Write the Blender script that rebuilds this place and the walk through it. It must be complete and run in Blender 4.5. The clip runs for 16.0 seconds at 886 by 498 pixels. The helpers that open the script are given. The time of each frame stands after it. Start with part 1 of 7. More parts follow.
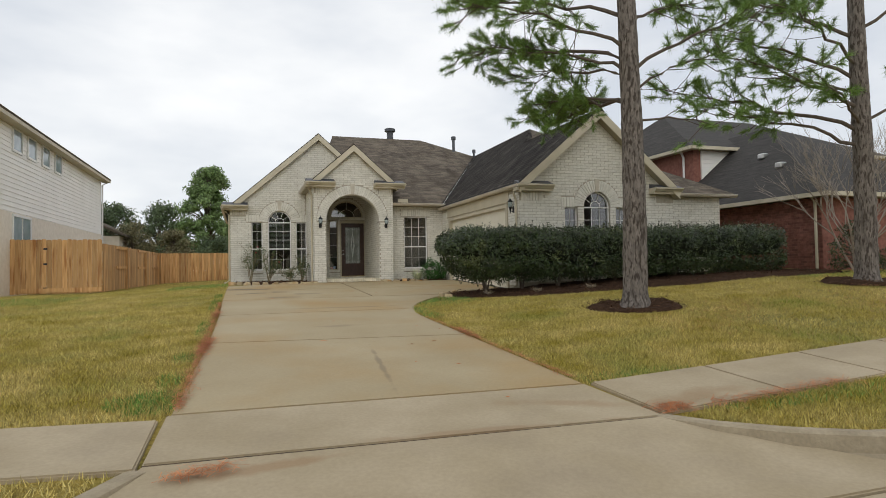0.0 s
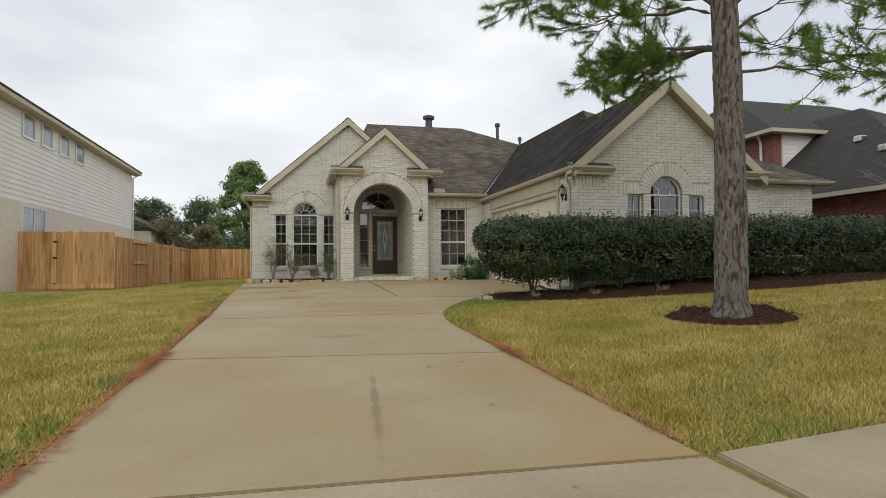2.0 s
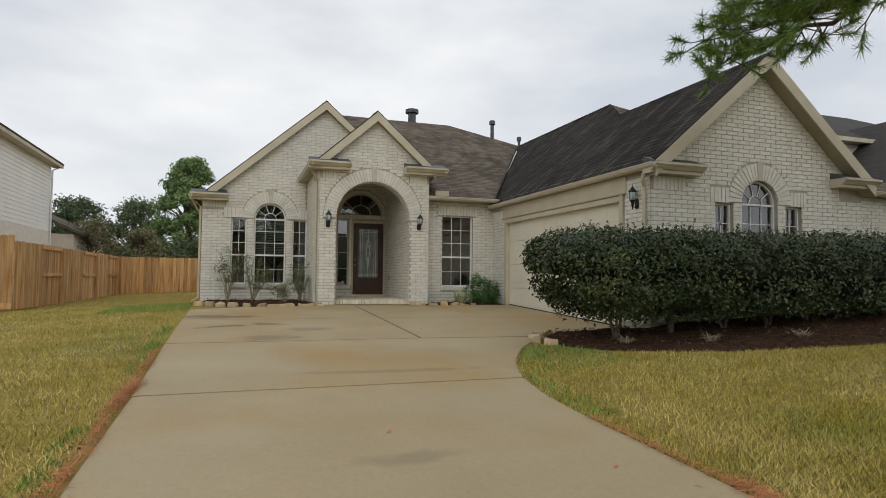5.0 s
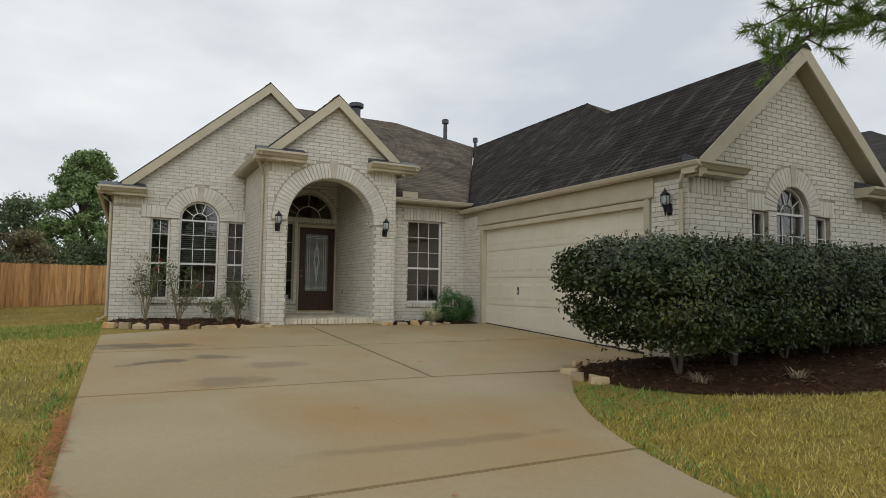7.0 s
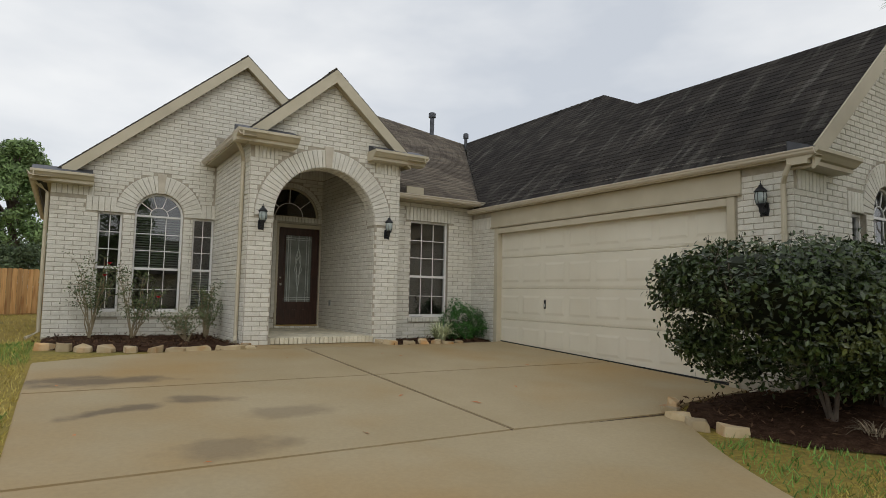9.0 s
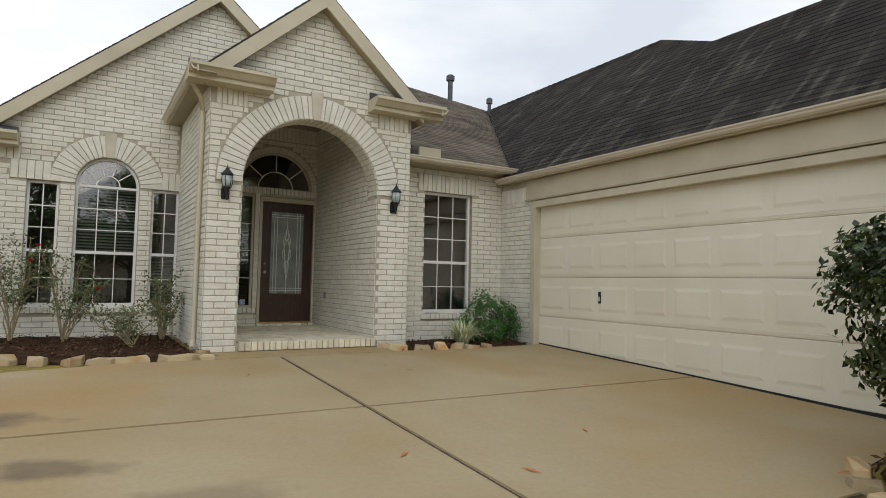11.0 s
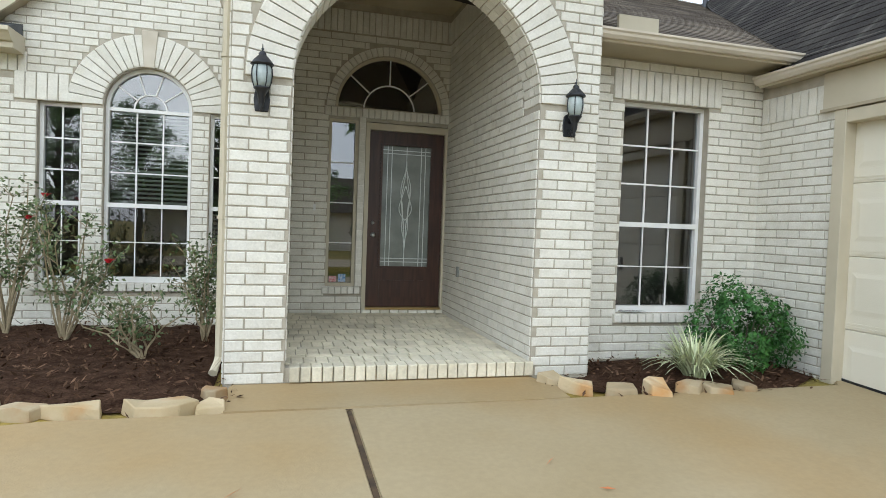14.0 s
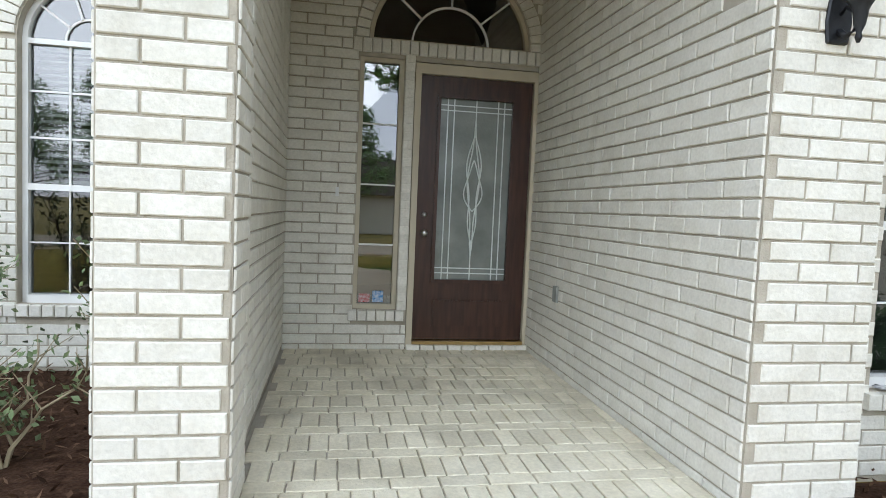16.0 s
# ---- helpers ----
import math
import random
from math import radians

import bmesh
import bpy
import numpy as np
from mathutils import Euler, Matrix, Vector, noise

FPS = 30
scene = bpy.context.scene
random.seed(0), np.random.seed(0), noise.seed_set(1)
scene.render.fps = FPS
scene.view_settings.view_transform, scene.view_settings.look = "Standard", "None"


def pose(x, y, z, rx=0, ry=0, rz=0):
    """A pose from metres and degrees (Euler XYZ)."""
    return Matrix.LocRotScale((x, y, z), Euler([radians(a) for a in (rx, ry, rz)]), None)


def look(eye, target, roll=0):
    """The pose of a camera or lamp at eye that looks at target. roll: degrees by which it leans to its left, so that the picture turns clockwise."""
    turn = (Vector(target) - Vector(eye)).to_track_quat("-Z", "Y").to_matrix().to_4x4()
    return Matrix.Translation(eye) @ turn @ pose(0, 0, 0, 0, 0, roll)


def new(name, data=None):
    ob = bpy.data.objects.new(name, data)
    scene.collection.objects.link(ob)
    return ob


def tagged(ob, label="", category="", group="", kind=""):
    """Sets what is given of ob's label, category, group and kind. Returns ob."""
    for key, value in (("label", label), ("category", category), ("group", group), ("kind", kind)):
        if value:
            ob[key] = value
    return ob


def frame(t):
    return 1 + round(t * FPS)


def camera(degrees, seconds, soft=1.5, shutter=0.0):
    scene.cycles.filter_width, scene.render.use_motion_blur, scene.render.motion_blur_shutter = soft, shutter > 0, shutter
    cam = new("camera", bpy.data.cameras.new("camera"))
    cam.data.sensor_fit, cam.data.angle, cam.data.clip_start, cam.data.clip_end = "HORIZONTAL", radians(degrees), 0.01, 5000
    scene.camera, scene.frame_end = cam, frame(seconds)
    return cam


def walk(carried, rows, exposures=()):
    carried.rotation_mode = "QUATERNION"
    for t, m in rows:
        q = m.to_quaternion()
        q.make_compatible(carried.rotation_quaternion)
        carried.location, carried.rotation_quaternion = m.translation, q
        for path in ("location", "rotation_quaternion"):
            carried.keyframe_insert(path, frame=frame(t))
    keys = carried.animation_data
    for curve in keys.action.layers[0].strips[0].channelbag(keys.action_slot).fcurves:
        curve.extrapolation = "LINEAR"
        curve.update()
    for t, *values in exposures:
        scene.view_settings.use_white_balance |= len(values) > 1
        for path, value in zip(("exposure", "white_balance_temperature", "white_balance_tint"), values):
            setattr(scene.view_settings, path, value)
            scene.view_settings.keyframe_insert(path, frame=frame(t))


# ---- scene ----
cam = camera(72.4, 16.0, soft=0.9)
PATH = [
    (0, (-0.009, -0.053, 0.452), (0.618, 1.845, 0.512), -1.0),
    (0.5, (0.249, 0.495, 0.457), (0.853, 2.401, 0.515), -0.9),
    (1, (0.458, 1.02, 0.435), (1.002, 2.944, 0.493), -0.7),
    (1.5, (0.701, 1.536, 0.407), (1.21, 3.469, 0.468), -0.6),
    (2, (0.848, 2.123, 0.378), (1.332, 4.063, 0.44), -0.5),
    (2.5, (0.911, 2.846, 0.403), (1.39, 4.786, 0.467), -0.4),
    (3, (0.926, 3.569, 0.48), (1.405, 5.509, 0.547), -0.3),
    (3.5, (0.83, 4.231, 0.532), (1.336, 6.164, 0.605), -0.2),
    (4, (0.731, 4.875, 0.543), (1.289, 6.794, 0.622), -0.1),
    (4.2, (0.671, 5.143, 0.574), (1.245, 7.057, 0.657), -0.0),
    (6.3, (0.014, 7.762, 0.723), (0.848, 9.576, 0.84), 0.8),
    (6.5, (0.005, 8.024, 0.739), (0.869, 9.823, 0.86), 0.7),
    (7, (-0.099, 8.602, 0.793), (0.82, 10.375, 0.919), 0.8),
    (7.5, (-0.233, 9.217, 0.848), (0.739, 10.96, 0.981), 1.0),
    (8, (-0.31, 9.807, 0.897), (0.697, 11.529, 1.039), 1.1),
    (8.5, (-0.327, 10.343, 0.886), (0.703, 12.051, 1.033), 1.1),
    (9, (-0.215, 10.89, 0.869), (0.847, 12.577, 1.02), 1.2),
    (9.2, (-0.11, 11.118, 0.883), (0.959, 12.801, 1.033), 1.2),
    (11.3, (1.224, 13.342, 0.901), (2.22, 15.074, 0.991), 1.1),
    (11.5, (1.339, 13.545, 0.936), (2.319, 15.288, 1.0), 1.1),
    (12, (1.672, 14.059, 0.998), (2.563, 15.85, 1.014), 1.2),
    (12.5, (1.944, 14.621, 1.026), (2.724, 16.462, 1.004), 1.5),
    (13, (2.211, 15.205, 1.046), (2.892, 17.085, 1.006), 1.7),
    (13.5, (2.448, 15.82, 1.084), (3.049, 17.727, 1.029), 1.9),
    (14, (2.619, 16.44, 1.115), (3.144, 18.369, 1.049), 2.1),
    (14.5, (2.757, 17.053, 1.126), (3.207, 19.0, 1.05), 2.4),
    (15, (2.813, 17.642, 1.126), (3.202, 19.602, 1.029), 2.5),
    (15.5, (2.929, 18.227, 1.171), (3.282, 20.192, 1.049), 2.6),
    (16, (3.0, 18.783, 1.203), (3.349, 20.748, 1.074), 2.5),
]
walk(cam, [(t, look(eye, target, roll)) for t, eye, target, roll in PATH],
     [(0, -0.06, 6600, 8), (4, -0.13, 6600, 8), (7, -0.26, 6550, 8), (9.2, -0.24, 6550, 8), (11.5, 0.2, 6450, 8), (12.5, 0.5, 6150, 6), (14, 0.85, 5850, 5), (16, 1.13, 5650, 7)])

# ---- light ----
world = bpy.data.worlds.new("overcast_sky")
scene.world = world
world.use_nodes = True
wn, wl = world.node_tree.nodes, world.node_tree.links
wn.clear()
w_out = wn.new("ShaderNodeOutputWorld")
w_bg = wn.new("ShaderNodeBackground")
w_sky = wn.new("ShaderNodeTexSky")
w_sky.sky_type, w_sky.sun_disc = "NISHITA", False
w_sky.sun_elevation, w_sky.sun_rotation = radians(27), radians(196)
w_tc = wn.new("ShaderNodeTexCoord")
w_map = wn.new("ShaderNodeMapping")
w_map.inputs["Scale"].default_value = (1.0, 1.0, 2.6)
w_noise = wn.new("ShaderNodeTexNoise")
w_noise.inputs["Scale"].default_value, w_noise.inputs["Detail"].default_value = 2.3, 5.0
w_noise.inputs["Roughness"].default_value = 0.5
w_ramp = wn.new("ShaderNodeValToRGB")
w_ramp.color_ramp.elements[0].position, w_ramp.color_ramp.elements[0].color = 0.34, (6.8, 7.2, 8.0, 1)
w_ramp.color_ramp.elements[1].position, w_ramp.color_ramp.elements[1].color = 0.66, (10.2, 10.25, 10.5, 1)
w_mix = wn.new("ShaderNodeMixRGB")
w_mix.inputs[0].default_value = 0.93
wl.new(w_tc.outputs["Generated"], w_map.inputs[0])
wl.new(w_map.outputs[0], w_noise.inputs[0])
wl.new(w_noise.outputs["Fac"], w_ramp.inputs[0])
wl.new(w_sky.outputs[0], w_mix.inputs[1])
wl.new(w_ramp.outputs[0], w_mix.inputs[2])
wl.new(w_mix.outputs[0], w_bg.inputs[0])
w_bg.inputs[1].default_value = 0.108
wl.new(w_bg.outputs[0], w_out.inputs[0])

sun = new("sun", bpy.data.lights.new("sun", "SUN"))
sun.data.energy, sun.data.angle, sun.data.color = 0.65, radians(50), (1.0, 0.96, 0.9)
sun.matrix_world = look((-9, -32, 17), (0, 0, 0))


# ---- materials ----
def surface(name, c1, c2, scale=3.0, rough=0.8, bump=0.0, bump_scale=60.0, metal=0.0, vary="", spread=0.3,
            c3=None, c3_scale=0.6, c3_range=(0.5, 0.7), stretch=(1, 1, 1), spec=0.5, fine=None):
    """Two-scale procedural surface. vary: 'object' or 'island' shifts the tone piece by piece."""
    m = bpy.data.materials.new(name)
    m.use_nodes = True
    n, l = m.node_tree.nodes, m.node_tree.links
    b = n["Principled BSDF"]
    geo = n.new("ShaderNodeNewGeometry")
    mp = n.new("ShaderNodeMapping")
    mp.inputs["Scale"].default_value = stretch
    l.new(geo.outputs["Position"], mp.inputs[0])
    n1 = n.new("ShaderNodeTexNoise")
    n1.inputs["Scale"].default_value, n1.inputs["Detail"].default_value = scale, 6
    l.new(mp.outputs[0], n1.inputs[0])
    r1 = n.new("ShaderNodeMapRange")
    r1.inputs[1].default_value, r1.inputs[2].default_value = 0.32, 0.68
    l.new(n1.outputs["Fac"], r1.inputs[0])
    mix = n.new("ShaderNodeMixRGB")
    mix.inputs[1].default_value, mix.inputs[2].default_value = (*c1, 1), (*c2, 1)
    l.new(r1.outputs[0], mix.inputs[0])
    col = mix.outputs[0]
    if c3:
        n3 = n.new("ShaderNodeTexNoise")
        n3.inputs["Scale"].default_value, n3.inputs["Detail"].default_value = c3_scale, 5
        l.new(mp.outputs[0], n3.inputs[0])
        r3 = n.new("ShaderNodeMapRange")
        r3.inputs[1].default_value, r3.inputs[2].default_value = c3_range
        l.new(n3.outputs["Fac"], r3.inputs[0])
        m3 = n.new("ShaderNodeMixRGB")
        m3.inputs[2].default_value = (*c3, 1)
        l.new(r3.outputs[0], m3.inputs[0])
        l.new(col, m3.inputs[1])
        col = m3.outputs[0]
    if fine:
        nf = n.new("ShaderNodeTexNoise")
        nf.inputs["Scale"].default_value, nf.inputs["Detail"].default_value = fine[0], 3
        l.new(mp.outputs[0], nf.inputs[0])
        rf = n.new("ShaderNodeMapRange")
        rf.inputs[1].default_value, rf.inputs[2].default_value = 0.3, 0.7
        rf.inputs[3].default_value, rf.inputs[4].default_value = 1 - fine[1], 1 + fine[1]
        l.new(nf.outputs["Fac"], rf.inputs[0])
        hf = n.new("ShaderNodeHueSaturation")
        l.new(rf.outputs[0], hf.inputs["Value"])
        l.new(col, hf.inputs["Color"])
        col = hf.outputs[0]
    if vary:
        src = n.new("ShaderNodeObjectInfo").outputs["Random"] if vary == "object" else geo.outputs["Random Per Island"]
        rv = n.new("ShaderNodeMapRange")
        rv.inputs[3].default_value, rv.inputs[4].default_value = 1 - spread, 1 + spread
        l.new(src, rv.inputs[0])
        hv = n.new("ShaderNodeHueSaturation")
        l.new(rv.outputs[0], hv.inputs["Value"])
        l.new(col, hv.inputs["Color"])
        col = hv.outputs[0]
    l.new(col, b.inputs["Base Color"])
    b.inputs["Roughness"].default_value, b.inputs["Metallic"].default_value = rough, metal
    b.inputs["Specular IOR Level"].default_value = spec
    if bump:
        nb = n.new("ShaderNodeTexNoise")
        nb.inputs["Scale"].default_value, nb.inputs["Detail"].default_value = bump_scale, 6
        l.new(mp.outputs[0], nb.inputs[0])
        bp = n.new("ShaderNodeBump")
        bp.inputs["Strength"].default_value, bp.inputs["Distance"].default_value = bump, 0.01
        l.new(nb.outputs["Fac"], bp.inputs["Height"])
        l.new(bp.outputs[0], b.inputs["Normal"])
    return m


def pane_glass(name, tint=(0.8, 0.85, 0.85), mirror=0.3, rough=0.0):
    """Thin window pane: part see-through, part mirror."""
    m = bpy.data.materials.new(name)
    m.use_nodes = True
    n, l = m.node_tree.nodes, m.node_tree.links
    n.clear()
    out, mx = n.new("ShaderNodeOutputMaterial"), n.new("ShaderNodeMixShader")
    tr, gl = n.new("ShaderNodeBsdfTransparent"), n.new("ShaderNodeBsdfGlossy")
    fr, ad = n.new("ShaderNodeFresnel"), n.new("ShaderNodeMath")
    fr.inputs[0].default_value = 1.5
    ad.operation, ad.inputs[1].default_value = "ADD", mirror
    tr.inputs[0].default_value = (*tint, 1)
    gl.inputs["Roughness"].default_value = rough
    wv, bp = n.new("ShaderNodeTexNoise"), n.new("ShaderNodeBump")
    wv.inputs["Scale"].default_value, bp.inputs["Strength"].default_value, bp.inputs["Distance"].default_value = 2.2, 0.018, 0.02
    l.new(wv.outputs["Fac"], bp.inputs["Height"])
    l.new(bp.outputs[0], gl.inputs["Normal"])
    l.new(fr.outputs[0], ad.inputs[0])
    l.new(ad.outputs[0], mx.inputs[0])
    l.new(tr.outputs[0], mx.inputs[1])
    l.new(gl.outputs[0], mx.inputs[2])
    l.new(mx.outputs[0], out.inputs[0])
    return m


BRICK = dict(c1=(0.67, 0.645, 0.565), c2=(0.74, 0.72, 0.65), scale=9.0, rough=0.9, bump=0.45, bump_scale=45, spread=0.055,
             c3=(0.52, 0.485, 0.405), c3_scale=2.6, c3_range=(0.6, 0.9), fine=(70, 0.06), spec=0.2)
M_BRICK = surface("white_brick", vary="object", **BRICK)
M_BRICK_I = surface("white_brick_joined", vary="island", **BRICK)
M_MORTAR = surface("mortar", (0.375, 0.34, 0.27), (0.475, 0.435, 0.355), 9, 0.95, 0.5, 120)
M_CAST = surface("cast_stone", (0.5, 0.45, 0.36), (0.6, 0.55, 0.46), 5, 0.9, 0.3, 80)
M_TRIM = surface("cream_trim_paint", (0.50, 0.45, 0.33), (0.57, 0.515, 0.39), 2.5, 0.6, 0.1, 30, c3=(0.42, 0.37, 0.28), c3_range=(0.6, 0.85))
M_GUTTER = surface("gutter_paint", (0.58, 0.52, 0.43), (0.66, 0.60, 0.50), 2.0, 0.45, 0.1, 30, c3=(0.42, 0.35, 0.27), c3_scale=1.8, c3_range=(0.6, 0.85))
# trim cream darkened: shade under eaves and porch ceiling put into the colour
M_TRIM_SHADED = surface("shaded_cream_paint", (0.35, 0.30, 0.20), (0.41, 0.355, 0.25), 2, 0.7, 0.1, 30)
M_GARAGE = surface("garage_door_paint", (0.70, 0.66, 0.54), (0.76, 0.72, 0.60), 1.5, 0.5, 0.12, 90, c3=(0.62, 0.57, 0.45), c3_range=(0.6, 0.9))
M_WHITE = surface("white_vinyl", (0.72, 0.72, 0.70), (0.8, 0.8, 0.78), 4, 0.5)
M_SHINGLE = surface("shingles", (0.115, 0.094, 0.072), (0.165, 0.138, 0.108), 1.6, 0.95, 0.7, 160, vary="island", spread=0.28,
                    c3=(0.06, 0.05, 0.041), c3_scale=1.4, c3_range=(0.5, 0.8), fine=(70, 0.25), stretch=(1.3, 0.5, 0.5), spec=0.2)
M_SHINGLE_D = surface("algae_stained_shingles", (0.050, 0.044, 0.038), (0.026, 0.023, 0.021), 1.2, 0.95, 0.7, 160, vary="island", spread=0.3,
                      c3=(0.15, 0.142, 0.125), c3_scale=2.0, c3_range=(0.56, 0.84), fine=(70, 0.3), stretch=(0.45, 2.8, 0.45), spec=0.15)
M_TAB = surface("shingle_tabs", (0.115, 0.094, 0.072), (0.165, 0.138, 0.108), 1.6, 0.95, 0.7, 160, vary="object", spread=0.28,
                    c3=(0.06, 0.05, 0.041), c3_scale=1.4, c3_range=(0.5, 0.8), fine=(70, 0.25), stretch=(1.3, 0.5, 0.5), spec=0.2)
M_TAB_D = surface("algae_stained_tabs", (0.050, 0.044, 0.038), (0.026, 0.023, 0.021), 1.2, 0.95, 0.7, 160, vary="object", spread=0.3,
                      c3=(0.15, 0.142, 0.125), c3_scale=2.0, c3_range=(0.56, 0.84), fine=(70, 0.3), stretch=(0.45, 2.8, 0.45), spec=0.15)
M_ROOF = surface("roof_deck", (0.03, 0.027, 0.024), (0.05, 0.045, 0.04), 3, 0.95)
M_FLASH = surface("flashing", (0.06, 0.065, 0.075), (0.1, 0.105, 0.12), 6, 0.55, metal=0.3)
M_CONC = surface("driveway_concrete", (0.350, 0.272, 0.150), (0.405, 0.325, 0.195), 0.7, 0.7, 0.14, 90, c3=(0.365, 0.235, 0.088), c3_scale=0.42, c3_range=(0.46, 0.72), fine=(30, 0.045))
M_WALK = surface("sidewalk_concrete", (0.345, 0.275, 0.17), (0.43, 0.35, 0.235), 1.2, 0.85, 0.2, 90, c3=(0.3, 0.24, 0.16), c3_scale=0.8, c3_range=(0.55, 0.8), fine=(35, 0.06))
M_SOIL = surface("lawn_soil", (0.23, 0.175, 0.03), (0.30, 0.22, 0.045), 1.3, 1.0, 0.8, 40, c3=(0.10, 0.12, 0.03), c3_scale=0.45, c3_range=(0.55, 0.75), fine=(22, 0.3))
M_MULCH = surface("mulch", (0.03, 0.016, 0.010), (0.07, 0.04, 0.025), 12, 1.0, 1.0, 40, fine=(60, 0.4), spec=0.05)
M_CHIP = surface("mulch_chips", (0.045, 0.024, 0.014), (0.13, 0.08, 0.05), 8, 1.0, vary="island", spread=0.7, spec=0.05)
M_DOOR = surface("mahogany", (0.032, 0.013, 0.008), (0.062, 0.025, 0.015), 6, 0.38, 0.15, 40, stretch=(6, 6, 0.6))
M_BLACK = surface("black_iron", (0.012, 0.013, 0.016), (0.022, 0.024, 0.028), 20, 0.45, 0.2, 60, metal=0.2)
M_BRASS = surface("brass", (0.55, 0.4, 0.18), (0.65, 0.48, 0.22), 8, 0.3, metal=1.0)
M_NICKEL = surface("nickel", (0.55, 0.55, 0.53), (0.65, 0.65, 0.63), 8, 0.3, metal=1.0)
M_LGLASS = surface("seeded_lamp_glass", (0.30, 0.36, 0.36), (0.46, 0.52, 0.51), 14, 0.12, 0.3, 50)
# beige room walls darkened: the unlit interior is put into the colour
M_ROOM_SHADE = surface("room_shade", (0.12, 0.11, 0.10), (0.16, 0.15, 0.13), 1, 0.9)
M_BLIND = surface("blinds", (0.26, 0.27, 0.21), (0.33, 0.33, 0.27), 3, 0.6)
M_GLASS = pane_glass("window_glass", (0.62, 0.70, 0.74), 0.13)
M_FENCE = surface("cedar", (0.47, 0.26, 0.10), (0.60, 0.37, 0.165), 3, 0.85, 0.4, 30, vary="object", spread=0.25, stretch=(6, 6, 0.5), c3=(0.3, 0.13, 0.04), c3_scale=2)
M_SIDING = surface("white_lap_siding", (0.84, 0.82, 0.78), (0.9, 0.88, 0.84), 1, 0.7, 0.1, 40)
M_BEIGE = surface("beige_brick_far", (0.72, 0.655, 0.555), (0.81, 0.745, 0.645), 6, 0.9, 0.4, 40)
M_RED = surface("red_brick", (0.16, 0.062, 0.045), (0.24, 0.105, 0.078), 9, 0.9, 0.4, 60, vary="island", spread=0.3)
M_BARK = surface("pine_bark", (0.11, 0.095, 0.082), (0.225, 0.195, 0.17), 16, 1.0, 1.0, 30, stretch=(1, 1, 0.28), c3=(0.06, 0.047, 0.038), c3_scale=26, c3_range=(0.5, 0.6), fine=(60, 0.2))
M_CANE = surface("rose_canes", (0.20, 0.16, 0.09), (0.33, 0.27, 0.17), 9, 0.8)
M_TWIG = surface("twigs", (0.08, 0.063, 0.05), (0.14, 0.11, 0.085), 12, 0.95)
M_NEEDLE = surface("pine_needles", (0.12, 0.22, 0.035), (0.20, 0.32, 0.07), 1.5, 0.6, vary="island", spread=0.45)
M_HEDGE = surface("hedge_leaves", (0.022, 0.040, 0.010), (0.05, 0.077, 0.021), 4, 0.36, vary="island", spread=0.55, c3=(0.135, 0.15, 0.05), c3_scale=2.4, c3_range=(0.54, 0.80))
# near-black: the hedge's inner shade put into colour
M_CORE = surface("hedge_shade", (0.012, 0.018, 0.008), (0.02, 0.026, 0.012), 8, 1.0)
M_ROSE = surface("rose_leaves", (0.075, 0.12, 0.04), (0.15, 0.18, 0.08), 6, 0.6, vary="island", spread=0.5)
M_PETAL = surface("rose_petals", (0.55, 0.01, 0.02), (0.4, 0.01, 0.02), 10, 0.5)
M_FERN = surface("green_shrub_leaves", (0.022, 0.095, 0.012), (0.055, 0.17, 0.025), 5, 0.55, vary="island", spread=0.4)
M_DRY = surface("withered_blades", (0.30, 0.24, 0.16), (0.45, 0.37, 0.26), 6, 0.8, vary="island", spread=0.4)
M_LIRI = surface("variegated_blades", (0.40, 0.46, 0.24), (0.62, 0.64, 0.42), 6, 0.5, vary="island", spread=0.4)
M_STONE = surface("sandstone", (0.41, 0.32, 0.18), (0.53, 0.43, 0.28), 4, 0.85, 0.6, 30, vary="object", spread=0.3, c3=(0.42, 0.23, 0.085), c3_scale=3.0, c3_range=(0.48, 0.66))
M_GRASS = surface("grass_blades", (0.36, 0.30, 0.055), (0.60, 0.49, 0.185), 1.6, 0.8, vary="island", spread=0.5, c3=(0.18, 0.24, 0.028), c3_scale=0.8, c3_range=(0.54, 0.78), spec=0.25)
M_GREEN = surface("green_grass_blades", (0.10, 0.22, 0.03), (0.20, 0.32, 0.07), 2, 0.75, vary="island", spread=0.5)
M_STRAW = surface("fallen_pine_straw", (0.40, 0.13, 0.045), (0.56, 0.24, 0.10), 3, 0.9, vary="island", spread=0.4)
M_LEAF = surface("far_tree_leaves", (0.12, 0.20, 0.06), (0.19, 0.27, 0.10), 1, 0.7, vary="island", spread=0.5)
M_LEAF_B = surface("far_shrub_leaves", (0.17, 0.165, 0.08), (0.25, 0.22, 0.12), 1, 0.8, vary="island", spread=0.5)
M_LEAF_D = surface("far_dark_leaves", (0.065, 0.10, 0.045), (0.11, 0.15, 0.07), 1, 0.7, vary="island", spread=0.5)
M_KERB = surface("kerb_concrete", (0.28, 0.228, 0.15), (0.38, 0.315, 0.215), 4, 0.9, 0.4, 60, c3=(0.26, 0.22, 0.16), c3_scale=1.5, c3_range=(0.55, 0.8), fine=(40, 0.1))
M_JOINT = surface("joint_filler", (0.045, 0.03, 0.018), (0.11, 0.07, 0.036), 12, 1.0)


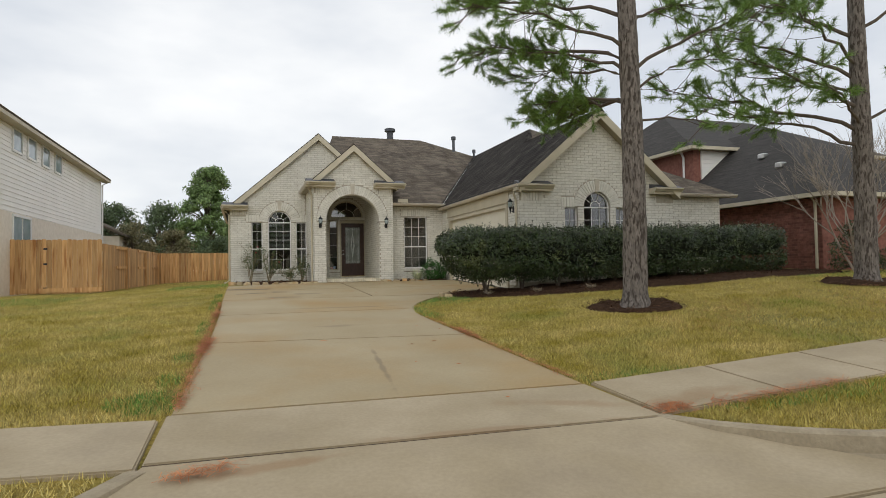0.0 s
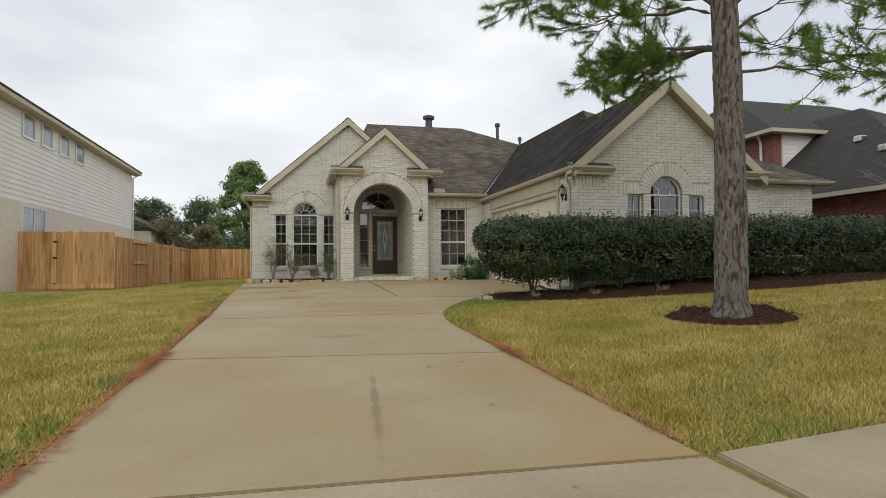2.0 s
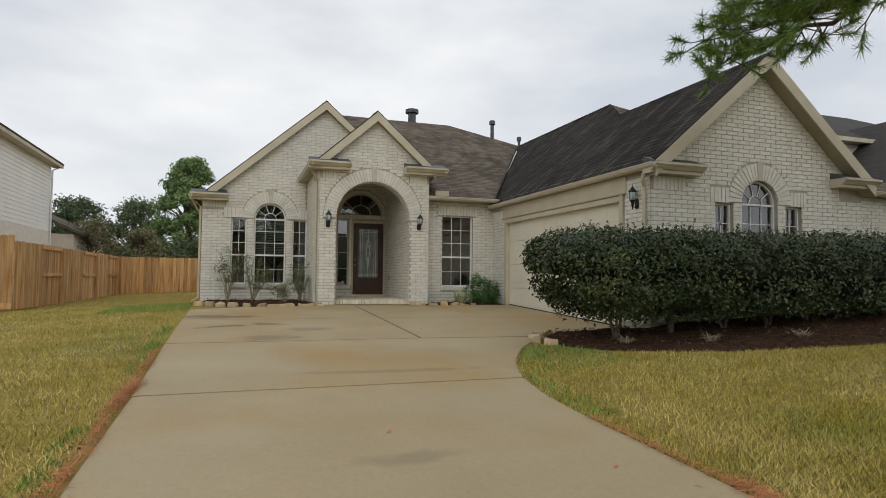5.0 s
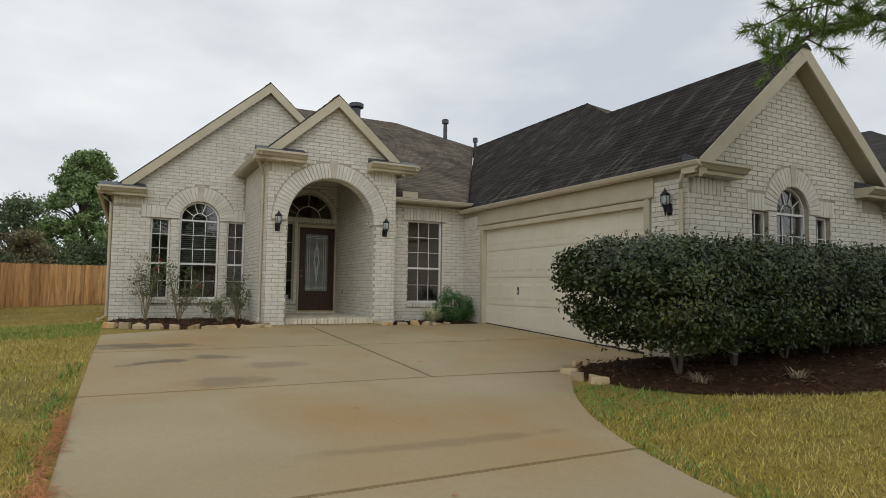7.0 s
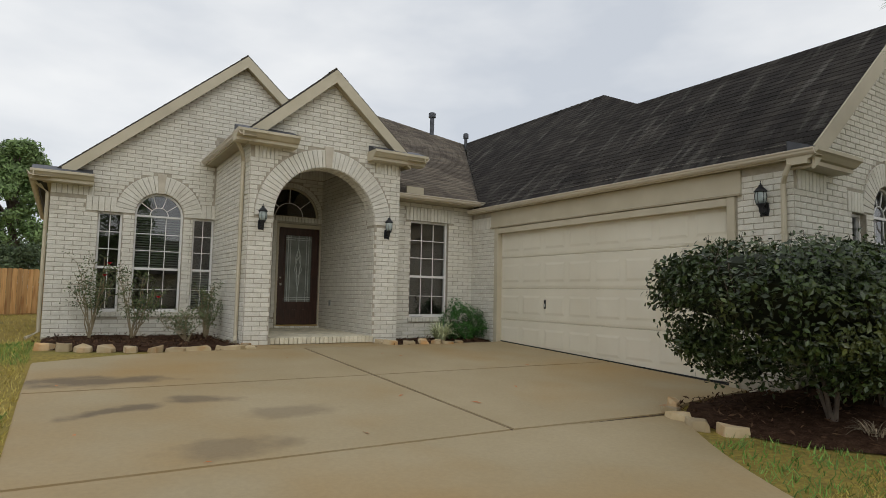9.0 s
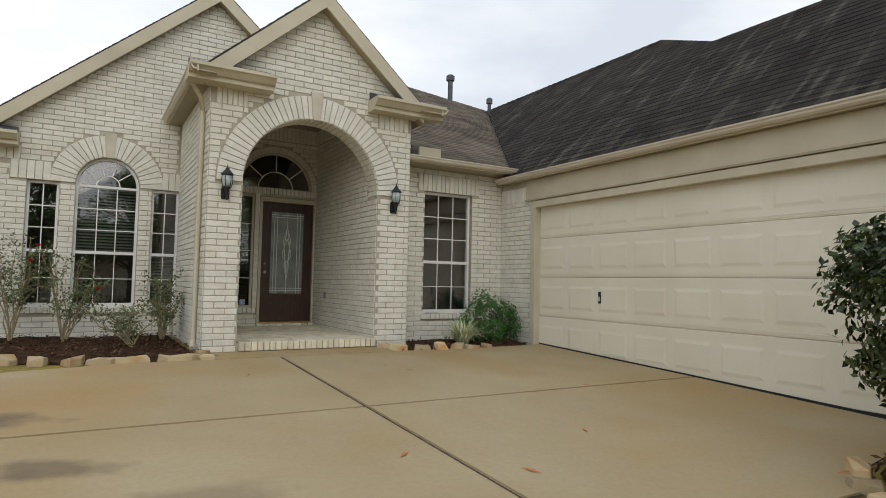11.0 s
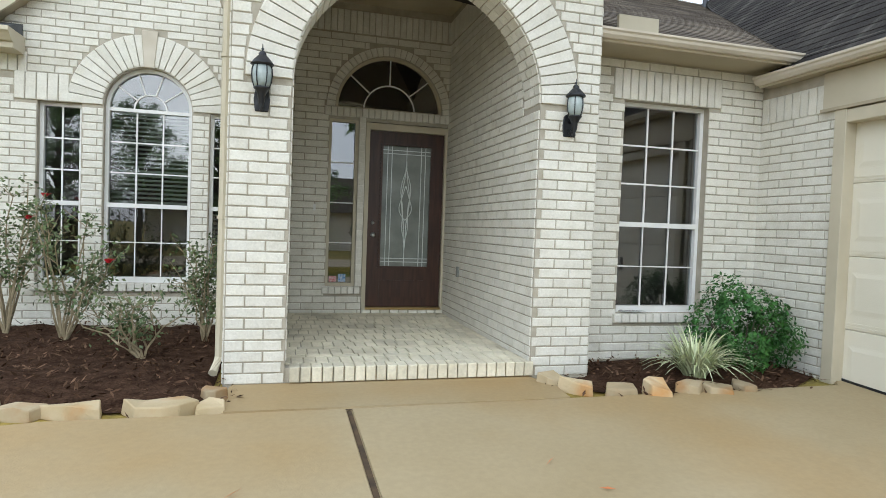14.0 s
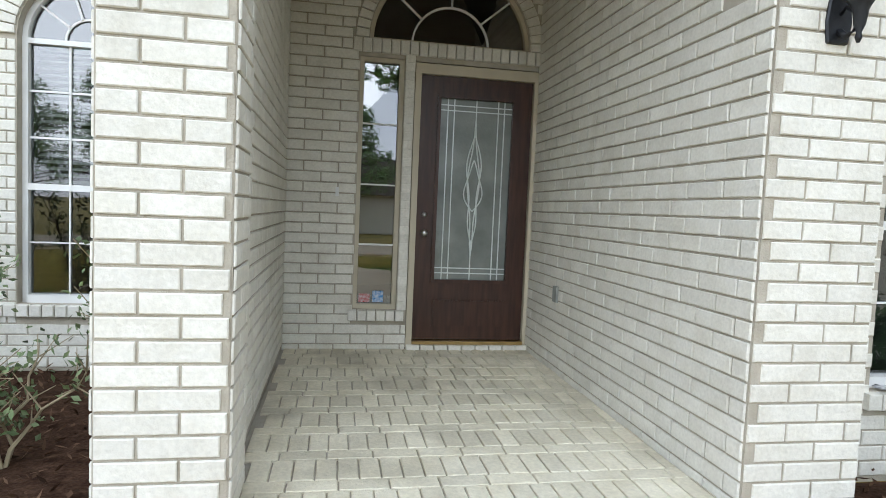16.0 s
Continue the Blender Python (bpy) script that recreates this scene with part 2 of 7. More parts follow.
def stained(m, spots, colour):
    """Adds oil and rust stains at (x, y, half length, half width, turn, strength) to a ground material."""
    n, l = m.node_tree.nodes, m.node_tree.links
    b = n["Principled BSDF"]
    col = b.inputs["Base Color"].links[0].from_socket
    geo = n.new("ShaderNodeNewGeometry")
    wob = n.new("ShaderNodeTexNoise")
    wob.inputs["Scale"].default_value, wob.inputs["Detail"].default_value = 3.4, 8
    l.new(geo.outputs["Position"], wob.inputs[0])
    for x, y, rx, ry, turn, power in spots:
        mp = n.new("ShaderNodeMapping")
        mp.vector_type = "TEXTURE"
        mp.inputs["Location"].default_value = (x, y, 0)
        mp.inputs["Rotation"].default_value = (0, 0, radians(turn))
        mp.inputs["Scale"].default_value = (rx, ry, 50)
        l.new(geo.outputs["Position"], mp.inputs[0])
        ln = n.new("ShaderNodeVectorMath")
        ln.operation = "LENGTH"
        l.new(mp.outputs[0], ln.inputs[0])
        ad = n.new("ShaderNodeMath")
        ad.operation = "MULTIPLY_ADD"
        ad.inputs[1].default_value = 2.2
        l.new(wob.outputs["Fac"], ad.inputs[0])
        l.new(ln.outputs["Value"], ad.inputs[2])
        rg = n.new("ShaderNodeMapRange")
        rg.inputs[1].default_value, rg.inputs[2].default_value = 1.55, 2.2
        rg.inputs[3].default_value, rg.inputs[4].default_value = power, 0.0
        l.new(ad.outputs[0], rg.inputs[0])
        mx = n.new("ShaderNodeMixRGB")
        mx.inputs[2].default_value = (*colour, 1)
        l.new(rg.outputs[0], mx.inputs[0])
        l.new(col, mx.inputs[1])
        col = mx.outputs[0]
    l.new(col, b.inputs["Base Color"])


stained(M_CONC, [(0.1, 18.1, 0.75, 0.3, 0, 0.7), (0.25, 16.7, 0.5, 0.14, 20, 0.7), (0.95, 16.95, 0.35, 0.18, -15, 0.6), (1.6, 16.2, 0.5, 0.2, 10, 0.35), (0.83, 15.3, 0.5, 0.25, 0, 0.4),
                 (1.45, 6.65, 0.035, 1.25, -6, 0.4), (1.45, 9.9, 0.35, 0.15, 0, 0.3), (2.2, 12.6, 1.2, 0.1, -3, 0.3)], (0.085, 0.06, 0.038))
stained(M_WALK, [(3.7, 4.35, 0.6, 0.16, 12, 0.4), (4.9, 4.25, 0.9, 0.1, 6, 0.5), (2.6, 4.55, 0.6, 0.12, -20, 0.35), (0.1, 3.9, 0.6, 0.08, 8, 0.5), (1.7, 4.1, 1.0, 0.06, -3, 0.4)], (0.27, 0.15, 0.065))


# ---- building tools ----
def link(name, verts, faces, material, parent=None, label="", smooth=False):
    me = bpy.data.meshes.new(name)
    me.from_pydata([tuple(v) for v in verts], [], [tuple(f) for f in faces])
    me.materials.append(material)
    if smooth:
        me.polygons.foreach_set("use_smooth", [True] * len(me.polygons))
    ob = new(name, me)
    ob.parent = parent
    if label:
        tagged(ob, label)
    return ob


def part(name, bm, material, parent=None, label="", smooth=False):
    """Links a bmesh as one mesh object under a thing or a part."""
    bmesh.ops.recalc_face_normals(bm, faces=bm.faces)
    me = bpy.data.meshes.new(name)
    bm.to_mesh(me)
    bm.free()
    me.materials.append(material)
    if smooth:
        me.polygons.foreach_set("use_smooth", [True] * len(me.polygons))
    ob = new(name, me)
    ob.parent = parent
    if label:
        tagged(ob, label)
    return ob


def box(bm, x0, x1, y0, y1, z0, z1, bevel=0.0):
    r = bmesh.ops.create_cube(bm, size=1)
    bmesh.ops.transform(bm, matrix=Matrix.LocRotScale(((x0 + x1) / 2, (y0 + y1) / 2, (z0 + z1) / 2), None, (abs(x1 - x0), abs(y1 - y0), abs(z1 - z0))), verts=r["verts"])
    if bevel:
        bmesh.ops.bevel(bm, geom=list({e for v in r["verts"] for e in v.link_edges}), offset=bevel, segments=1, affect="EDGES")


def box_ob(name, x0, x1, y0, y1, z0, z1, material, parent=None, label="", bevel=0.0):
    bm = bmesh.new()
    box(bm, x0, x1, y0, y1, z0, z1, bevel)
    return part(name, bm, material, parent, label)


def prism(bm, pts, lo, hi, place):
    """Polygon pts (u, v) carried from depth lo to hi; place(u, v, d) gives the world point."""
    a = [bm.verts.new(place(u, v, lo)) for u, v in pts]
    b = [bm.verts.new(place(u, v, hi)) for u, v in pts]
    n = len(pts)
    for i in range(n):
        bm.faces.new((a[i], a[(i + 1) % n], b[(i + 1) % n], b[i]))
    bm.faces.new(a), bm.faces.new(b[::-1])


def holed(bm, outer, holes, lo, hi, place):
    """A slab with holes right through it."""
    loops = [outer, *holes]
    for d in (lo, hi):
        edges = []
        for loop in loops:
            vs = [bm.verts.new(place(u, v, d)) for u, v in loop]
            edges += [bm.edges.new((vs[i], vs[(i + 1) % len(vs)])) for i in range(len(vs))]
        bmesh.ops.triangle_fill(bm, use_beauty=True, use_dissolve=False, edges=edges)
    for loop in loops:
        n = len(loop)
        for i in range(n):
            (u0, v0), (u1, v1) = loop[i], loop[(i + 1) % n]
            bm.faces.new([bm.verts.new(place(*p)) for p in ((u0, v0, lo), (u1, v1, lo), (u1, v1, hi), (u0, v0, hi))])
    bmesh.ops.remove_doubles(bm, verts=bm.verts, dist=0.0005)


def tube(bm, pts, r0, r1, sides=6):
    """A tapered tube along pts."""
    rings, n = [], len(pts)
    for i, p in enumerate(pts):
        d = (Vector(pts[min(i + 1, n - 1)]) - Vector(pts[max(i - 1, 0)])).normalized()
        a = d.orthogonal().normalized()
        b = d.cross(a)
        r = r0 + (r1 - r0) * i / max(1, n - 1)
        rings.append([bm.verts.new(Vector(p) + (a * math.cos(k * math.tau / sides) + b * math.sin(k * math.tau / sides)) * r) for k in range(sides)])
    for q, s in zip(rings, rings[1:]):
        for k in range(sides):
            bm.faces.new((q[k], q[(k + 1) % sides], s[(k + 1) % sides], s[k]))
    bm.faces.new(rings[0][::-1]), bm.faces.new(rings[-1])


def lathe(bm, profile, centre, sides=12):
    """Turned shape from (radius, z) pairs."""
    rings = []
    for r, z in profile:
        rings.append([bm.verts.new((centre[0] + r * math.cos(k * math.tau / sides), centre[1] + r * math.sin(k * math.tau / sides), centre[2] + z)) for k in range(sides)])
    for q, s in zip(rings, rings[1:]):
        for k in range(sides):
            bm.faces.new((q[k], q[(k + 1) % sides], s[(k + 1) % sides], s[k]))
    bm.faces.new(rings[0][::-1]), bm.faces.new(rings[-1])


def thing(name, label, category, group="", at=(0, 0, 0), kind=""):
    ob = new(name)
    ob.location = at
    return tagged(ob, label, category, group, kind)


def arc(cu, cv, r, a0, a1, n):
    return [(cu + r * math.cos(radians(a0 + (a1 - a0) * i / n)), cv + r * math.sin(radians(a0 + (a1 - a0) * i / n))) for i in range(n + 1)]


class Plane:
    """Maps (u, v, depth outward) into the world."""

    def __init__(self, origin, u, v):
        self.o, self.u, self.v = Vector(origin), Vector(u).normalized(), Vector(v).normalized()
        self.n = self.u.cross(self.v)
        self.m = Matrix((self.u, self.v, self.n)).transposed().to_4x4()

    def __call__(self, u, v, d=0.0):
        return self.o + self.u * u + self.v * v + self.n * d


def rows_of(inside, u0, u1, v0, v1, height, length, shift=0.5, gap=0.0095, wobble=0.0, seed=1):
    """Running-bond pieces (ua, ub, va, vb) clipped to where inside(u-array, v) holds."""
    rnd = random.Random(seed)
    grid = np.arange(u0, u1 + 0.004, 0.004)
    out, k, v = [], 0, v0
    while v < v1 - 0.01:
        top = min(v + height, v1)
        ok = inside(grid, v + 0.004) & inside(grid, top - 0.012)
        edge = np.flatnonzero(np.diff(np.concatenate(([0], ok.astype(np.int8), [0]))))
        for a, b in zip(edge[::2], edge[1::2]):
            lo, hi = grid[a], grid[b - 1]
            first = u0 - length + (k % 2) * shift * length
            i = math.floor((lo - first) / length)
            while first + i * length < hi:
                j = rnd.uniform(-wobble, wobble)
                ua, ub = max(lo, first + i * length + gap / 2), min(hi, first + (i + 1) * length - gap / 2)
                if ub - ua > 0.03:
                    out.append((ua, ub, v + gap / 2, top - gap / 2, j))
                i += 1
        v, k = v + height, k + 1
    return out


BLOCKS = {}


def block_data(w, h, d, chamfer, material):
    """Shared mesh of one chamfered piece, its back at depth 0."""
    key = (round(w, 3), round(h, 3), round(d, 3), chamfer, material.name)
    if key not in BLOCKS:
        v, f = block_shape(w, h, d, chamfer)
        me = bpy.data.meshes.new("brick")
        me.from_pydata(v, [], f)
        me.materials.append(material)
        BLOCKS[key] = me
    return BLOCKS[key]


def block_shape(w, h, d, c):
    a, b = w / 2, h / 2
    v = [(-a, -b, 0), (a, -b, 0), (a, b, 0), (-a, b, 0), (-a, -b, d - c), (a, -b, d - c), (a, b, d - c), (-a, b, d - c),
         (-a + c, -b + c, d), (a - c, -b + c, d), (a - c, b - c, d), (-a + c, b - c, d)]
    f = [(i, (i + 1) % 4, 4 + (i + 1) % 4, 4 + i) for i in range(4)] + [(4 + i, 4 + (i + 1) % 4, 8 + (i + 1) % 4, 8 + i) for i in range(4)] + [(8, 9, 10, 11)]
    return v, f


def lay(pieces, plane, parent, depth, material, joined, name="brick", singles=300, near=None, chamfer=0.004, base=0.0, stuff="bricks"):
    """Lays pieces on a plane: the nearest as parts of their own, the rest joined into one part."""
    if near:
        pieces = sorted(pieces, key=lambda p: (0.5 * (p[0] + p[1]) - near[0]) ** 2 + (0.5 * (p[2] + p[3]) - near[1]) ** 2)
    for ua, ub, va, vb, j in pieces[:singles]:
        ob = new(name, block_data(ub - ua, vb - va, depth, chamfer, material))
        ob.matrix_world = Matrix.Translation(plane((ua + ub) / 2, (va + vb) / 2, base + j)) @ plane.m
        ob.parent = parent
    verts, faces = [], []
    for ua, ub, va, vb, j in pieces[singles:]:
        v, f = block_shape(ub - ua, vb - va, depth, chamfer)
        k = len(verts)
        verts += [plane(x + (ua + ub) / 2, y + (va + vb) / 2, z + base + j) for x, y, z in v]
        faces += [tuple(i + k for i in q) for q in f]
    if verts:
        tagged(link(stuff, verts, faces, joined, parent), kind="stuff")


COURSE, LENGTH = 0.0762, 0.254


def brick_wall(name, label, plane, outer, holes, inside, near=None, singles=300, thick=0.2, seed=1, span=None, z0=0.0):
    """A mortar slab with real openings, and its bricks laid proud of it."""
    bm = bmesh.new()
    holed(bm, outer, holes, -thick, 0.0, plane)
    w = tagged(part(name, bm, M_MORTAR), label, "wall", kind="structure")
    us, vs = [p[0] for p in outer], [p[1] for p in outer]
    p = rows_of(inside, span[0] if span else min(us), span[1] if span else max(us), z0, max(vs), COURSE, LENGTH, wobble=0.0015, seed=seed)
    lay(p, plane, w, 0.009, M_BRICK, M_BRICK_I, singles=singles, near=near)
    return w


def row_of_bricks(plane, parent, u0, u1, v0, v1, n, depth=0.02, upright=True):
    """A soldier or rowlock course."""
    for i in range(n):
        a, b = u0 + (u1 - u0) * i / n, u0 + (u1 - u0) * (i + 1) / n
        ob = new("brick", block_data(b - a - 0.008, v1 - v0 - 0.006, depth, 0.005, M_BRICK))
        ob.matrix_world = Matrix.Translation(plane((a + b) / 2, (v0 + v1) / 2, 0.0)) @ plane.m
        ob.parent = parent


def ring_of_bricks(plane, parent, cu, cv, r0, r1, a0, a1, n, depth=0.022, skip=()):
    """Voussoirs round an arch, each a tapered brick on shared data."""
    half = radians((a1 - a0) / n) / 2
    g0, g1 = half - 0.004 / r0, half - 0.004 / r1
    shape = [(r0 * math.cos(s * g0), r0 * math.sin(s * g0)) for s in (-1, 1)] + [(r1 * math.cos(s * g1), r1 * math.sin(s * g1)) for s in (1, -1)]
    shape = [shape[0], shape[3], shape[2], shape[1]]
    mid = Vector((sum(p[0] for p in shape) / 4, sum(p[1] for p in shape) / 4))
    small = [mid + (Vector(p) - mid) * 0.93 for p in shape]
    v = [(x, y, 0) for x, y in shape] + [(x, y, depth - 0.004) for x, y in shape] + [(x, y, depth) for x, y in small]
    f = [(i, (i + 1) % 4, 4 + (i + 1) % 4, 4 + i) for i in range(4)] + [(4 + i, 4 + (i + 1) % 4, 8 + (i + 1) % 4, 8 + i) for i in range(4)] + [(8, 9, 10, 11)]
    me = bpy.data.meshes.new("brick")
    me.from_pydata(v, [], f)
    me.materials.append(M_BRICK)
    for i in range(n):
        if i in skip:
            continue
        ob = new("brick", me)
        ang = a0 + (a1 - a0) * (i + 0.5) / n
        ob.matrix_world = Matrix.Translation(plane(cu, cv, 0)) @ plane.m @ pose(0, 0, 0, 0, 0, ang)
        ob.parent = parent


def smooth_step(a, b, x):
    t = min(1.0, max(0.0, (x - a) / (b - a)))
    return t * t * (3 - 2 * t)


# ---- the ground ----
def grade(y):
    """Height of the driveway: it climbs to the house."""
    if y > 20.0:
        return 0.0
    if y > 3.2:
        return 0.047 * (y - 20.0)
    return 0.047 * (3.2 - 20.0) + 0.01 * (y - 3.2) if y > -6 else 0.047 * (3.2 - 20.0) - 0.092


def edge_right(y):
    """The driveway's right border."""
    if y < 10.5:
        return 3.12 + 0.6 * max(0.0, 4.9 - y) * (y < 4.9)
    if y < 14.8:
        return 3.12 + 1.95 * ((y - 10.5) / 4.3) ** 2.2
    return 5.07 + (y - 14.8) * 4.0


def earth(x, y):
    """Height of the lawn."""
    z = grade(y)
    off = x - edge_right(y) if y < 14.8 else x - 7.0
    if off > 0:
        z += (0.055 * min(off, 9.0) * smooth_step(4.2, 9.0, y) + 0.012 * min(off, 12) * (1 - smooth_step(4.2, 9.0, y))) * (1 - smooth_step(14.6, 15.4, y) * (x < 7.2))
    if x < -0.5:
        z -= min(0.22, 0.05 * (-0.5 - x)) * smooth_step(9, 20, y)
    return z - 0.03


gx = sorted({3.25, 3.75, 4.25, -0.75, -1.25, -400, -200, -100, -60, -40, *range(-30, 41, 2), 60, 100, 200, 400, *[k * 0.5 for k in range(-20, 41)]})
gy = sorted({2.86, 2.9, 3.1, 3.2, 3.3, 3.4, 3.6, 3.8, -400, -200, -100, -60, -40, -25, *range(-18, 61, 2), 80, 140, 250, 500, *[k * 0.5 for k in range(0, 50)]})


def kerb_line(x):
    """The back of the kerb, and across the driveway the back of the apron."""
    return float(np.interp(x, [-6, -2.4, -1.7, -1.2, -0.9, -0.7, -0.5, 3.0, 3.2, 3.42, 3.75, 4.2, 4.9, 6], [2.88, 2.96, 3.14, 3.38, 3.7, 4.08, 4.2, 4.2, 4.06, 3.7, 3.38, 3.14, 2.96, 2.88]))


verts = [(x, y, earth(x, y) - (0.25 if y < kerb_line(x) else 0.0)) for y in gy for x in gx]
faces = [(j * len(gx) + i, j * len(gx) + i + 1, (j + 1) * len(gx) + i + 1, (j + 1) * len(gx) + i) for j in range(len(gy) - 1) for i in range(len(gx) - 1)]
tagged(link("ground", verts, faces, M_SOIL, smooth=True), "dry winter lawn soil under short grass", "ground", kind="structure")


def slab(name, outline, material, label, thick=0.14, lift=0.0, height=None, parent=None):
    """A concrete slab that follows the grade, its border rounded."""
    h = height or (lambda x, y: grade(y))
    bm = bmesh.new()
    top = [bm.verts.new((x, y, h(x, y) + lift)) for x, y in outline]
    f = bm.faces.new(top)
    if f.normal.z < 0:
        f.normal_flip()
    bm.normal_update()
    bmesh.ops.extrude_face_region(bm, geom=[f])
    for v in top:
        v.co.z -= thick
    bmesh.ops.recalc_face_normals(bm, faces=bm.faces)
    bmesh.ops.bevel(bm, geom=[e for e in bm.edges if all(v not in top for v in e.verts)], offset=0.012, segments=2, affect="EDGES")
    ob = part(name, bm, material, parent)
    if not parent:
        tagged(ob, label, name.replace("_", " "), kind="structure")
    else:
        tagged(ob, label)
    return ob


def border(y0, y1, n):
    return [(edge_right(y0 + (y1 - y0) * i / n) , y0 + (y1 - y0) * i / n) for i in range(n + 1)]


drive = tagged(box_ob("driveway", -0.5, 3.0, 4.4, 19.8, -1.4, -1.3, M_JOINT), "tan concrete driveway with dark joints", "driveway", kind="structure")
G = 0.009
XL, XJ = -0.47, 3.06
slab("slab", [(XL - 0.1, 5.28), *[(x, y) for x, y in border(5.14, 8.40 - G, 6)], (XL, 8.80 - G)], M_CONC, "", parent=drive)
slab("slab", [(XL, 8.80 + G), *border(8.40 + G, 11.98 - G, 6), (XL + 0.03, 12.0 - G)], M_CONC, "", parent=drive)
slab("slab", [(XL + 0.03, 12.0 + G), *border(11.98 + G, 14.75, 10), (XJ, 14.92 - G), (XL, 14.98 - G)], M_CONC, "", parent=drive)
slab("slab", [(XL, 14.98 + G), (XJ - G, 14.92 + G), (XJ - G, 17.61 - G), (XL, 17.67 - G)], M_CONC, "", parent=drive)
slab("slab", [(XL, 17.67 + 0.006), (XJ - G, 17.61 + 0.006), (XJ - G, 20.12), (1.4, 20.12), (0.5, 19.92), (XL + 0.02, 19.5)], M_CONC, "", parent=drive)
slab("slab", [(XJ + G, 14.92 + G), (5.0, 14.82), (5.5, 15.05), (7.1, 15.28), (7.1, 17.57 - 0.006), (XJ + G, 17.61 - 0.006)], M_CONC, "", parent=drive)
slab("slab", [(XJ + G, 17.61 + 0.006), (7.1, 17.57 + 0.006), (7.1, 20.4), (6.9, 20.2), (XJ + G, 20.12)], M_CONC, "", parent=drive)


def joint(x0, y0, x1, y1, wide=0.03):
    """Dark filler a little below the slabs' top."""
    d = Vector((x1 - x0, y1 - y0)).normalized() * wide / 2
    n = 8
    verts, faces = [], []
    for i in range(n + 1):
        x, y = x0 + (x1 - x0) * i / n, y0 + (y1 - y0) * i / n
        verts += [(x - d.y, y + d.x, grade(y) - 0.011), (x + d.y, y - d.x, grade(y) - 0.011)]
    faces = [(2 * i, 2 * i + 1, 2 * i + 3, 2 * i + 2) for i in range(n)]
    link("joint_filler", verts, faces, M_JOINT, drive, "dark joint filler strip")


for q in ((XL, 8.80, 3.12, 8.40), (XL, 12.0, 3.3, 11.98), (XL, 14.98, 5.0, 14.83), (XJ, 14.92, XJ, 20.1), (XL, 17.67, 7.05, 17.57), (-0.6, 5.27, 3.12, 5.13), (-0.62, 4.15, 3.16, 4.0), (2.3, 20.125, 4.6, 20.125)):
    joint(*q)
slab("entry_walk", [(2.32, 20.13 + G), (4.58, 20.13 + G), (4.62, 20.45), (4.52, 20.78), (2.32, 20.78)], M_CONC, "small concrete apron before the porch step")
slab("driveway_crossing", [(-0.62, 4.15 + G), (3.16, 4.0 + G), (3.12, 5.13 - G), (-0.6, 5.27 - G)], M_WALK, "concrete driveway crossing in line with the sidewalk")
slab("driveway_apron", [(-1.9, 2.62), (-1.1, 3.1), (-0.85, 3.6), (-0.62, 4.15 - G), (3.16, 4.0 - G), (3.5, 3.5), (4.1, 2.95), (5.0, 2.62)], M_WALK, "concrete driveway apron running down to the street", height=lambda x, y: grade(4.0) - 0.17 * (1 - smooth_step(2.6, 4.1, y)))
slab("street", [(-60, -6.0), (-60, 2.6), (60, 2.6), (60, -6.0)], M_WALK, "pale concrete residential street", height=lambda x, y: -0.935)


def bend(x):
    """How far the sidewalk swings away from the street."""
    return 0.11 * (min(x, 12) - 3.1) if x > 3.1 else 0.13 * (-0.6 - max(x, -8)) if x < -0.6 else 0.0


def walk_height(x, y):
    return earth(x, y) + 0.035


def sidewalk(name, x0, x1, step, label):
    top = thing(name, label, "sidewalk", kind="structure")
    x = x0
    while x < x1 - 0.01:
        b = min(x + step, x1)
        slab("panel", [(x + 0.008, 4.06 + bend(x)), (b - 0.008, 4.06 + bend(b)), (b - 0.008, 5.14 + bend(b)), (x + 0.008, 5.14 + bend(x))], M_WALK, "", height=walk_height, parent=top)
        x = b
    return top


sidewalk("sidewalk", 3.2, 30.2, 1.5, "tan concrete sidewalk panels beside the lawn")
sidewalk("sidewalk", -30.64, -0.64, 1.5, "tan concrete sidewalk panels beside the lawn")


def kerb(name, pts, label):
    """A rounded kerb with a real step down to the street."""
    prof = [(0.0, -0.25), (0.0, 0.03), (0.03, 0.055), (0.1, 0.055), (0.135, 0.035), (0.165, -0.075), (0.22, -0.10), (0.5, -0.105), (0.5, -0.25)]
    bm = bmesh.new()
    rings = []
    for i, (x, y, s) in enumerate(pts):
        a, b = pts[max(0, i - 1)], pts[min(len(pts) - 1, i + 1)]
        d = Vector((b[0] - a[0], b[1] - a[1])).normalized()
        nrm = Vector((d.y, -d.x))
        rings.append([bm.verts.new((x + nrm.x * p, y + nrm.y * p, earth(x, y + 0.2) + (q * s if q > 0 else q) - (1 - s) * 0.0)) for p, q in prof])
    for q, r in zip(rings, rings[1:]):
        for k in range(len(prof) - 1):
            bm.faces.new((q[k], q[k + 1], r[k + 1], r[k]))
    bm.faces.new(rings[0]), bm.faces.new(rings[-1])
    return tagged(part(name, bm, M_KERB), label, "kerb", kind="structure")


kerb("kerb", [(3.2, 4.08, 0.3), (3.42, 3.72, 0.7), (3.75, 3.4, 1), (4.2, 3.16, 1), (4.9, 2.98, 1), (6, 2.9, 1), (12, 2.88, 1), (30, 2.88, 1)], "rounded concrete kerb along the grass verge")
kerb("kerb", [(-30, 2.88, 1), (-6, 2.9, 1), (-2.4, 2.98, 1), (-1.7, 3.16, 1), (-1.2, 3.4, 1), (-0.9, 3.72, 0.7), (-0.7, 4.1, 0.3)], "rounded concrete kerb along the grass verge")


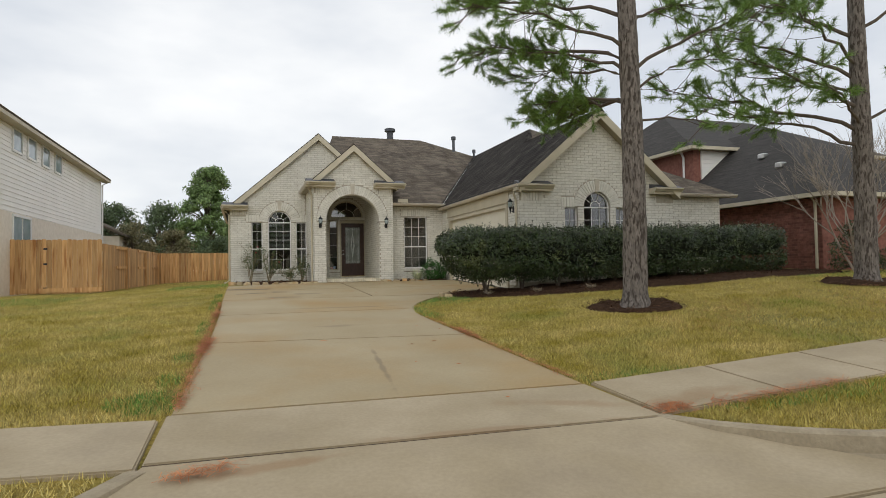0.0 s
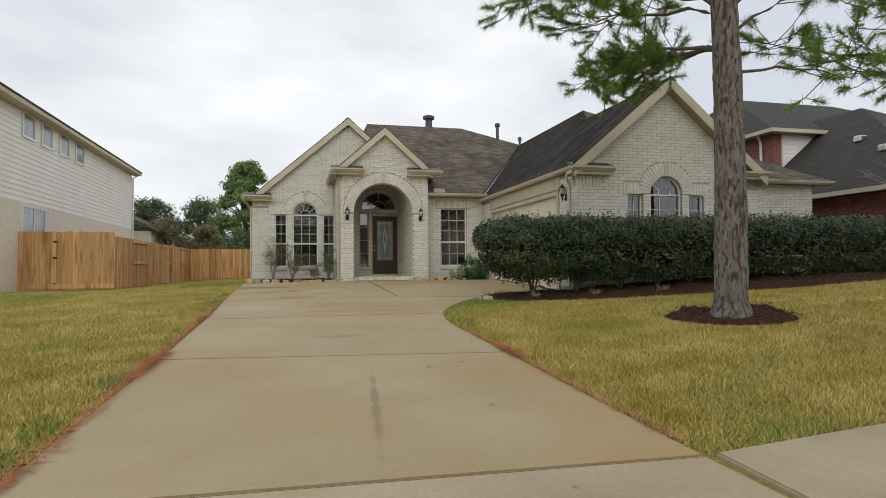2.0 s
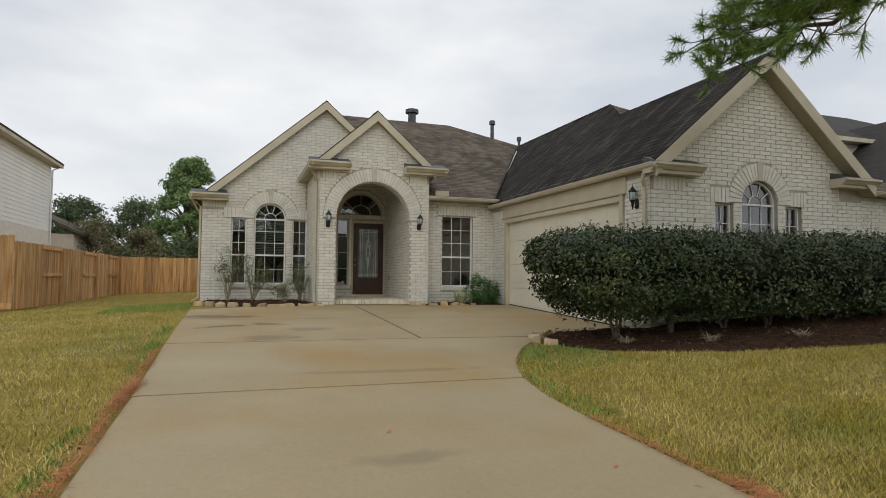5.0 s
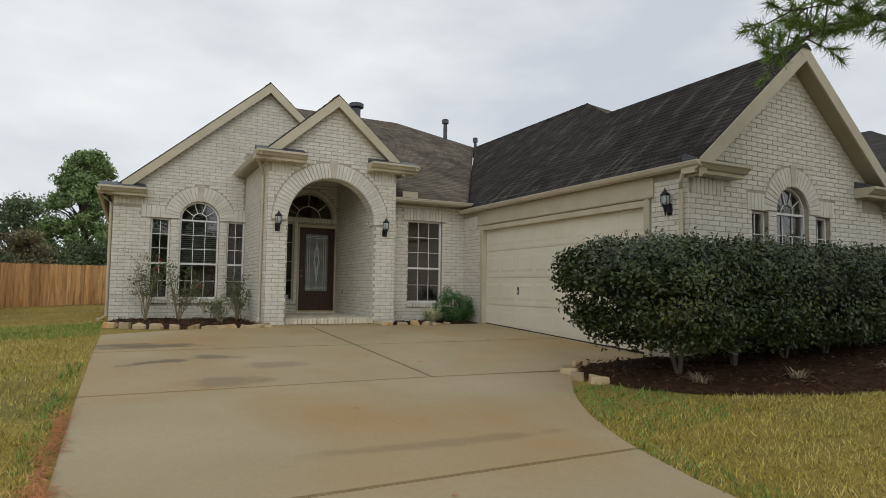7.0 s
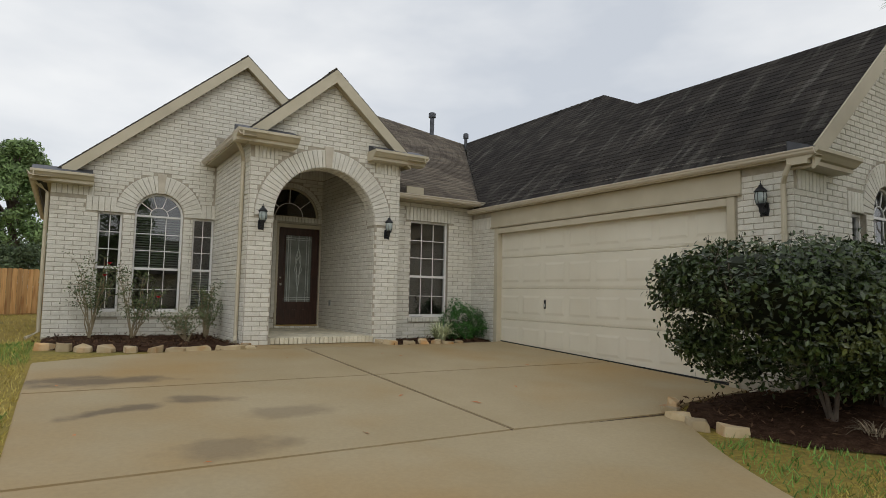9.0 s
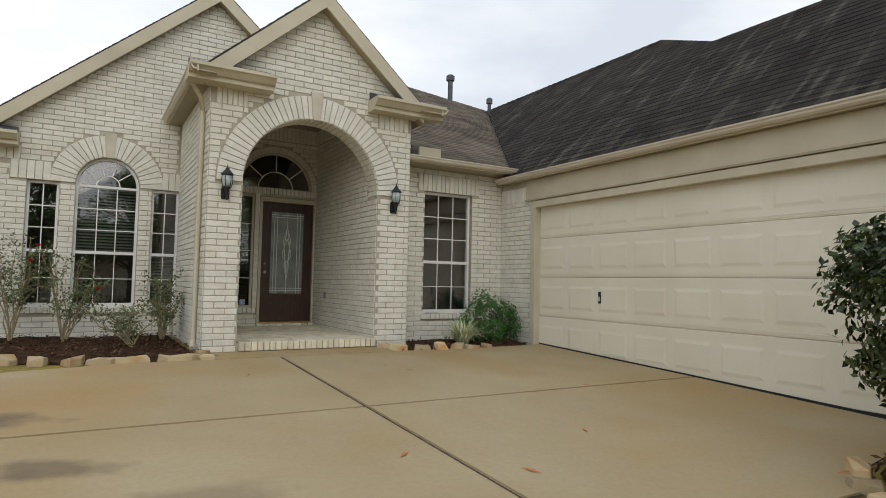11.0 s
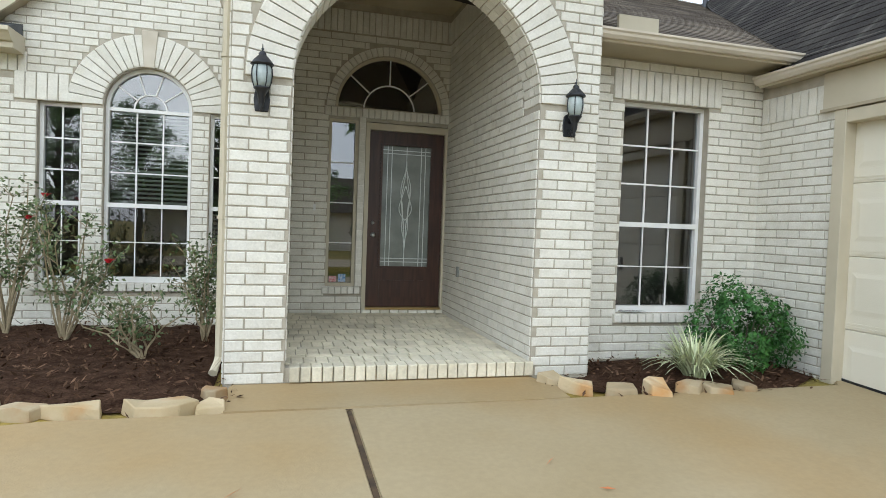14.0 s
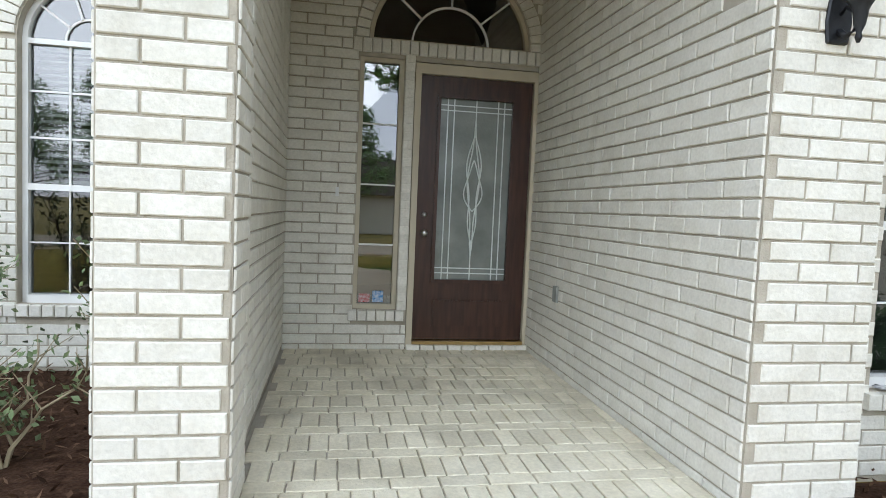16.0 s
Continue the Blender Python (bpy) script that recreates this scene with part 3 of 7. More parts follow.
# ---- the house: walls ----
YA, YL, YR, YG, XG, YB = 20.76, 23.30, 21.25, 14.66, 7.02, 23.40
PL = Plane((0, YL, 0), (1, 0, 0), (0, 0, 1))      # left front
PA = Plane((0, YA, 0), (1, 0, 0), (0, 0, 1))      # entry front
PR = Plane((0, YR, 0), (1, 0, 0), (0, 0, 1))      # right front
PGF = Plane((0, YG, 0), (1, 0, 0), (0, 0, 1))     # garage gable
PGS = Plane((XG, 0, 0), (0, -1, 0), (0, 0, 1))    # garage side, u = -y
PB = Plane((0, YB, 0), (1, 0, 0), (0, 0, 1))      # porch back
PIR = Plane((4.526, 0, 0), (0, -1, 0), (0, 0, 1))  # porch inner right, u = -y
PAL = Plane((2.277, 0, 0), (0, -1, 0), (0, 0, 1))  # entry block's outer left side
PAR = Plane((5.023, 0, 0), (0, 1, 0), (0, 0, 1))   # entry block's outer right side
PIL = Plane((2.62, 0, 0), (0, 1, 0), (0, 0, 1))   # porch inner left


def rect(u0, u1, v0, v1):
    return [(u0, v0), (u1, v0), (u1, v1), (u0, v1)]


def outside(r, u, v):
    return ~((u > r[0]) & (u < r[1]) & (v > r[2]) & (v < r[3]))


def arch_window_loop(u0, u1, v0, spring):
    r = (u1 - u0) / 2
    return [(u0, v0), (u1, v0), *arc((u0 + u1) / 2, spring, r, 0, 180, 16)]


def under_gable(u, v, peak, top, slope):
    return v < top - slope * np.abs(u - peak)


# left front with its gable and triple window
WL, WC, WR = (0.29, 0.68, 0.44, 2.24), (0.88, 1.71, 0.44, 2.24), (1.89, 2.28, 0.44, 2.24)
lc = (WC[0] + WC[1]) / 2
lr = (WC[1] - WC[0]) / 2


def in_left(u, v):
    ok = (u > -0.45) & (u < 4.6) & ((u < 2.24) | (v > 3.82)) & under_gable(u, v, 2.74, 5.42, 0.87)
    for w in (WL, WC, WR):
        ok &= outside((w[0] - 0.005, w[1] + 0.005, w[2] - 0.085, w[3] + (0.27 if w is not WC else 0.0)), u, v)
    return ok & ~(((u - lc) ** 2 + (v - 2.24) ** 2 < (lr + 0.335) ** 2) & (v > 2.2)) & ~((u > WL[0] - 0.2) & (u < WR[1] + 0.2) & (v > 2.24) & (v < 2.51)) & ~((u < 0.2) & (v > 2.5) & (v < 2.7))


wall_left = brick_wall("wall_left_front", "whitewashed brick gable wall with a triple window", PL,
                       [(-0.45, -0.3), (2.3, -0.3), (2.3, 3.8), (4.55, 3.8), (2.74, 5.42), (-0.45, 2.66)],
                       [rect(*WL), arch_window_loop(WC[0], WC[1], WC[2], WC[3]), rect(*WR)], in_left, near=(1.8, 0.8))
row_of_bricks(PL, wall_left, WL[0] - 0.2, lc - lr - 0.31, 2.24, 2.51, 5)
row_of_bricks(PL, wall_left, lc + lr + 0.31, WR[1] + 0.2, 2.24, 2.51, 5)
ring_of_bricks(PL, wall_left, lc, 2.24, lr + 0.01, lr + 0.33, 0, 180, 23, skip=(11,))
row_of_bricks(PL, wall_left, -0.45, 0.2, 2.5, 2.7, 8)
row_of_bricks(PL, wall_left, WL[0] - 0.04, WR[1] + 0.04, 0.355, 0.44, 26, 0.045)
wall_west = tagged(box_ob("wall_west", -0.45, -0.25, YL + 0.2, 31.0, -0.3, 2.72, M_BEIGE), "whitewashed brick side wall", "wall", kind="structure")

# entry block with its great arch
AX, AS, AR = 3.605, 2.10, 0.925


def in_entry(u, v):
    ok = (u > 2.28) & (u < 5.02) & under_gable(u, v, 3.64, 4.66, 0.89)
    return ok & ~((np.abs(u - AX) < AR) & (v < AS)) & ~(((u - AX) ** 2 + (v - AS) ** 2 < (AR + 0.315) ** 2) & (v > AS)) & ~(((u < 2.72) | (u > 4.5)) & (v > 3.04) & (v < 3.26)) 


wall_entry = brick_wall("wall_entry_front", "whitewashed brick entry front with a round arch", PA,
                        [(2.28, -0.3), (AX - AR, -0.3), *arc(AX, AS, AR, 180, 0, 32), (AX + AR, -0.3), (5.02, -0.3), (5.02, 3.42), (3.64, 4.66), (2.28, 3.44)],
                        [], in_entry, near=(2.6, 1.0), singles=430, thick=0.32, seed=4)
ring_of_bricks(PA, wall_entry, AX, AS, AR, AR + 0.305, 0, 180, 43, skip=(21,))
row_of_bricks(PA, wall_entry, 2.34, 2.72, 3.04, 3.26, 6)
row_of_bricks(PA, wall_entry, 4.52, 4.98, 3.04, 3.26, 6)


def keystone(plane, parent, cu, cv, r0, r1, w0, w1, depth):
    bm = bmesh.new()
    prism(bm, [(cu - w0, cv + r0), (cu + w0, cv + r0), (cu + w1, cv + r1), (cu - w1, cv + r1)], 0.0, depth, plane)
    bmesh.ops.bevel(bm, geom=bm.edges[:], offset=0.006, segments=1, affect="EDGES")
    part("keystone", bm, M_CAST, parent, "plain cast stone keystone")


keystone(PA, wall_entry, AX, AS, AR - 0.012, AR + 0.37, 0.052, 0.085, 0.04)
keystone(PL, wall_left, lc, 2.24, lr - 0.005, lr + 0.37, 0.05, 0.08, 0.035)
# curved underside of the arch
for i in range(38):
    a = 180 * (i + 0.5) / 38
    for j in range(3 if i % 2 else 2):
        L = 0.31 / (3 if i % 2 else 2)
        me = block_data(L - 0.008, 2 * AR * math.sin(radians(180 / 76)) - 0.008, 0.011, 0.004, M_BRICK)
        ob = new("brick", me)
        ob.matrix_world = Matrix.Translation((AX + AR * math.cos(radians(a)), YA + L * (j + 0.5), AS + AR * math.sin(radians(a)))) @ Matrix(((0, -math.sin(radians(a)), -math.cos(radians(a))), (1, 0, 0), (0, math.cos(radians(a)), -math.sin(radians(a))))).to_4x4()
        ob.parent = wall_entry

full = lambda a, b, c, d: (lambda u, v: (u > a) & (u < b) & (v > c) & (v < d))
w = brick_wall("wall_entry_left_side", "whitewashed brick side of the entry block", PAL, rect(-YL, -YA - 0.004, -0.3, 3.3), [], full(-YL, -YA, 0, 3.3), near=(-21, 1), singles=200, thick=0.18, seed=5)
w = brick_wall("wall_entry_right_side", "whitewashed brick return beside the window", PAR, rect(YA + 0.004, YR, -0.3, 3.3), [], full(YA, YR, 0, 3.3), near=(21, 1), singles=200, thick=0.18, seed=6)
# inner reveal of the left pier
w = brick_wall("wall_pier_left", "whitewashed brick inner face of the entry pier", Plane((AX - AR + 0.004, 0, 0), (0, 1, 0), (0, 0, 1)), rect(YA + 0.004, YA + 0.318, -0.3, AS), [], full(YA, YA + 0.32, 0.1, AS), singles=200, thick=0.12, seed=7, z0=0.0)
w = brick_wall("wall_porch_left", "whitewashed brick porch wall", PIL, rect(YA + 0.32, YB, -0.3, 3.72), [], full(YA + 0.32, YB, 0.1, 3.7), singles=150, thick=0.12, seed=8)
wall_pr = brick_wall("wall_porch_right", "whitewashed brick porch wall with an outlet box", PIR, rect(-YB, -YA - 0.01, -0.3, 3.72), [], lambda u, v: (u > -YB) & (u < -YA - 0.32 * (v > AS)) & (v > 0) & (v < 3.28), near=(-22, 1.1), singles=520, thick=0.12, seed=9)
row_of_bricks(PIR, wall_pr, -YB, -YA - 0.34, 3.29, 3.54, 34)

# porch back with door, side light and fan light
SL, DR = (3.14, 3.47, 0.42, 2.32), (3.55, 4.545, 0.1, 2.31)
FX, FZ, FR = 3.82, 2.45, 0.62


def in_back(u, v):
    ok = (u > 2.62) & (u < 4.55) & (v < 3.28) & outside((DR[0], DR[1], -1, 2.5), u, v) & outside((SL[0], SL[1] + 0.1, SL[2] - 0.08, 2.5), u, v)
    return ok & ~(((u - FX) ** 2 + (v - FZ) ** 2 < (FR + 0.105) ** 2) & (v > 2.36)) & ~((u > 3.08) & (v > 2.36) & (v < 2.46))


wall_back = brick_wall("wall_porch_back", "whitewashed brick porch wall round the front door", PB, rect(2.62, 4.6, -0.3, 3.72),
                       [rect(SL[0], SL[1], SL[2], SL[3]), rect(DR[0], DR[1] - 0.004, -0.1, DR[3]), [(FX - FR, FZ), (FX + FR, FZ), *arc(FX, FZ, FR, 0, 180, 20)[1:-1]]], in_back, near=(2.9, 1.2), singles=300, thick=0.1, seed=10)
row_of_bricks(PB, wall_back, 3.08, 4.55, 2.345, 2.45, 21, 0.03)
ring_of_bricks(PB, wall_back, FX, FZ, FR + 0.005, FR + 0.1, 0, 180, 31, 0.02)
row_of_bricks(PB, wall_back, 3.10, 3.53, 0.335, 0.42, 6, 0.05)
row_of_bricks(PB, wall_back, 2.62, 4.55, 3.29, 3.54, 27)
for k in range(30):
    ob = new("brick", block_data(0.072, 0.0667, 0.02, 0.004, M_BRICK))
    ob.matrix_world = Matrix.Translation(PB(3.51, 0.42 + (k + 0.5) * 0.0645, 0)) @ PB.m
    ob.parent = wall_back
tagged(box_ob("ceiling_porch", 2.5, 4.7, YA + 0.30, YB + 0.1, 3.62, 3.70, M_TRIM_SHADED), "cream painted porch ceiling", "ceiling", kind="structure")

# right front with one window
RW = (5.55, 6.43, 0.42, 2.32)


def in_right(u, v):
    return (u > 5.02) & (u < XG) & (v < 2.7) & outside((RW[0], RW[1], RW[2] - 0.085, RW[3]), u, v) & ~((u > RW[0] - 0.12) & (u < RW[1] + 0.12) & (v > RW[3]) & (v < RW[3] + 0.27))


wall_right = brick_wall("wall_right_front", "whitewashed brick wall with one tall window", PR, rect(5.02, XG + 0.2, -0.3, 2.8), [rect(*RW)], in_right, near=(5.6, 1), singles=300, seed=11)
row_of_bricks(PR, wall_right, RW[0] - 0.12, RW[1] + 0.12, RW[3], RW[3] + 0.27, 14)
row_of_bricks(PR, wall_right, RW[0] - 0.04, RW[1] + 0.04, 0.335, 0.42, 12, 0.05)

# garage side with the wide door opening, u = -y
GD = (-20.42, -15.38, -0.2, 2.2)
wall_gs = brick_wall("wall_garage_side", "whitewashed brick garage wall round a wide door", PGS, rect(-YR, -YG - 0.004, -0.35, 2.75), [rect(GD[0], GD[1], -0.25, 2.25)],
                     lambda u, v: (u > -YR) & (u < -YG) & (v < 2.44) & outside((GD[0] - 0.02, GD[1] + 0.02, -1, 2.7), u, v) & ~((u < GD[0]) & (v > 2.2)), near=(-21, 1), singles=300, seed=12, z0=-0.0762)
row_of_bricks(PGS, wall_gs, -YR + 0.02, GD[0] - 0.12, 2.2, 2.44, 8)

# garage gable
GW = [(8.40, 8.80, 1.1, 2.05), (9.0, 9.84, 1.1, 2.07), (10.03, 10.43, 1.1, 2.05)]
gc, gr = 9.42, 0.42


def in_gable(u, v):
    ok = (u > XG) & (u < 12.0) & under_gable(u, v, 9.42, 4.62, 0.847)
    for i, q in enumerate(GW):
        ok &= outside((q[0], q[1], q[2] - 0.085, q[3]), u, v)
    return ok & ~(((u - gc) ** 2 + (v - 2.07) ** 2 < (gr + 0.32) ** 2) & (v > 2.05)) & ~((u > 8.28) & (u < 10.55) & (v > 2.05) & (v < 2.32)) & ~(((u < 7.75) | (u > 11.4)) & (v > 2.2) & (v < 2.45))


wall_gf = brick_wall("wall_garage_gable", "whitewashed brick garage gable with an arched triple window", PGF,
                     [(XG + 0.003, -0.4), (12.0, -0.4), (12.0, 2.45), (9.42, 4.62), (XG + 0.003, 2.6)],
                     [rect(*GW[0]), arch_window_loop(GW[1][0], GW[1][1], GW[1][2], 2.07), rect(*GW[2])], in_gable, near=(8, 1.9), singles=300, seed=13)
row_of_bricks(PGF, wall_gf, 8.28, gc - gr - 0.3, 2.05, 2.32, 5)
row_of_bricks(PGF, wall_gf, gc + gr + 0.3, 10.55, 2.05, 2.32, 5)
ring_of_bricks(PGF, wall_gf, gc, 2.07, gr + 0.01, gr + 0.32, 0, 180, 23, skip=(11,))
keystone(PGF, wall_gf, gc, 2.07, gr - 0.005, gr + 0.36, 0.05, 0.08, 0.035)
row_of_bricks(PGF, wall_gf, 7.08, 7.75, 2.2, 2.45, 8)
PW = Plane((0, 15.6, 0), (1, 0, 0), (0, 0, 1))
wall_wing = brick_wall("wall_wing_front", "whitewashed brick wing beyond the garage gable", PW, rect(11.8, 14.55, -0.4, 2.6), [], full(11.8, 14.55, 0, 2.6), near=(13, 2), singles=150, seed=14)
tagged(box_ob("wall_east", 14.35, 14.53, 15.82, 31.0, -0.4, 2.6, M_BEIGE), "brick side wall of the house", "wall", kind="structure")
tagged(box_ob("wall_rear", -0.25, 14.35, 30.8, 31.0, -0.3, 2.7, M_BEIGE), "brick rear wall of the house", "wall", kind="structure")

# ---- the roof ----
def roof_plane(name, label, plane, outline, material, seed, near=None):
    """A roof slope: deck slab and overlapping shingle tabs laid in courses."""
    bm = bmesh.new()
    prism(bm, outline, -0.06, 0.0, plane)
    r = tagged(part(name, bm, M_ROOF), label, "roof", kind="structure")
    us, vs = [p[0] for p in outline], [p[1] for p in outline]

    def inside(u, v):
        ok = np.zeros(len(u), bool)
        n = len(outline)
        for i in range(n):
            (a, b), (c, d) = outline[i], outline[(i + 1) % n]
            if (b > v) != (d > v):
                ok ^= u < (c - a) * (v - b) / (d - b) + a
        return ok

    verts, faces = [], []
    tabs = rows_of(inside, min(us), max(us), min(vs) + 0.001, max(vs), 0.14, 0.305, shift=0.42, gap=0.004, seed=seed)
    if near:
        tabs.sort(key=lambda p: (p[0] - near[0]) ** 2 + (p[2] - near[1]) ** 2)
    for ua, ub, va, vb, j in tabs[:300 if near else 0]:
        w = round((ub - ua) / 2, 3)
        key = ("tab", w, material.name)
        if key not in BLOCKS:
            me = bpy.data.meshes.new("shingle")
            me.from_pydata([(-w, 0, 0.009), (w, 0, 0.009), (w, vb - va + 0.02, 0.003), (-w, vb - va + 0.02, 0.003), (-w, 0, 0), (w, 0, 0)], [], [(0, 1, 2, 3), (4, 5, 1, 0), (4, 0, 3), (5, 2, 1)])
            me.materials.append(M_TAB if material is M_SHINGLE else M_TAB_D)
            BLOCKS[key] = me
        ob = new("shingle", BLOCKS[key])
        ob.matrix_world = Matrix.Translation(plane((ua + ub) / 2, va, 0)) @ plane.m
        ob.parent = r
    for ua, ub, va, vb, j in tabs[300 if near else 0:]:
        k = len(verts)
        verts += [plane(*p) for p in ((ua, va, 0.009), (ub, va, 0.009), (ub, vb + 0.02, 0.003), (ua, vb + 0.02, 0.003), (ua, va, 0.0), (ub, va, 0.0))]
        faces += [(k, k + 1, k + 2, k + 3), (k + 4, k + 5, k + 1, k), (k + 4, k, k + 3), (k + 5, k + 2, k + 1)]
    tagged(link("shingles", verts, faces, material, r), kind="stuff")
    return r


def ridge_cap(roof, a, b, material=None):
    """Overlapping cap shingles along a ridge or hip."""
    a, b = Vector(a), Vector(b)
    n = max(2, int((b - a).length / 0.2))
    d = (b - a) / n
    side = d.cross(Vector((0, 0, 1))).normalized()
    verts, faces = [], []
    for i in range(n):
        p, q = a + d * i, a + d * (i + 1.15)
        k = len(verts)
        verts += [p + side * 0.13 - Vector((0, 0, 0.085)), p + Vector((0, 0, 0.02)), p - side * 0.13 - Vector((0, 0, 0.085)), q + side * 0.12 - Vector((0, 0, 0.095)), q + Vector((0, 0, 0.01)), q - side * 0.12 - Vector((0, 0, 0.095))]
        faces += [(k, k + 1, k + 4, k + 3), (k + 1, k + 2, k + 5, k + 4), (k, k + 2, k + 1)]
    tagged(link("ridge_caps", verts, faces, material or M_SHINGLE, roof), kind="stuff")


def slope_plane(eave, along, rise):
    """u along the eave, v up the slope. rise: run vector with its height."""
    return Plane(eave, along, rise)


# garage and main west slope: eave x 6.87, ridge x 10.5
K = 0.85
SW = math.sqrt(1 + K * K)
west = slope_plane((6.88, 0, 2.62), (0, -1, 0), (1, 0, K))
kx = lambda x: (x - 6.88) * SW
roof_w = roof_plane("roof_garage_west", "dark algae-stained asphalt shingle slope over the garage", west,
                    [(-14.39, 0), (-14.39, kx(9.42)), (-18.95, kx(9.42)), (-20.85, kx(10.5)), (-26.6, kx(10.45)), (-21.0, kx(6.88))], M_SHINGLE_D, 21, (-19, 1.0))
zr = 2.62 + K * (9.42 - 6.88)
zm = 2.62 + K * (10.5 - 6.88)
east = slope_plane((12.02, 0, 2.57), (0, 1, 0), (-1, 0, K))
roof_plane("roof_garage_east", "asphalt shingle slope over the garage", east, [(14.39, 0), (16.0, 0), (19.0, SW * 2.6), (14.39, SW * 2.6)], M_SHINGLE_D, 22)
# front hip of the main roof
hk = (zm - 2.6) / (20.85 - 15.3)
hs = math.sqrt(1 + hk * hk)
hip = slope_plane((0, 15.3, 2.6), (1, 0, 0), (0, 1, hk))
roof_plane("roof_wing_front", "asphalt shingle hip over the wing", hip, [(11.6, 0), (15.0, 0), (10.5, hs * 5.55), (9.5, hs * 3.7)], M_SHINGLE, 23)
roof_plane("roof_wing_east", "asphalt shingle slope facing the neighbour", slope_plane((15.0, 0, 2.6), (0, 1, 0), (-1, 0, (zm - 2.6) / 4.5)), [(15.3, 0), (31.2, 0), (27, 5.45), (20.85, 5.45)], M_SHINGLE, 24)
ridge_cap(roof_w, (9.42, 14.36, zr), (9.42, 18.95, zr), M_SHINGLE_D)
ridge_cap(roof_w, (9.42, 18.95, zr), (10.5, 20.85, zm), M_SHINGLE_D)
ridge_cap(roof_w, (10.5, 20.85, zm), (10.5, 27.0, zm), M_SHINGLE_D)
# main south slope
SK = 0.495
ss = math.sqrt(1 + SK * SK)
south = slope_plane((0, 20.86, 2.76), (1, 0, 0), (0, 1, SK))
roof_s = roof_plane("roof_main_south", "weathered brown asphalt shingle slope", south, [(4.9, 0), (6.9, 0), (10.45, ss * 5.86), (8.5, ss * 8.17), (4.1, ss * 8.17), (3.3, ss * 5.0), (3.7, ss * 2.0)], M_SHINGLE, 25, (6.2, 1.2))
ridge_cap(roof_s, (4.1, 29.1, 6.84), (8.5, 29.1, 6.84))
ridge_cap(roof_s, (8.5, 29.1, 6.84), (10.5, 26.75, 5.68))
roof_plane("roof_main_north", "asphalt shingle rear slope", slope_plane((0, 31.4, 5.55), (-1, 0, 0), (0, -1, 0.56)), [(-10.5, 0), (-3.9, 0), (-4.3, 2.6), (-8.5, 2.6)], M_SHINGLE, 26)


def gable_roof(name, label, peak_x, peak_z, slope, half_l, half_r, y0, y1, seed, material):
    """Both slopes of a gable that runs back from the front."""
    s = math.sqrt(1 + slope * slope)
    a = roof_plane(name + "_left", label, Plane((peak_x - half_l, 0, peak_z - slope * half_l), (0, -1, 0), (1, 0, slope)), [(-y1, 0), (-y0, 0), (-y0, s * half_l), (-y1, s * half_l)], material, seed)
    b = roof_plane(name + "_right", label, Plane((peak_x + half_r, 0, peak_z - slope * half_r), (0, 1, 0), (-1, 0, slope)), [(y0, 0), (y1, 0), (y1, s * half_r), (y0, s * half_r)], material, seed + 1)
    ridge_cap(a, (peak_x, y0 + 0.03, peak_z), (peak_x, y1, peak_z), material)


gable_roof("roof_entry_gable", "asphalt shingle slope of the entry gable", 3.64, 4.76, 0.89, 1.58, 1.58, YA - 0.16, 26.6, 31, M_SHINGLE)
gable_roof("roof_left_gable", "asphalt shingle slope of the left gable", 2.74, 5.62, 0.87, 3.4, 2.1, YL - 0.16, 29.0, 33, M_SHINGLE)


def rake(name, plane, peak, top, slope, left, right, out, width=0.17):
    """Cream rake boards that meet in a point."""
    t = thing(name, "cream painted rake board along the gable", "trim", kind="structure")
    for s, run in ((-1, left), (1, right)):
        bm = bmesh.new()
        w = width * math.sqrt(1 + slope * slope)
        prism(bm, [(peak, top), (peak + s * run, top - slope * run), (peak + s * run, top - slope * run - w), (peak, top - w)], out, out + 0.03, plane)
        part("rake_board", bm, M_TRIM, t)
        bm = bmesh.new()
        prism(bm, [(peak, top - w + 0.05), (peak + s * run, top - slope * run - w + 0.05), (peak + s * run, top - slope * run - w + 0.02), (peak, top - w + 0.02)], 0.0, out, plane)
        part("rake_soffit", bm, M_TRIM_SHADED, t)
    return t


rake("trim_rake_entry", PA, 3.64, 4.73, 0.89, 1.45, 1.5, 0.16)
rake("trim_rake_left", PL, 2.74, 5.59, 0.87, 3.05, 2.0, 0.16)
rake("trim_rake_garage", PGF, 9.42, 4.772, 0.85, 2.5, 2.6, 0.26, 0.20)


def eave_return(name, x0, x1, y0, y1, z, label="cream boxed eave return with a small flashed cap"):
    """A boxed cornice return: soffit, crown and a little sloped cap."""
    t = thing(name, label, "trim", kind="structure")
    bm = bmesh.new()
    prism(bm, [(y1, z), (y0 + 0.12, z), (y0 + 0.12, z + 0.05), (y0 + 0.08, z + 0.06), (y0 + 0.03, z + 0.11), (y0, z + 0.13), (y0, z + 0.17), (y1, z + 0.17)], x0, x1, lambda u, v, d: Vector((d, u, v)))
    part("cornice", bm, M_TRIM, t)
    bm = bmesh.new()
    prism(bm, [(y0 + 0.02, z + 0.172), (y1, z + 0.30), (y1, z + 0.172)], x0 + 0.02, x1 - 0.02, lambda u, v, d: Vector((d, u, v)))
    part("cap", bm, M_FLASH, t, "dark metal flashed cap")
    return t


eave_return("trim_return", -0.75, 0.18, YL - 0.40, YL - 0.002, 2.66)
eave_return("trim_return", 1.98, 2.98, YA - 0.36, YA - 0.002, 3.24)
eave_return("trim_return", 4.34, 5.42, YA - 0.36, YA - 0.002, 3.24)
eave_return("trim_return", 6.86, 7.92, YG - 0.36, YG - 0.002, 2.45)
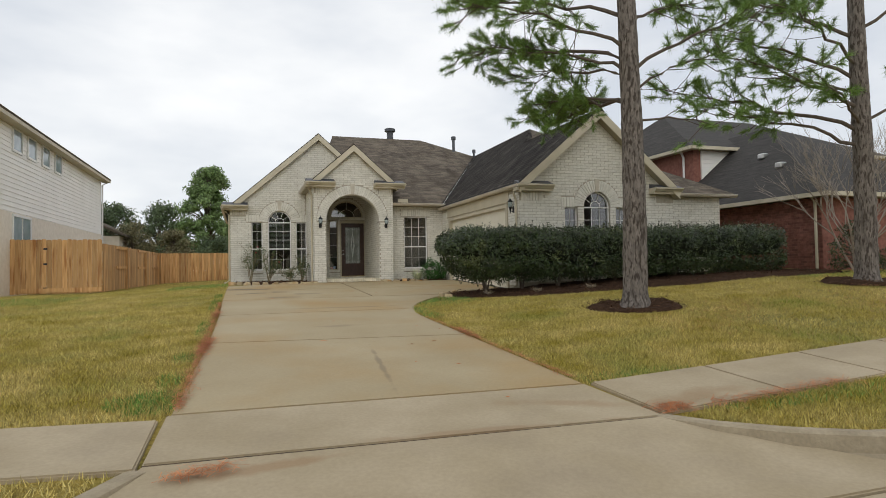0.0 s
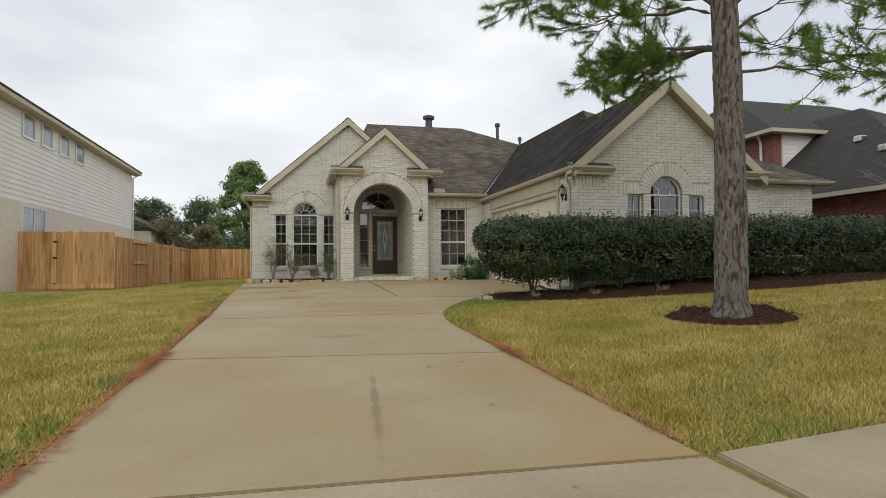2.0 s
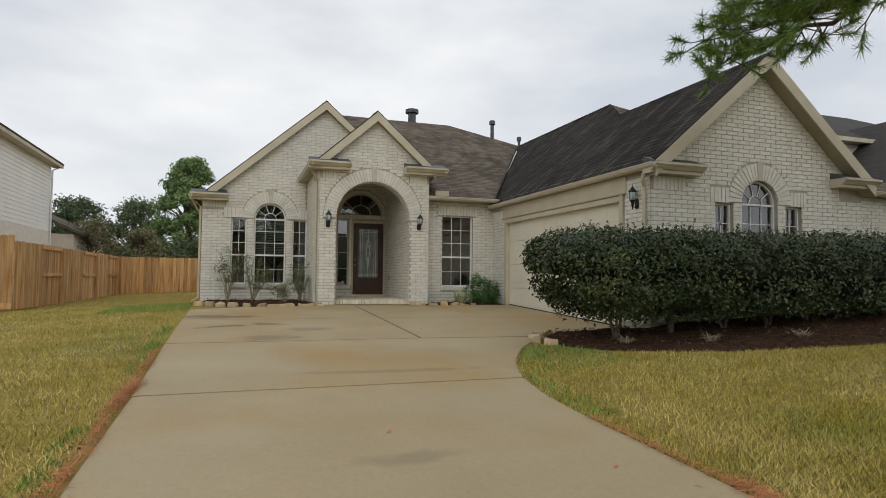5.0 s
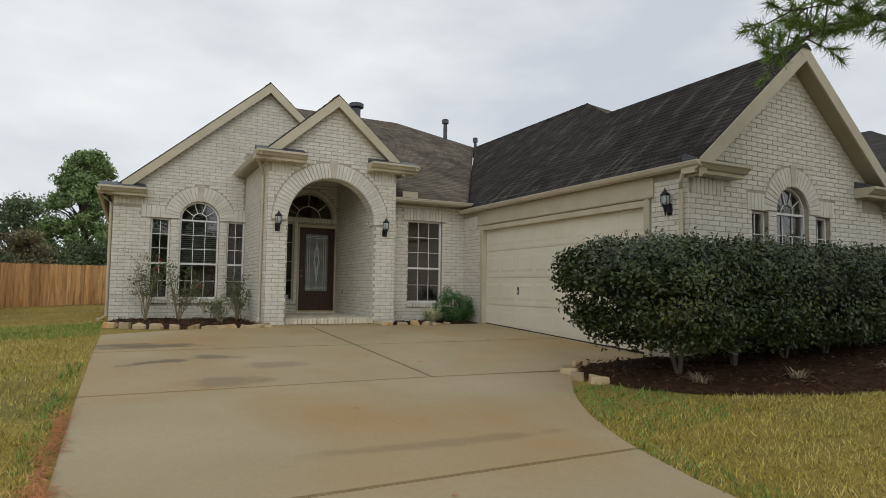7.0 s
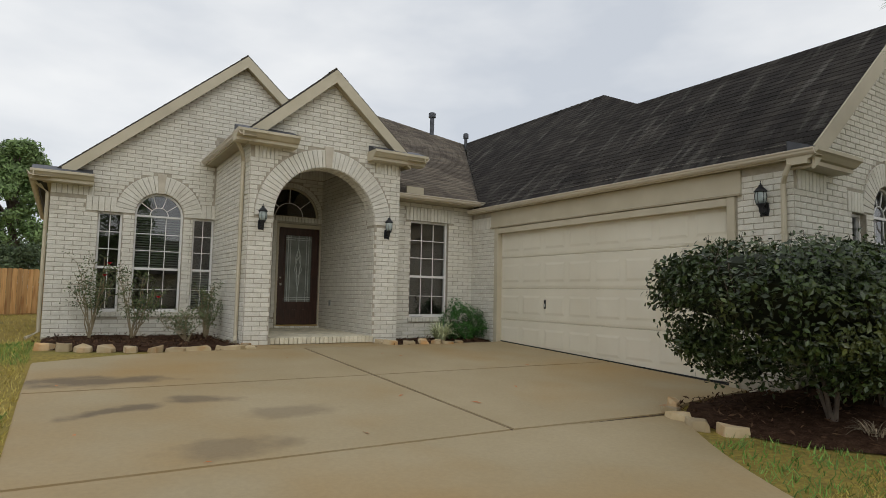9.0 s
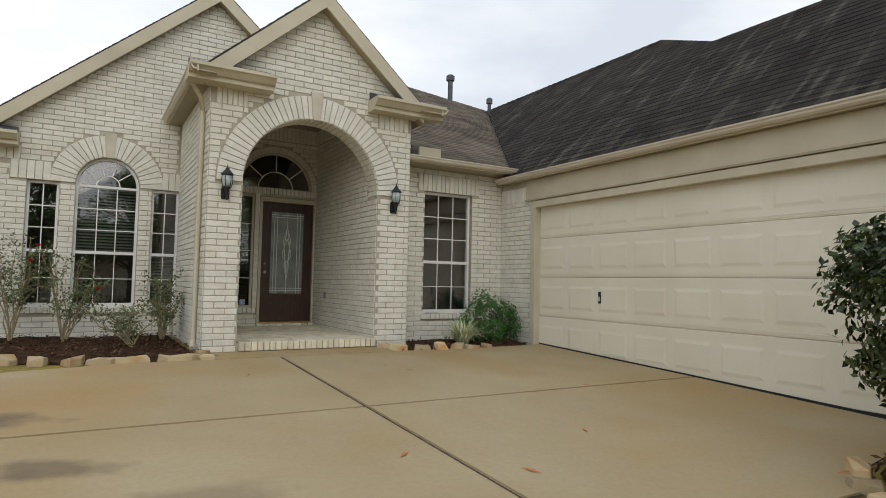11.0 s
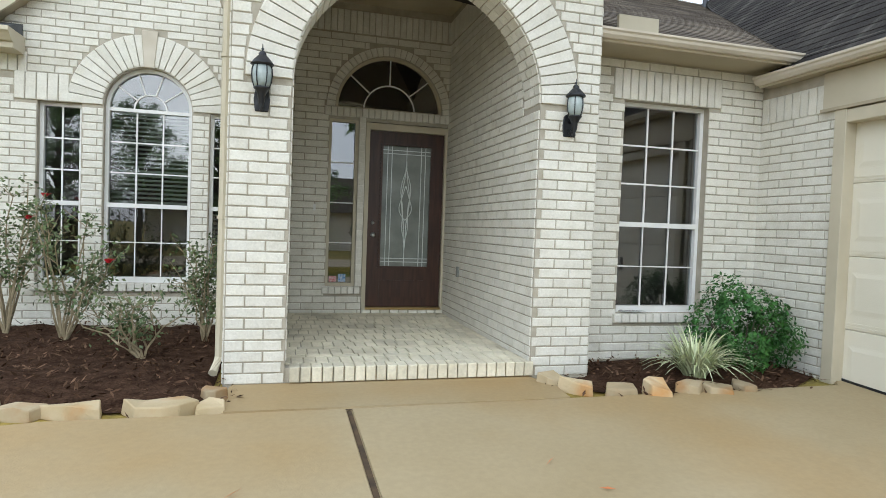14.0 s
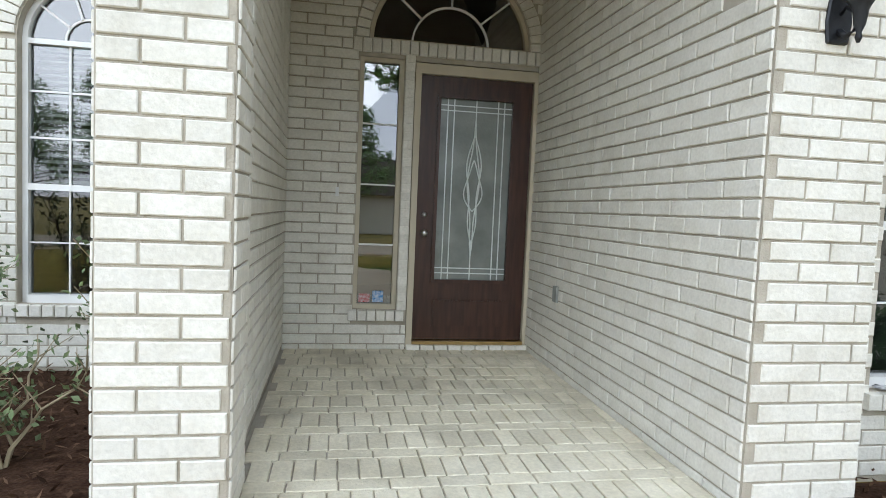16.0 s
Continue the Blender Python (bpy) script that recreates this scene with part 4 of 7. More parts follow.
eave_return("trim_return", 11.15, 12.1, YG - 0.36, YG - 0.002, 2.45)


def eave_run(name, plane, u0, u1, z, deep, label):
    """Soffit, fascia board and a slim rolled gutter along a wall. depth grows outward."""
    t = thing(name, label, "eave", kind="structure")
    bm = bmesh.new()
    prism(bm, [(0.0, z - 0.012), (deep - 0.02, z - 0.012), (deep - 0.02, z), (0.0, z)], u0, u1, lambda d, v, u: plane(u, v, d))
    part("soffit", bm, M_TRIM_SHADED, t)
    bm = bmesh.new()
    prism(bm, [(deep - 0.02, z - 0.02), (deep, z - 0.02), (deep, z + 0.075), (deep - 0.02, z + 0.075)], u0, u1, lambda d, v, u: plane(u, v, d))
    part("fascia", bm, M_TRIM, t)
    bm = bmesh.new()
    prism(bm, [(deep + 0.001, z - 0.002), (deep + 0.035, z - 0.002), (deep + 0.06, z + 0.02), (deep + 0.066, z + 0.04), (deep + 0.082, z + 0.052), (deep + 0.084, z + 0.068), (deep + 0.074, z + 0.07),
               (deep + 0.07, z + 0.058), (deep + 0.054, z + 0.044), (deep + 0.03, z + 0.012), (deep + 0.001, z + 0.012)], u0, u1, lambda d, v, u: plane(u, v, d))
    part("gutter", bm, M_GUTTER, t, "slim pale metal gutter")
    return t


eave_run("eave_garage", PGS, -YR + 0.1, -YG + 0.33, 2.545, 0.14, "cream gutter and fascia over the garage door")
eave_run("eave_right_front", PR, 5.03, 7.0, 2.69, 0.40, "cream soffit and gutter over the tall window")
eave_run("eave_entry_left", PAL, -YL, -YA + 0.35, 3.31, 0.22, "cream soffit and gutter beside the entry gable")
eave_run("eave_entry_right", PAR, YA - 0.35, 22.2, 3.31, 0.34, "cream soffit and gutter beside the entry gable")
eave_run("eave_west", Plane((-0.45, 0, 0), (0, -1, 0), (0, 0, 1)), -31, -YL + 0.4, 2.72, 0.26, "cream soffit and gutter along the side wall")
eave_run("eave_wing", PW, 12.1, 14.98, 2.53, 0.28, "cream gutter over the brick wing")
box_ob("trim_rain_diverter", 5.25, 5.62, 20.9, 20.93, 2.78, 2.92, M_TRIM)
tagged(bpy.data.objects["trim_rain_diverter"], "cream metal rain diverter on the eave", "trim", kind="structure")
# wooden header over the garage door
tagged(box_ob("trim_garage_header", 6.985, 7.018, 15.30, 20.55, 2.2, 2.53, M_TRIM, bevel=0.006), "cream painted header board over the garage door", "trim", kind="structure")
tagged(box_ob("trim_garage_head", 7.02, 7.12, 15.382, 20.418, 2.19, 2.249, M_TRIM), "cream painted head jamb over the garage door", "trim", kind="structure")
tagged(box_ob("trim_garage_casing", 6.975, 7.088, 15.492, 20.308, 2.085, 2.188, M_TRIM, bevel=0.005), "cream painted casing board above the garage door", "trim", kind="structure")
tagged(box_ob("trim_garage_stop", 6.962, 6.985, 15.30, 20.55, 2.2, 2.225, M_TRIM_SHADED), "cream moulding under the header board", "trim", kind="structure")
for y in (GD[0], GD[1]):
    s = 1 if y == GD[0] else -1
    tagged(box_ob("trim_garage_jamb", 6.975, 7.09, -y - 0.11 if s > 0 else -y, -y if s > 0 else -y + 0.11, -0.25, 2.2, M_TRIM, bevel=0.005), "cream painted garage door jamb", "trim", kind="structure")


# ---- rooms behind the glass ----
# simple added boxes; their dark colour stands for rooms without light
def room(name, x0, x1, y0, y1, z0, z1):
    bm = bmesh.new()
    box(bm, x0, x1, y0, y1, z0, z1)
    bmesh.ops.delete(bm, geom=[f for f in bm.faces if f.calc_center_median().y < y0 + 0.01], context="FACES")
    tagged(part(name, bm, M_ROOM_SHADE), "plain room walls behind the windows, coloured dark as if unlit", "wall", kind="structure")


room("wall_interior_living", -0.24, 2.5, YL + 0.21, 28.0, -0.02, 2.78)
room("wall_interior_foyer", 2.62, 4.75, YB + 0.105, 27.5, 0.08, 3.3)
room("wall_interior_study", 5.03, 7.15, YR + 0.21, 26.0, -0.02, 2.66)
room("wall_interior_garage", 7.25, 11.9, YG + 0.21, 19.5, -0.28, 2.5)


# ---- windows and doors ----
def bar(plane, parent, u0, u1, v0, v1, d0, d1, name="muntin", material=None):
    bm = bmesh.new()
    prism(bm, rect(u0, u1, v0, v1), d0, d1, plane)
    return part(name, bm, material or M_WHITE, parent)


def ring_bar(plane, parent, cu, cv, r0, r1, a0, a1, d0, d1, name="muntin", n=18, material=None):
    bm = bmesh.new()
    o, i = arc(cu, cv, r1, a0, a1, n), arc(cu, cv, r0, a0, a1, n)
    for k in range(n):
        prism(bm, [i[k], o[k], o[k + 1], i[k + 1]], d0, d1, plane)
    bmesh.ops.remove_doubles(bm, verts=bm.verts, dist=0.0003)
    return part(name, bm, material or M_WHITE, parent)


def spoke(plane, parent, cu, cv, r0, r1, ang, wide, d0, d1, material=None):
    c, s = math.cos(radians(ang)), math.sin(radians(ang))
    bm = bmesh.new()
    prism(bm, [(cu + c * r - s * w, cv + s * r + c * w) for r, w in ((r0, -wide), (r1, -wide), (r1, wide), (r0, wide))], d0, d1, plane)
    part("muntin", bm, material or M_WHITE, parent)


def glass_pane(plane, parent, pts, d, material=None):
    me = link("pane", [plane(u, v, d) for u, v in pts], [tuple(range(len(pts)))], material or M_GLASS, parent)
    me.visible_shadow = False
    return me


def sash_window(name, label, plane, w, rail, cols, up, low, spring=None, back=-0.10):
    """A single-hung window with white frame, meeting rail and muntins; spring adds a fan light on top."""
    u0, u1, v0, v1 = w
    t = thing(name, label, "window", kind="structure")
    f = 0.035
    d0, d1 = back - 0.03, back + 0.03
    bar(plane, t, u0, u0 + f, v0, v1, d0, d1, "frame_side")
    bar(plane, t, u1 - f, u1, v0, v1, d0, d1, "frame_side")
    bar(plane, t, u0 + f, u1 - f, v0, v0 + f + 0.02, d0, d1 + 0.02, "window_sill")
    bar(plane, t, u0 + f, u1 - f, v1 - f, v1, d0, d1, "frame_head")
    bar(plane, t, u0 + f, u1 - f, rail - 0.022, rail + 0.022, d0 + 0.005, d1 + 0.006, "meeting_rail")
    a, b = u0 + f, u1 - f
    for lo, hi, n in ((v0 + f + 0.02, rail - 0.022, low), (rail + 0.022, v1 - f, up)):
        e = 0.007 if lo > rail else 0.005
        for i in range(1, cols):
            x = a + (b - a) * i / cols
            bar(plane, t, x - e, x + e, lo, hi, back - 0.008, back + 0.006)
        for j in range(1, n):
            z = lo + (hi - lo) * j / n
            bar(plane, t, a, b, z - e, z + e, back - 0.007, back + 0.007)
        glass_pane(plane, t, rect(a, b, lo, hi), back - 0.012)
    if spring:
        cu, r = (u0 + u1) / 2, (u1 - u0) / 2
        ring_bar(plane, t, cu, v1, r - 0.035, r, 0, 180, d0, d1, "frame_arch", 20)
        ring_bar(plane, t, cu, v1, r * 0.36, r * 0.36 + 0.014, 0, 180, back - 0.008, back + 0.006)
        for ang in spring:
            spoke(plane, t, cu, v1, r * 0.37, r - 0.03, ang, 0.007, back - 0.008, back + 0.006)
        glass_pane(plane, t, arc(cu, v1, r - 0.03, 0, 180, 20), back - 0.012)
    return t


sash_window("window_1", "narrow white sash window with divided panes", PL, WL, 1.24, 2, 3, 2)
sash_window("window_2", "tall white sash window with an arched fan light", PL, WC, 1.24, 3, 3, 2, (36, 72, 108, 144))
sash_window("window_3", "narrow white sash window with divided panes", PL, WR, 1.24, 2, 3, 2)
sash_window("window_4", "white sash window with twelve small panes", PR, RW, 1.22, 3, 3, 2)
sash_window("window_5", "narrow white sash window in the garage gable", PGF, GW[0], 1.35, 2, 2, 1)
sash_window("window_6", "white window with an arched fan light in the garage gable", PGF, GW[1], 1.35, 3, 2, 1, (36, 72, 108, 144))
sash_window("window_7", "narrow white sash window in the garage gable", PGF, GW[2], 1.35, 2, 2, 1)


def blinds(name, x0, x1, y, z0, z1, label):
    t = thing(name, label, "blinds", at=(0, 0, 0))
    n = int((z1 - z0) / 0.045)
    for i in range(n):
        z = z0 + (i + 0.5) * (z1 - z0) / n
        bm = bmesh.new()
        prism(bm, [(-0.018, -0.012), (0.018, 0.010), (0.018, 0.013), (-0.018, -0.009)], x0, x1, lambda u, v, d: Vector((d, y + u, z + v)))
        part("slat", bm, M_BLIND, t)
    box_ob("head_rail", x0, x1, y - 0.025, y + 0.025, z1, z1 + 0.04, M_BLIND, t)


blinds("window_blinds", WC[0] + 0.02, WC[1] - 0.02, YL + 0.27, 1.26, 2.2, "half-lowered pale slatted blinds inside the arched window")
blinds("window_blinds", WR[0] + 0.02, WR[1] - 0.02, YL + 0.27, 0.5, 1.2, "pale slatted blinds inside the narrow window")

# front door set
M_CAME = surface("bevelled_glass_strips", (0.7, 0.76, 0.74), (0.85, 0.9, 0.88), 20, 0.2, metal=0.3)
door = thing("door_1", "dark mahogany front door with a leaded glass light, closed", "door", kind="structure")
bar(PB, door, DR[0] + 0.003, DR[0] + 0.05, 0.125, 2.3, -0.09, 0.012, "door_frame", M_TRIM)
bar(PB, door, DR[1] - 0.055, DR[1] - 0.006, 0.125, 2.3, -0.09, 0.012, "door_frame", M_TRIM)
bar(PB, door, DR[0] + 0.05, DR[1] - 0.055, 2.225, 2.3, -0.09, 0.012, "door_frame", M_TRIM)
bar(PB, door, DR[0] + 0.05, DR[1] - 0.055, 0.155, 0.18, -0.09, 0.03, "threshold", M_BRASS)
a, b = DR[0] + 0.055, DR[1] - 0.06
GL = (a + 0.155, b - 0.155, 0.66, 2.06)
bm = bmesh.new()
holed(bm, rect(a, b, 0.185, 2.22), [rect(*GL)], -0.07, -0.025, PB)
leaf = part("door_leaf", bm, M_DOOR, door, "dark stained mahogany leaf")
bm = bmesh.new()
prism(bm, rect(a + 0.15, b - 0.15, 0.29, 0.50), -0.025, -0.012, PB)
bmesh.ops.bevel(bm, geom=bm.edges[:], offset=0.008, segments=2, affect="EDGES")
part("door_panel", bm, M_DOOR, leaf)
for q in (rect(GL[0] - 0.025, GL[0], GL[2] - 0.025, GL[3] + 0.025), rect(GL[1], GL[1] + 0.025, GL[2] - 0.025, GL[3] + 0.025), rect(GL[0], GL[1], GL[2] - 0.025, GL[2]), rect(GL[0], GL[1], GL[3], GL[3] + 0.025)):
    bm = bmesh.new()
    prism(bm, q, -0.025, -0.008, PB)
    part("moulding", bm, M_DOOR, leaf)
M_OBSC = surface("obscure_glass", (0.15, 0.165, 0.15), (0.235, 0.255, 0.235), 4, 0.14, 0.35, 45, spec=0.8)
dg = glass_pane(PB, door, rect(*GL), -0.045, M_OBSC)
dg.name = "leaded_light"
tagged(dg, "obscure textured door glass")
for q in (0.06, 0.11):
    for u in (GL[0] + q, GL[1] - q):
        bar(PB, dg, u - 0.004, u + 0.004, GL[2], GL[3], -0.045, -0.036, "came", M_CAME)
for q in (0.05, 0.09):
    for v in (GL[2] + q, GL[3] - q):
        bar(PB, dg, GL[0], GL[1], v - 0.004, v + 0.004, -0.045, -0.0365, "came", M_CAME)
gm = (GL[0] + GL[1]) / 2
for s in (-1, 1):
    for amp, ph, z0, z1 in ((0.075, 0.0, 0.95, 1.80), (0.045, 0.9, 0.85, 1.9), (0.11, 0.3, 1.2, 1.6)):
        bm = bmesh.new()
        tube(bm, [PB(gm + s * amp * math.sin((z - z0) / (z1 - z0) * math.pi) * (0.75 + 0.35 * math.cos((z - z0) * 9 + ph)), z, -0.04) for z in np.linspace(z0, z1, 22)], 0.0055, 0.0055, 5)
        part("came", bm, M_CAME, dg)
bar(PB, dg, gm - 0.004, gm + 0.004, 1.8, GL[3], -0.045, -0.036, "came", M_CAME)
bar(PB, dg, gm - 0.004, gm + 0.004, GL[2], 0.95, -0.045, -0.036, "came", M_CAME)
for z, r in ((1.02, 0.028), (1.16, 0.02)):
    bm = bmesh.new()
    bmesh.ops.create_uvsphere(bm, u_segments=12, v_segments=8, radius=r)
    bmesh.ops.transform(bm, matrix=Matrix.Translation(PB(a + 0.06, z, 0.01 if r > 0.025 else -0.018)), verts=bm.verts)
    part("door_knob" if r > 0.025 else "deadbolt", bm, M_NICKEL, leaf, "round nickel knob" if r > 0.025 else "nickel deadbolt", True)
row_of_bricks(PB, door, DR[0] + 0.004, DR[1] - 0.006, 0.10, 0.155, 9, 0.05)

side = thing("window_8", "narrow side light beside the front door", "window", kind="structure")
for q in (rect(SL[0], SL[0] + 0.03, SL[2], SL[3]), rect(SL[1] - 0.035, SL[1], SL[2], SL[3]), rect(SL[0] + 0.03, SL[1] - 0.035, SL[2], SL[2] + 0.035), rect(SL[0] + 0.03, SL[1] - 0.035, SL[3] - 0.03, SL[3])):
    bm = bmesh.new()
    prism(bm, q, -0.09, -0.03, PB)
    part("frame", bm, M_TRIM, side)
for k in (1, 2, 3):
    z = SL[2] + 0.035 + (SL[3] - SL[2] - 0.065) * k / 4
    bar(PB, side, SL[0] + 0.03, SL[1] - 0.035, z - 0.006, z + 0.006, -0.075, -0.055)
glass_pane(PB, side, rect(SL[0] + 0.03, SL[1] - 0.035, SL[2] + 0.035, SL[3] - 0.03), -0.07, pane_glass("side_glass", (0.5, 0.52, 0.52), 0.2))
M_STR, M_STB = surface("red_sticker", (0.45, 0.05, 0.06), (0.6, 0.5, 0.5), 60, 0.5), surface("blue_sticker", (0.05, 0.22, 0.5), (0.6, 0.65, 0.7), 50, 0.5)
for u, m, lab in ((SL[0] + 0.045, M_STR, "small red and white alarm sticker on glass"), (SL[0] + 0.15, M_STB, "small blue and white alarm sticker on glass")):
    st = tagged(bar(PB, None, u, u + 0.085, SL[2] + 0.045, SL[2] + 0.12 + (0.015 if m is M_STB else -0.01), -0.0665, -0.064, "alarm_sticker", m), lab, "sticker", "stickers on the side light")
fan = thing("window_9", "half-round fan light with radial bars over the door", "window", kind="structure")
ring_bar(PB, fan, FX, FZ, FR - 0.03, FR, 0, 180, -0.09, -0.03, "frame_arch", 22, M_TRIM)
bar(PB, fan, FX - FR, FX + FR, FZ, FZ + 0.02, -0.09, -0.03, "frame_sill", M_TRIM)
ring_bar(PB, fan, FX, FZ, 0.29, 0.305, 0, 180, -0.075, -0.055)
for ang in (40, 90, 140):
    spoke(PB, fan, FX, FZ, 0.3, FR - 0.02, ang, 0.007, -0.075, -0.055)
glass_pane(PB, fan, arc(FX, FZ, FR - 0.02, 0, 180, 22), -0.07, pane_glass("fan_glass", (0.4, 0.38, 0.36), 0.2))

# garage door
gdoor = thing("door_2", "cream sectional garage door with raised panels, closed", "garage door", kind="structure")
XD = 7.09
for k in range(4):
    z0, z1 = -0.17 + k * 0.592, -0.17 + (k + 1) * 0.592 - 0.003
    sec = box_ob("door_section", XD, XD + 0.045, 15.385, 20.415, z0, z1, M_GARAGE, gdoor, bevel=0.006)
    n = 8
    for i in range(n):
        y0, y1 = 15.47 + i * 4.86 / n + 0.06, 15.47 + (i + 1) * 4.86 / n - 0.06
        bm = bmesh.new()
        o, q = rect(y0, y1, z0 + 0.13, z1 - 0.13), rect(y0 + 0.035, y1 - 0.035, z0 + 0.165, z1 - 0.165)
        r = rect(y0 - 0.012, y1 + 0.012, z0 + 0.118, z1 - 0.118)
        loops = [[bm.verts.new((XD - d, u, v)) for u, v in p] for p, d in ((r, 0.0005), (o, -0.004), (q, 0.008))]
        for A, B in zip(loops, loops[1:]):
            for e in range(4):
                bm.faces.new((A[e], A[(e + 1) % 4], B[(e + 1) % 4], B[e]))
        bm.faces.new(loops[2])
        for v in loops[1]:
            v.co.x = XD - 0.0015
        part("raised_panel", bm, M_GARAGE, sec)
    if k:
        for dz in (0.02, 0.045):
            box_ob("rib", XD - 0.006, XD - 0.0005, 15.39, 20.41, z0 + dz, z0 + dz + 0.012, M_GARAGE, sec)
bm = bmesh.new()
prism(bm, [(15.385, grade(15.385) - 0.03), (20.415, grade(20.415) - 0.03), (20.415, grade(20.415) + 0.022), (15.385, grade(15.385) + 0.03)], XD - 0.01, XD - 0.001, lambda u, v, d: Vector((d, u, v)))
part("bottom_seal", bm, M_BLACK, gdoor, "black rubber seal")
lock = box_ob("lock_plate", XD - 0.012, XD - 0.0005, 19.02, 19.075, 0.66, 0.82, M_BLACK, gdoor, "black lock plate with a lever", bevel=0.004)
box_ob("lever", XD - 0.03, XD - 0.013, 19.03, 19.065, 0.69, 0.75, M_NICKEL, lock, bevel=0.004)


# ---- lamps on the walls ----
def wall_lantern(plane, u, z, label):
    """A black coach lantern: back plate, curled arm, bowl, barrel of glass, roof and finial."""
    base = plane(u, z, 0.011)
    t = thing("wall_lantern", label, "wall lamp", "coach lanterns on the house", at=base)
    inv = Matrix.Translation(base).inverted()
    c = plane(u, z, 0.12)

    def put(name, bm, m, lab="", sm=False, par=None):
        bmesh.ops.transform(bm, matrix=Matrix.Scale(0.87, 4) @ inv, verts=bm.verts)
        return part(name, bm, m, par or t, lab, sm)

    bm = bmesh.new()
    prism(bm, [(u - 0.05, z - 0.14), (u + 0.05, z - 0.14), (u + 0.062, z - 0.05), (u + 0.05, z + 0.04), (u, z + 0.07), (u - 0.05, z + 0.04), (u - 0.062, z - 0.05)], 0.0, 0.022, plane)
    bmesh.ops.bevel(bm, geom=bm.edges[:], offset=0.006, segments=1, affect="EDGES")
    put("back_plate", bm, M_BLACK)
    bm = bmesh.new()
    tube(bm, [plane(u, z + v, d) for v, d in ((-0.09, 0.02), (-0.12, 0.06), (-0.10, 0.11), (-0.05, 0.125), (0.0, 0.125))], 0.016, 0.012, 8)
    tube(bm, [plane(u, z + v, d) for v, d in ((-0.02, 0.02), (0.0, 0.05), (-0.03, 0.09), (-0.06, 0.12))], 0.008, 0.008, 6)
    put("arm", bm, M_BLACK, sm=True)
    bm = bmesh.new()
    lathe(bm, [(0.006, -0.16), (0.014, -0.14), (0.01, -0.12), (0.022, -0.09), (0.03, -0.03), (0.045, 0.0), (0.06, 0.015), (0.06, 0.025)], c, 12)
    put("bowl", bm, M_BLACK, sm=True)
    bm = bmesh.new()
    lathe(bm, [(0.054, 0.026), (0.068, 0.07), (0.073, 0.12), (0.070, 0.165), (0.062, 0.19)], c, 12)
    put("glass", bm, M_LGLASS, "pale seeded lantern glass", True)
    for k in range(6):
        an = k * math.tau / 6
        bm = bmesh.new()
        tube(bm, [c + Vector((math.cos(an) * r, math.sin(an) * r, h)) for r, h in ((0.056, 0.026), (0.071, 0.07), (0.076, 0.12), (0.073, 0.165), (0.065, 0.192))], 0.0045, 0.0045, 5)
        put("rib", bm, M_BLACK)
    bm = bmesh.new()
    lathe(bm, [(0.07, 0.185), (0.088, 0.195), (0.084, 0.205), (0.06, 0.235), (0.034, 0.262), (0.026, 0.27), (0.03, 0.278), (0.016, 0.295), (0.006, 0.30), (0.011, 0.315), (0.004, 0.325), (0.003, 0.35)], c, 12)
    put("roof", bm, M_BLACK, sm=True)
    return t


wall_lantern(PA, 2.485, 1.985, "black coach lantern with seeded glass on the brick entry pier")
wall_lantern(PA, 4.765, 1.985, "black coach lantern with seeded glass beside the arch")
wall_lantern(PGS, -15.0, 2.03, "black coach lantern with seeded glass beside the garage door")


# ---- pipes ----
def downspout(label, pts, turn=0.0):
    t = thing("downspout", label, "downspout", "downspouts", at=(pts[0][0], pts[0][1], pts[0][2]))
    inv = Matrix.Translation(pts[0]).inverted()
    bm = bmesh.new()
    tube(bm, pts, 0.032, 0.032, 8)
    bmesh.ops.transform(bm, matrix=inv, verts=bm.verts)
    part("pipe", bm, M_TRIM, t)
    for q in (0.35, 0.75):
        z = pts[1][2] + (pts[2][2] - pts[1][2]) * q
        bm = bmesh.new()
        lathe(bm, [(0.036, -0.012), (0.042, -0.012), (0.042, 0.012), (0.036, 0.012)], (pts[1][0], pts[1][1], z), 8)
        bmesh.ops.transform(bm, matrix=inv, verts=bm.verts)
        part("strap", bm, M_TRIM, t)
    return t


downspout("cream metal downspout at the corner of the entry block", [(2.20, 20.9, 0.05), (2.23, 21.04, 0.14), (2.23, 21.04, 3.0), (2.18, 20.9, 3.12), (2.05, 20.78, 3.28)])
downspout("cream metal downspout at the corner of the garage", [(6.78, 14.72, -0.16), (6.96, 14.75, -0.06), (6.96, 14.75, 2.26), (6.88, 14.68, 2.36), (6.86, 14.62, 2.47)])
downspout("cream metal downspout at the corner of the gabled wall", [(-0.66, 23.25, 0.0), (-0.49, 23.38, 0.1), (-0.49, 23.38, 2.5), (-0.6, 23.3, 2.6), (-0.68, 23.2, 2.68)])


def vent_pipe(x, y, z0, z1, r, label):
    t = thing("roof_vent", label, "vent pipe", "vents on the roof", at=(x, y, z0))
    bm = bmesh.new()
    lathe(bm, [(r, 0), (r, z1 - z0 - 0.16)], (0, 0, 0), 10)
    part("pipe", bm, M_FLASH, t)
    bm = bmesh.new()
    lathe(bm, [(r, z1 - z0 - 0.17), (r * 1.7, z1 - z0 - 0.16), (r * 1.7, z1 - z0 - 0.03), (r * 1.2, z1 - z0)], (0, 0, 0), 10)
    part("cap", bm, M_FLASH, t)


vent_pipe(9.72, 27.5, 5.8, 6.78, 0.07, "dark metal vent pipe standing on the roof")
vent_pipe(10.38, 26.5, 5.4, 5.98, 0.05, "short dark metal vent pipe on the roof")
vent_pipe(7.0, 29.3, 6.5, 7.42, 0.16, "grey metal flue standing behind the ridge")

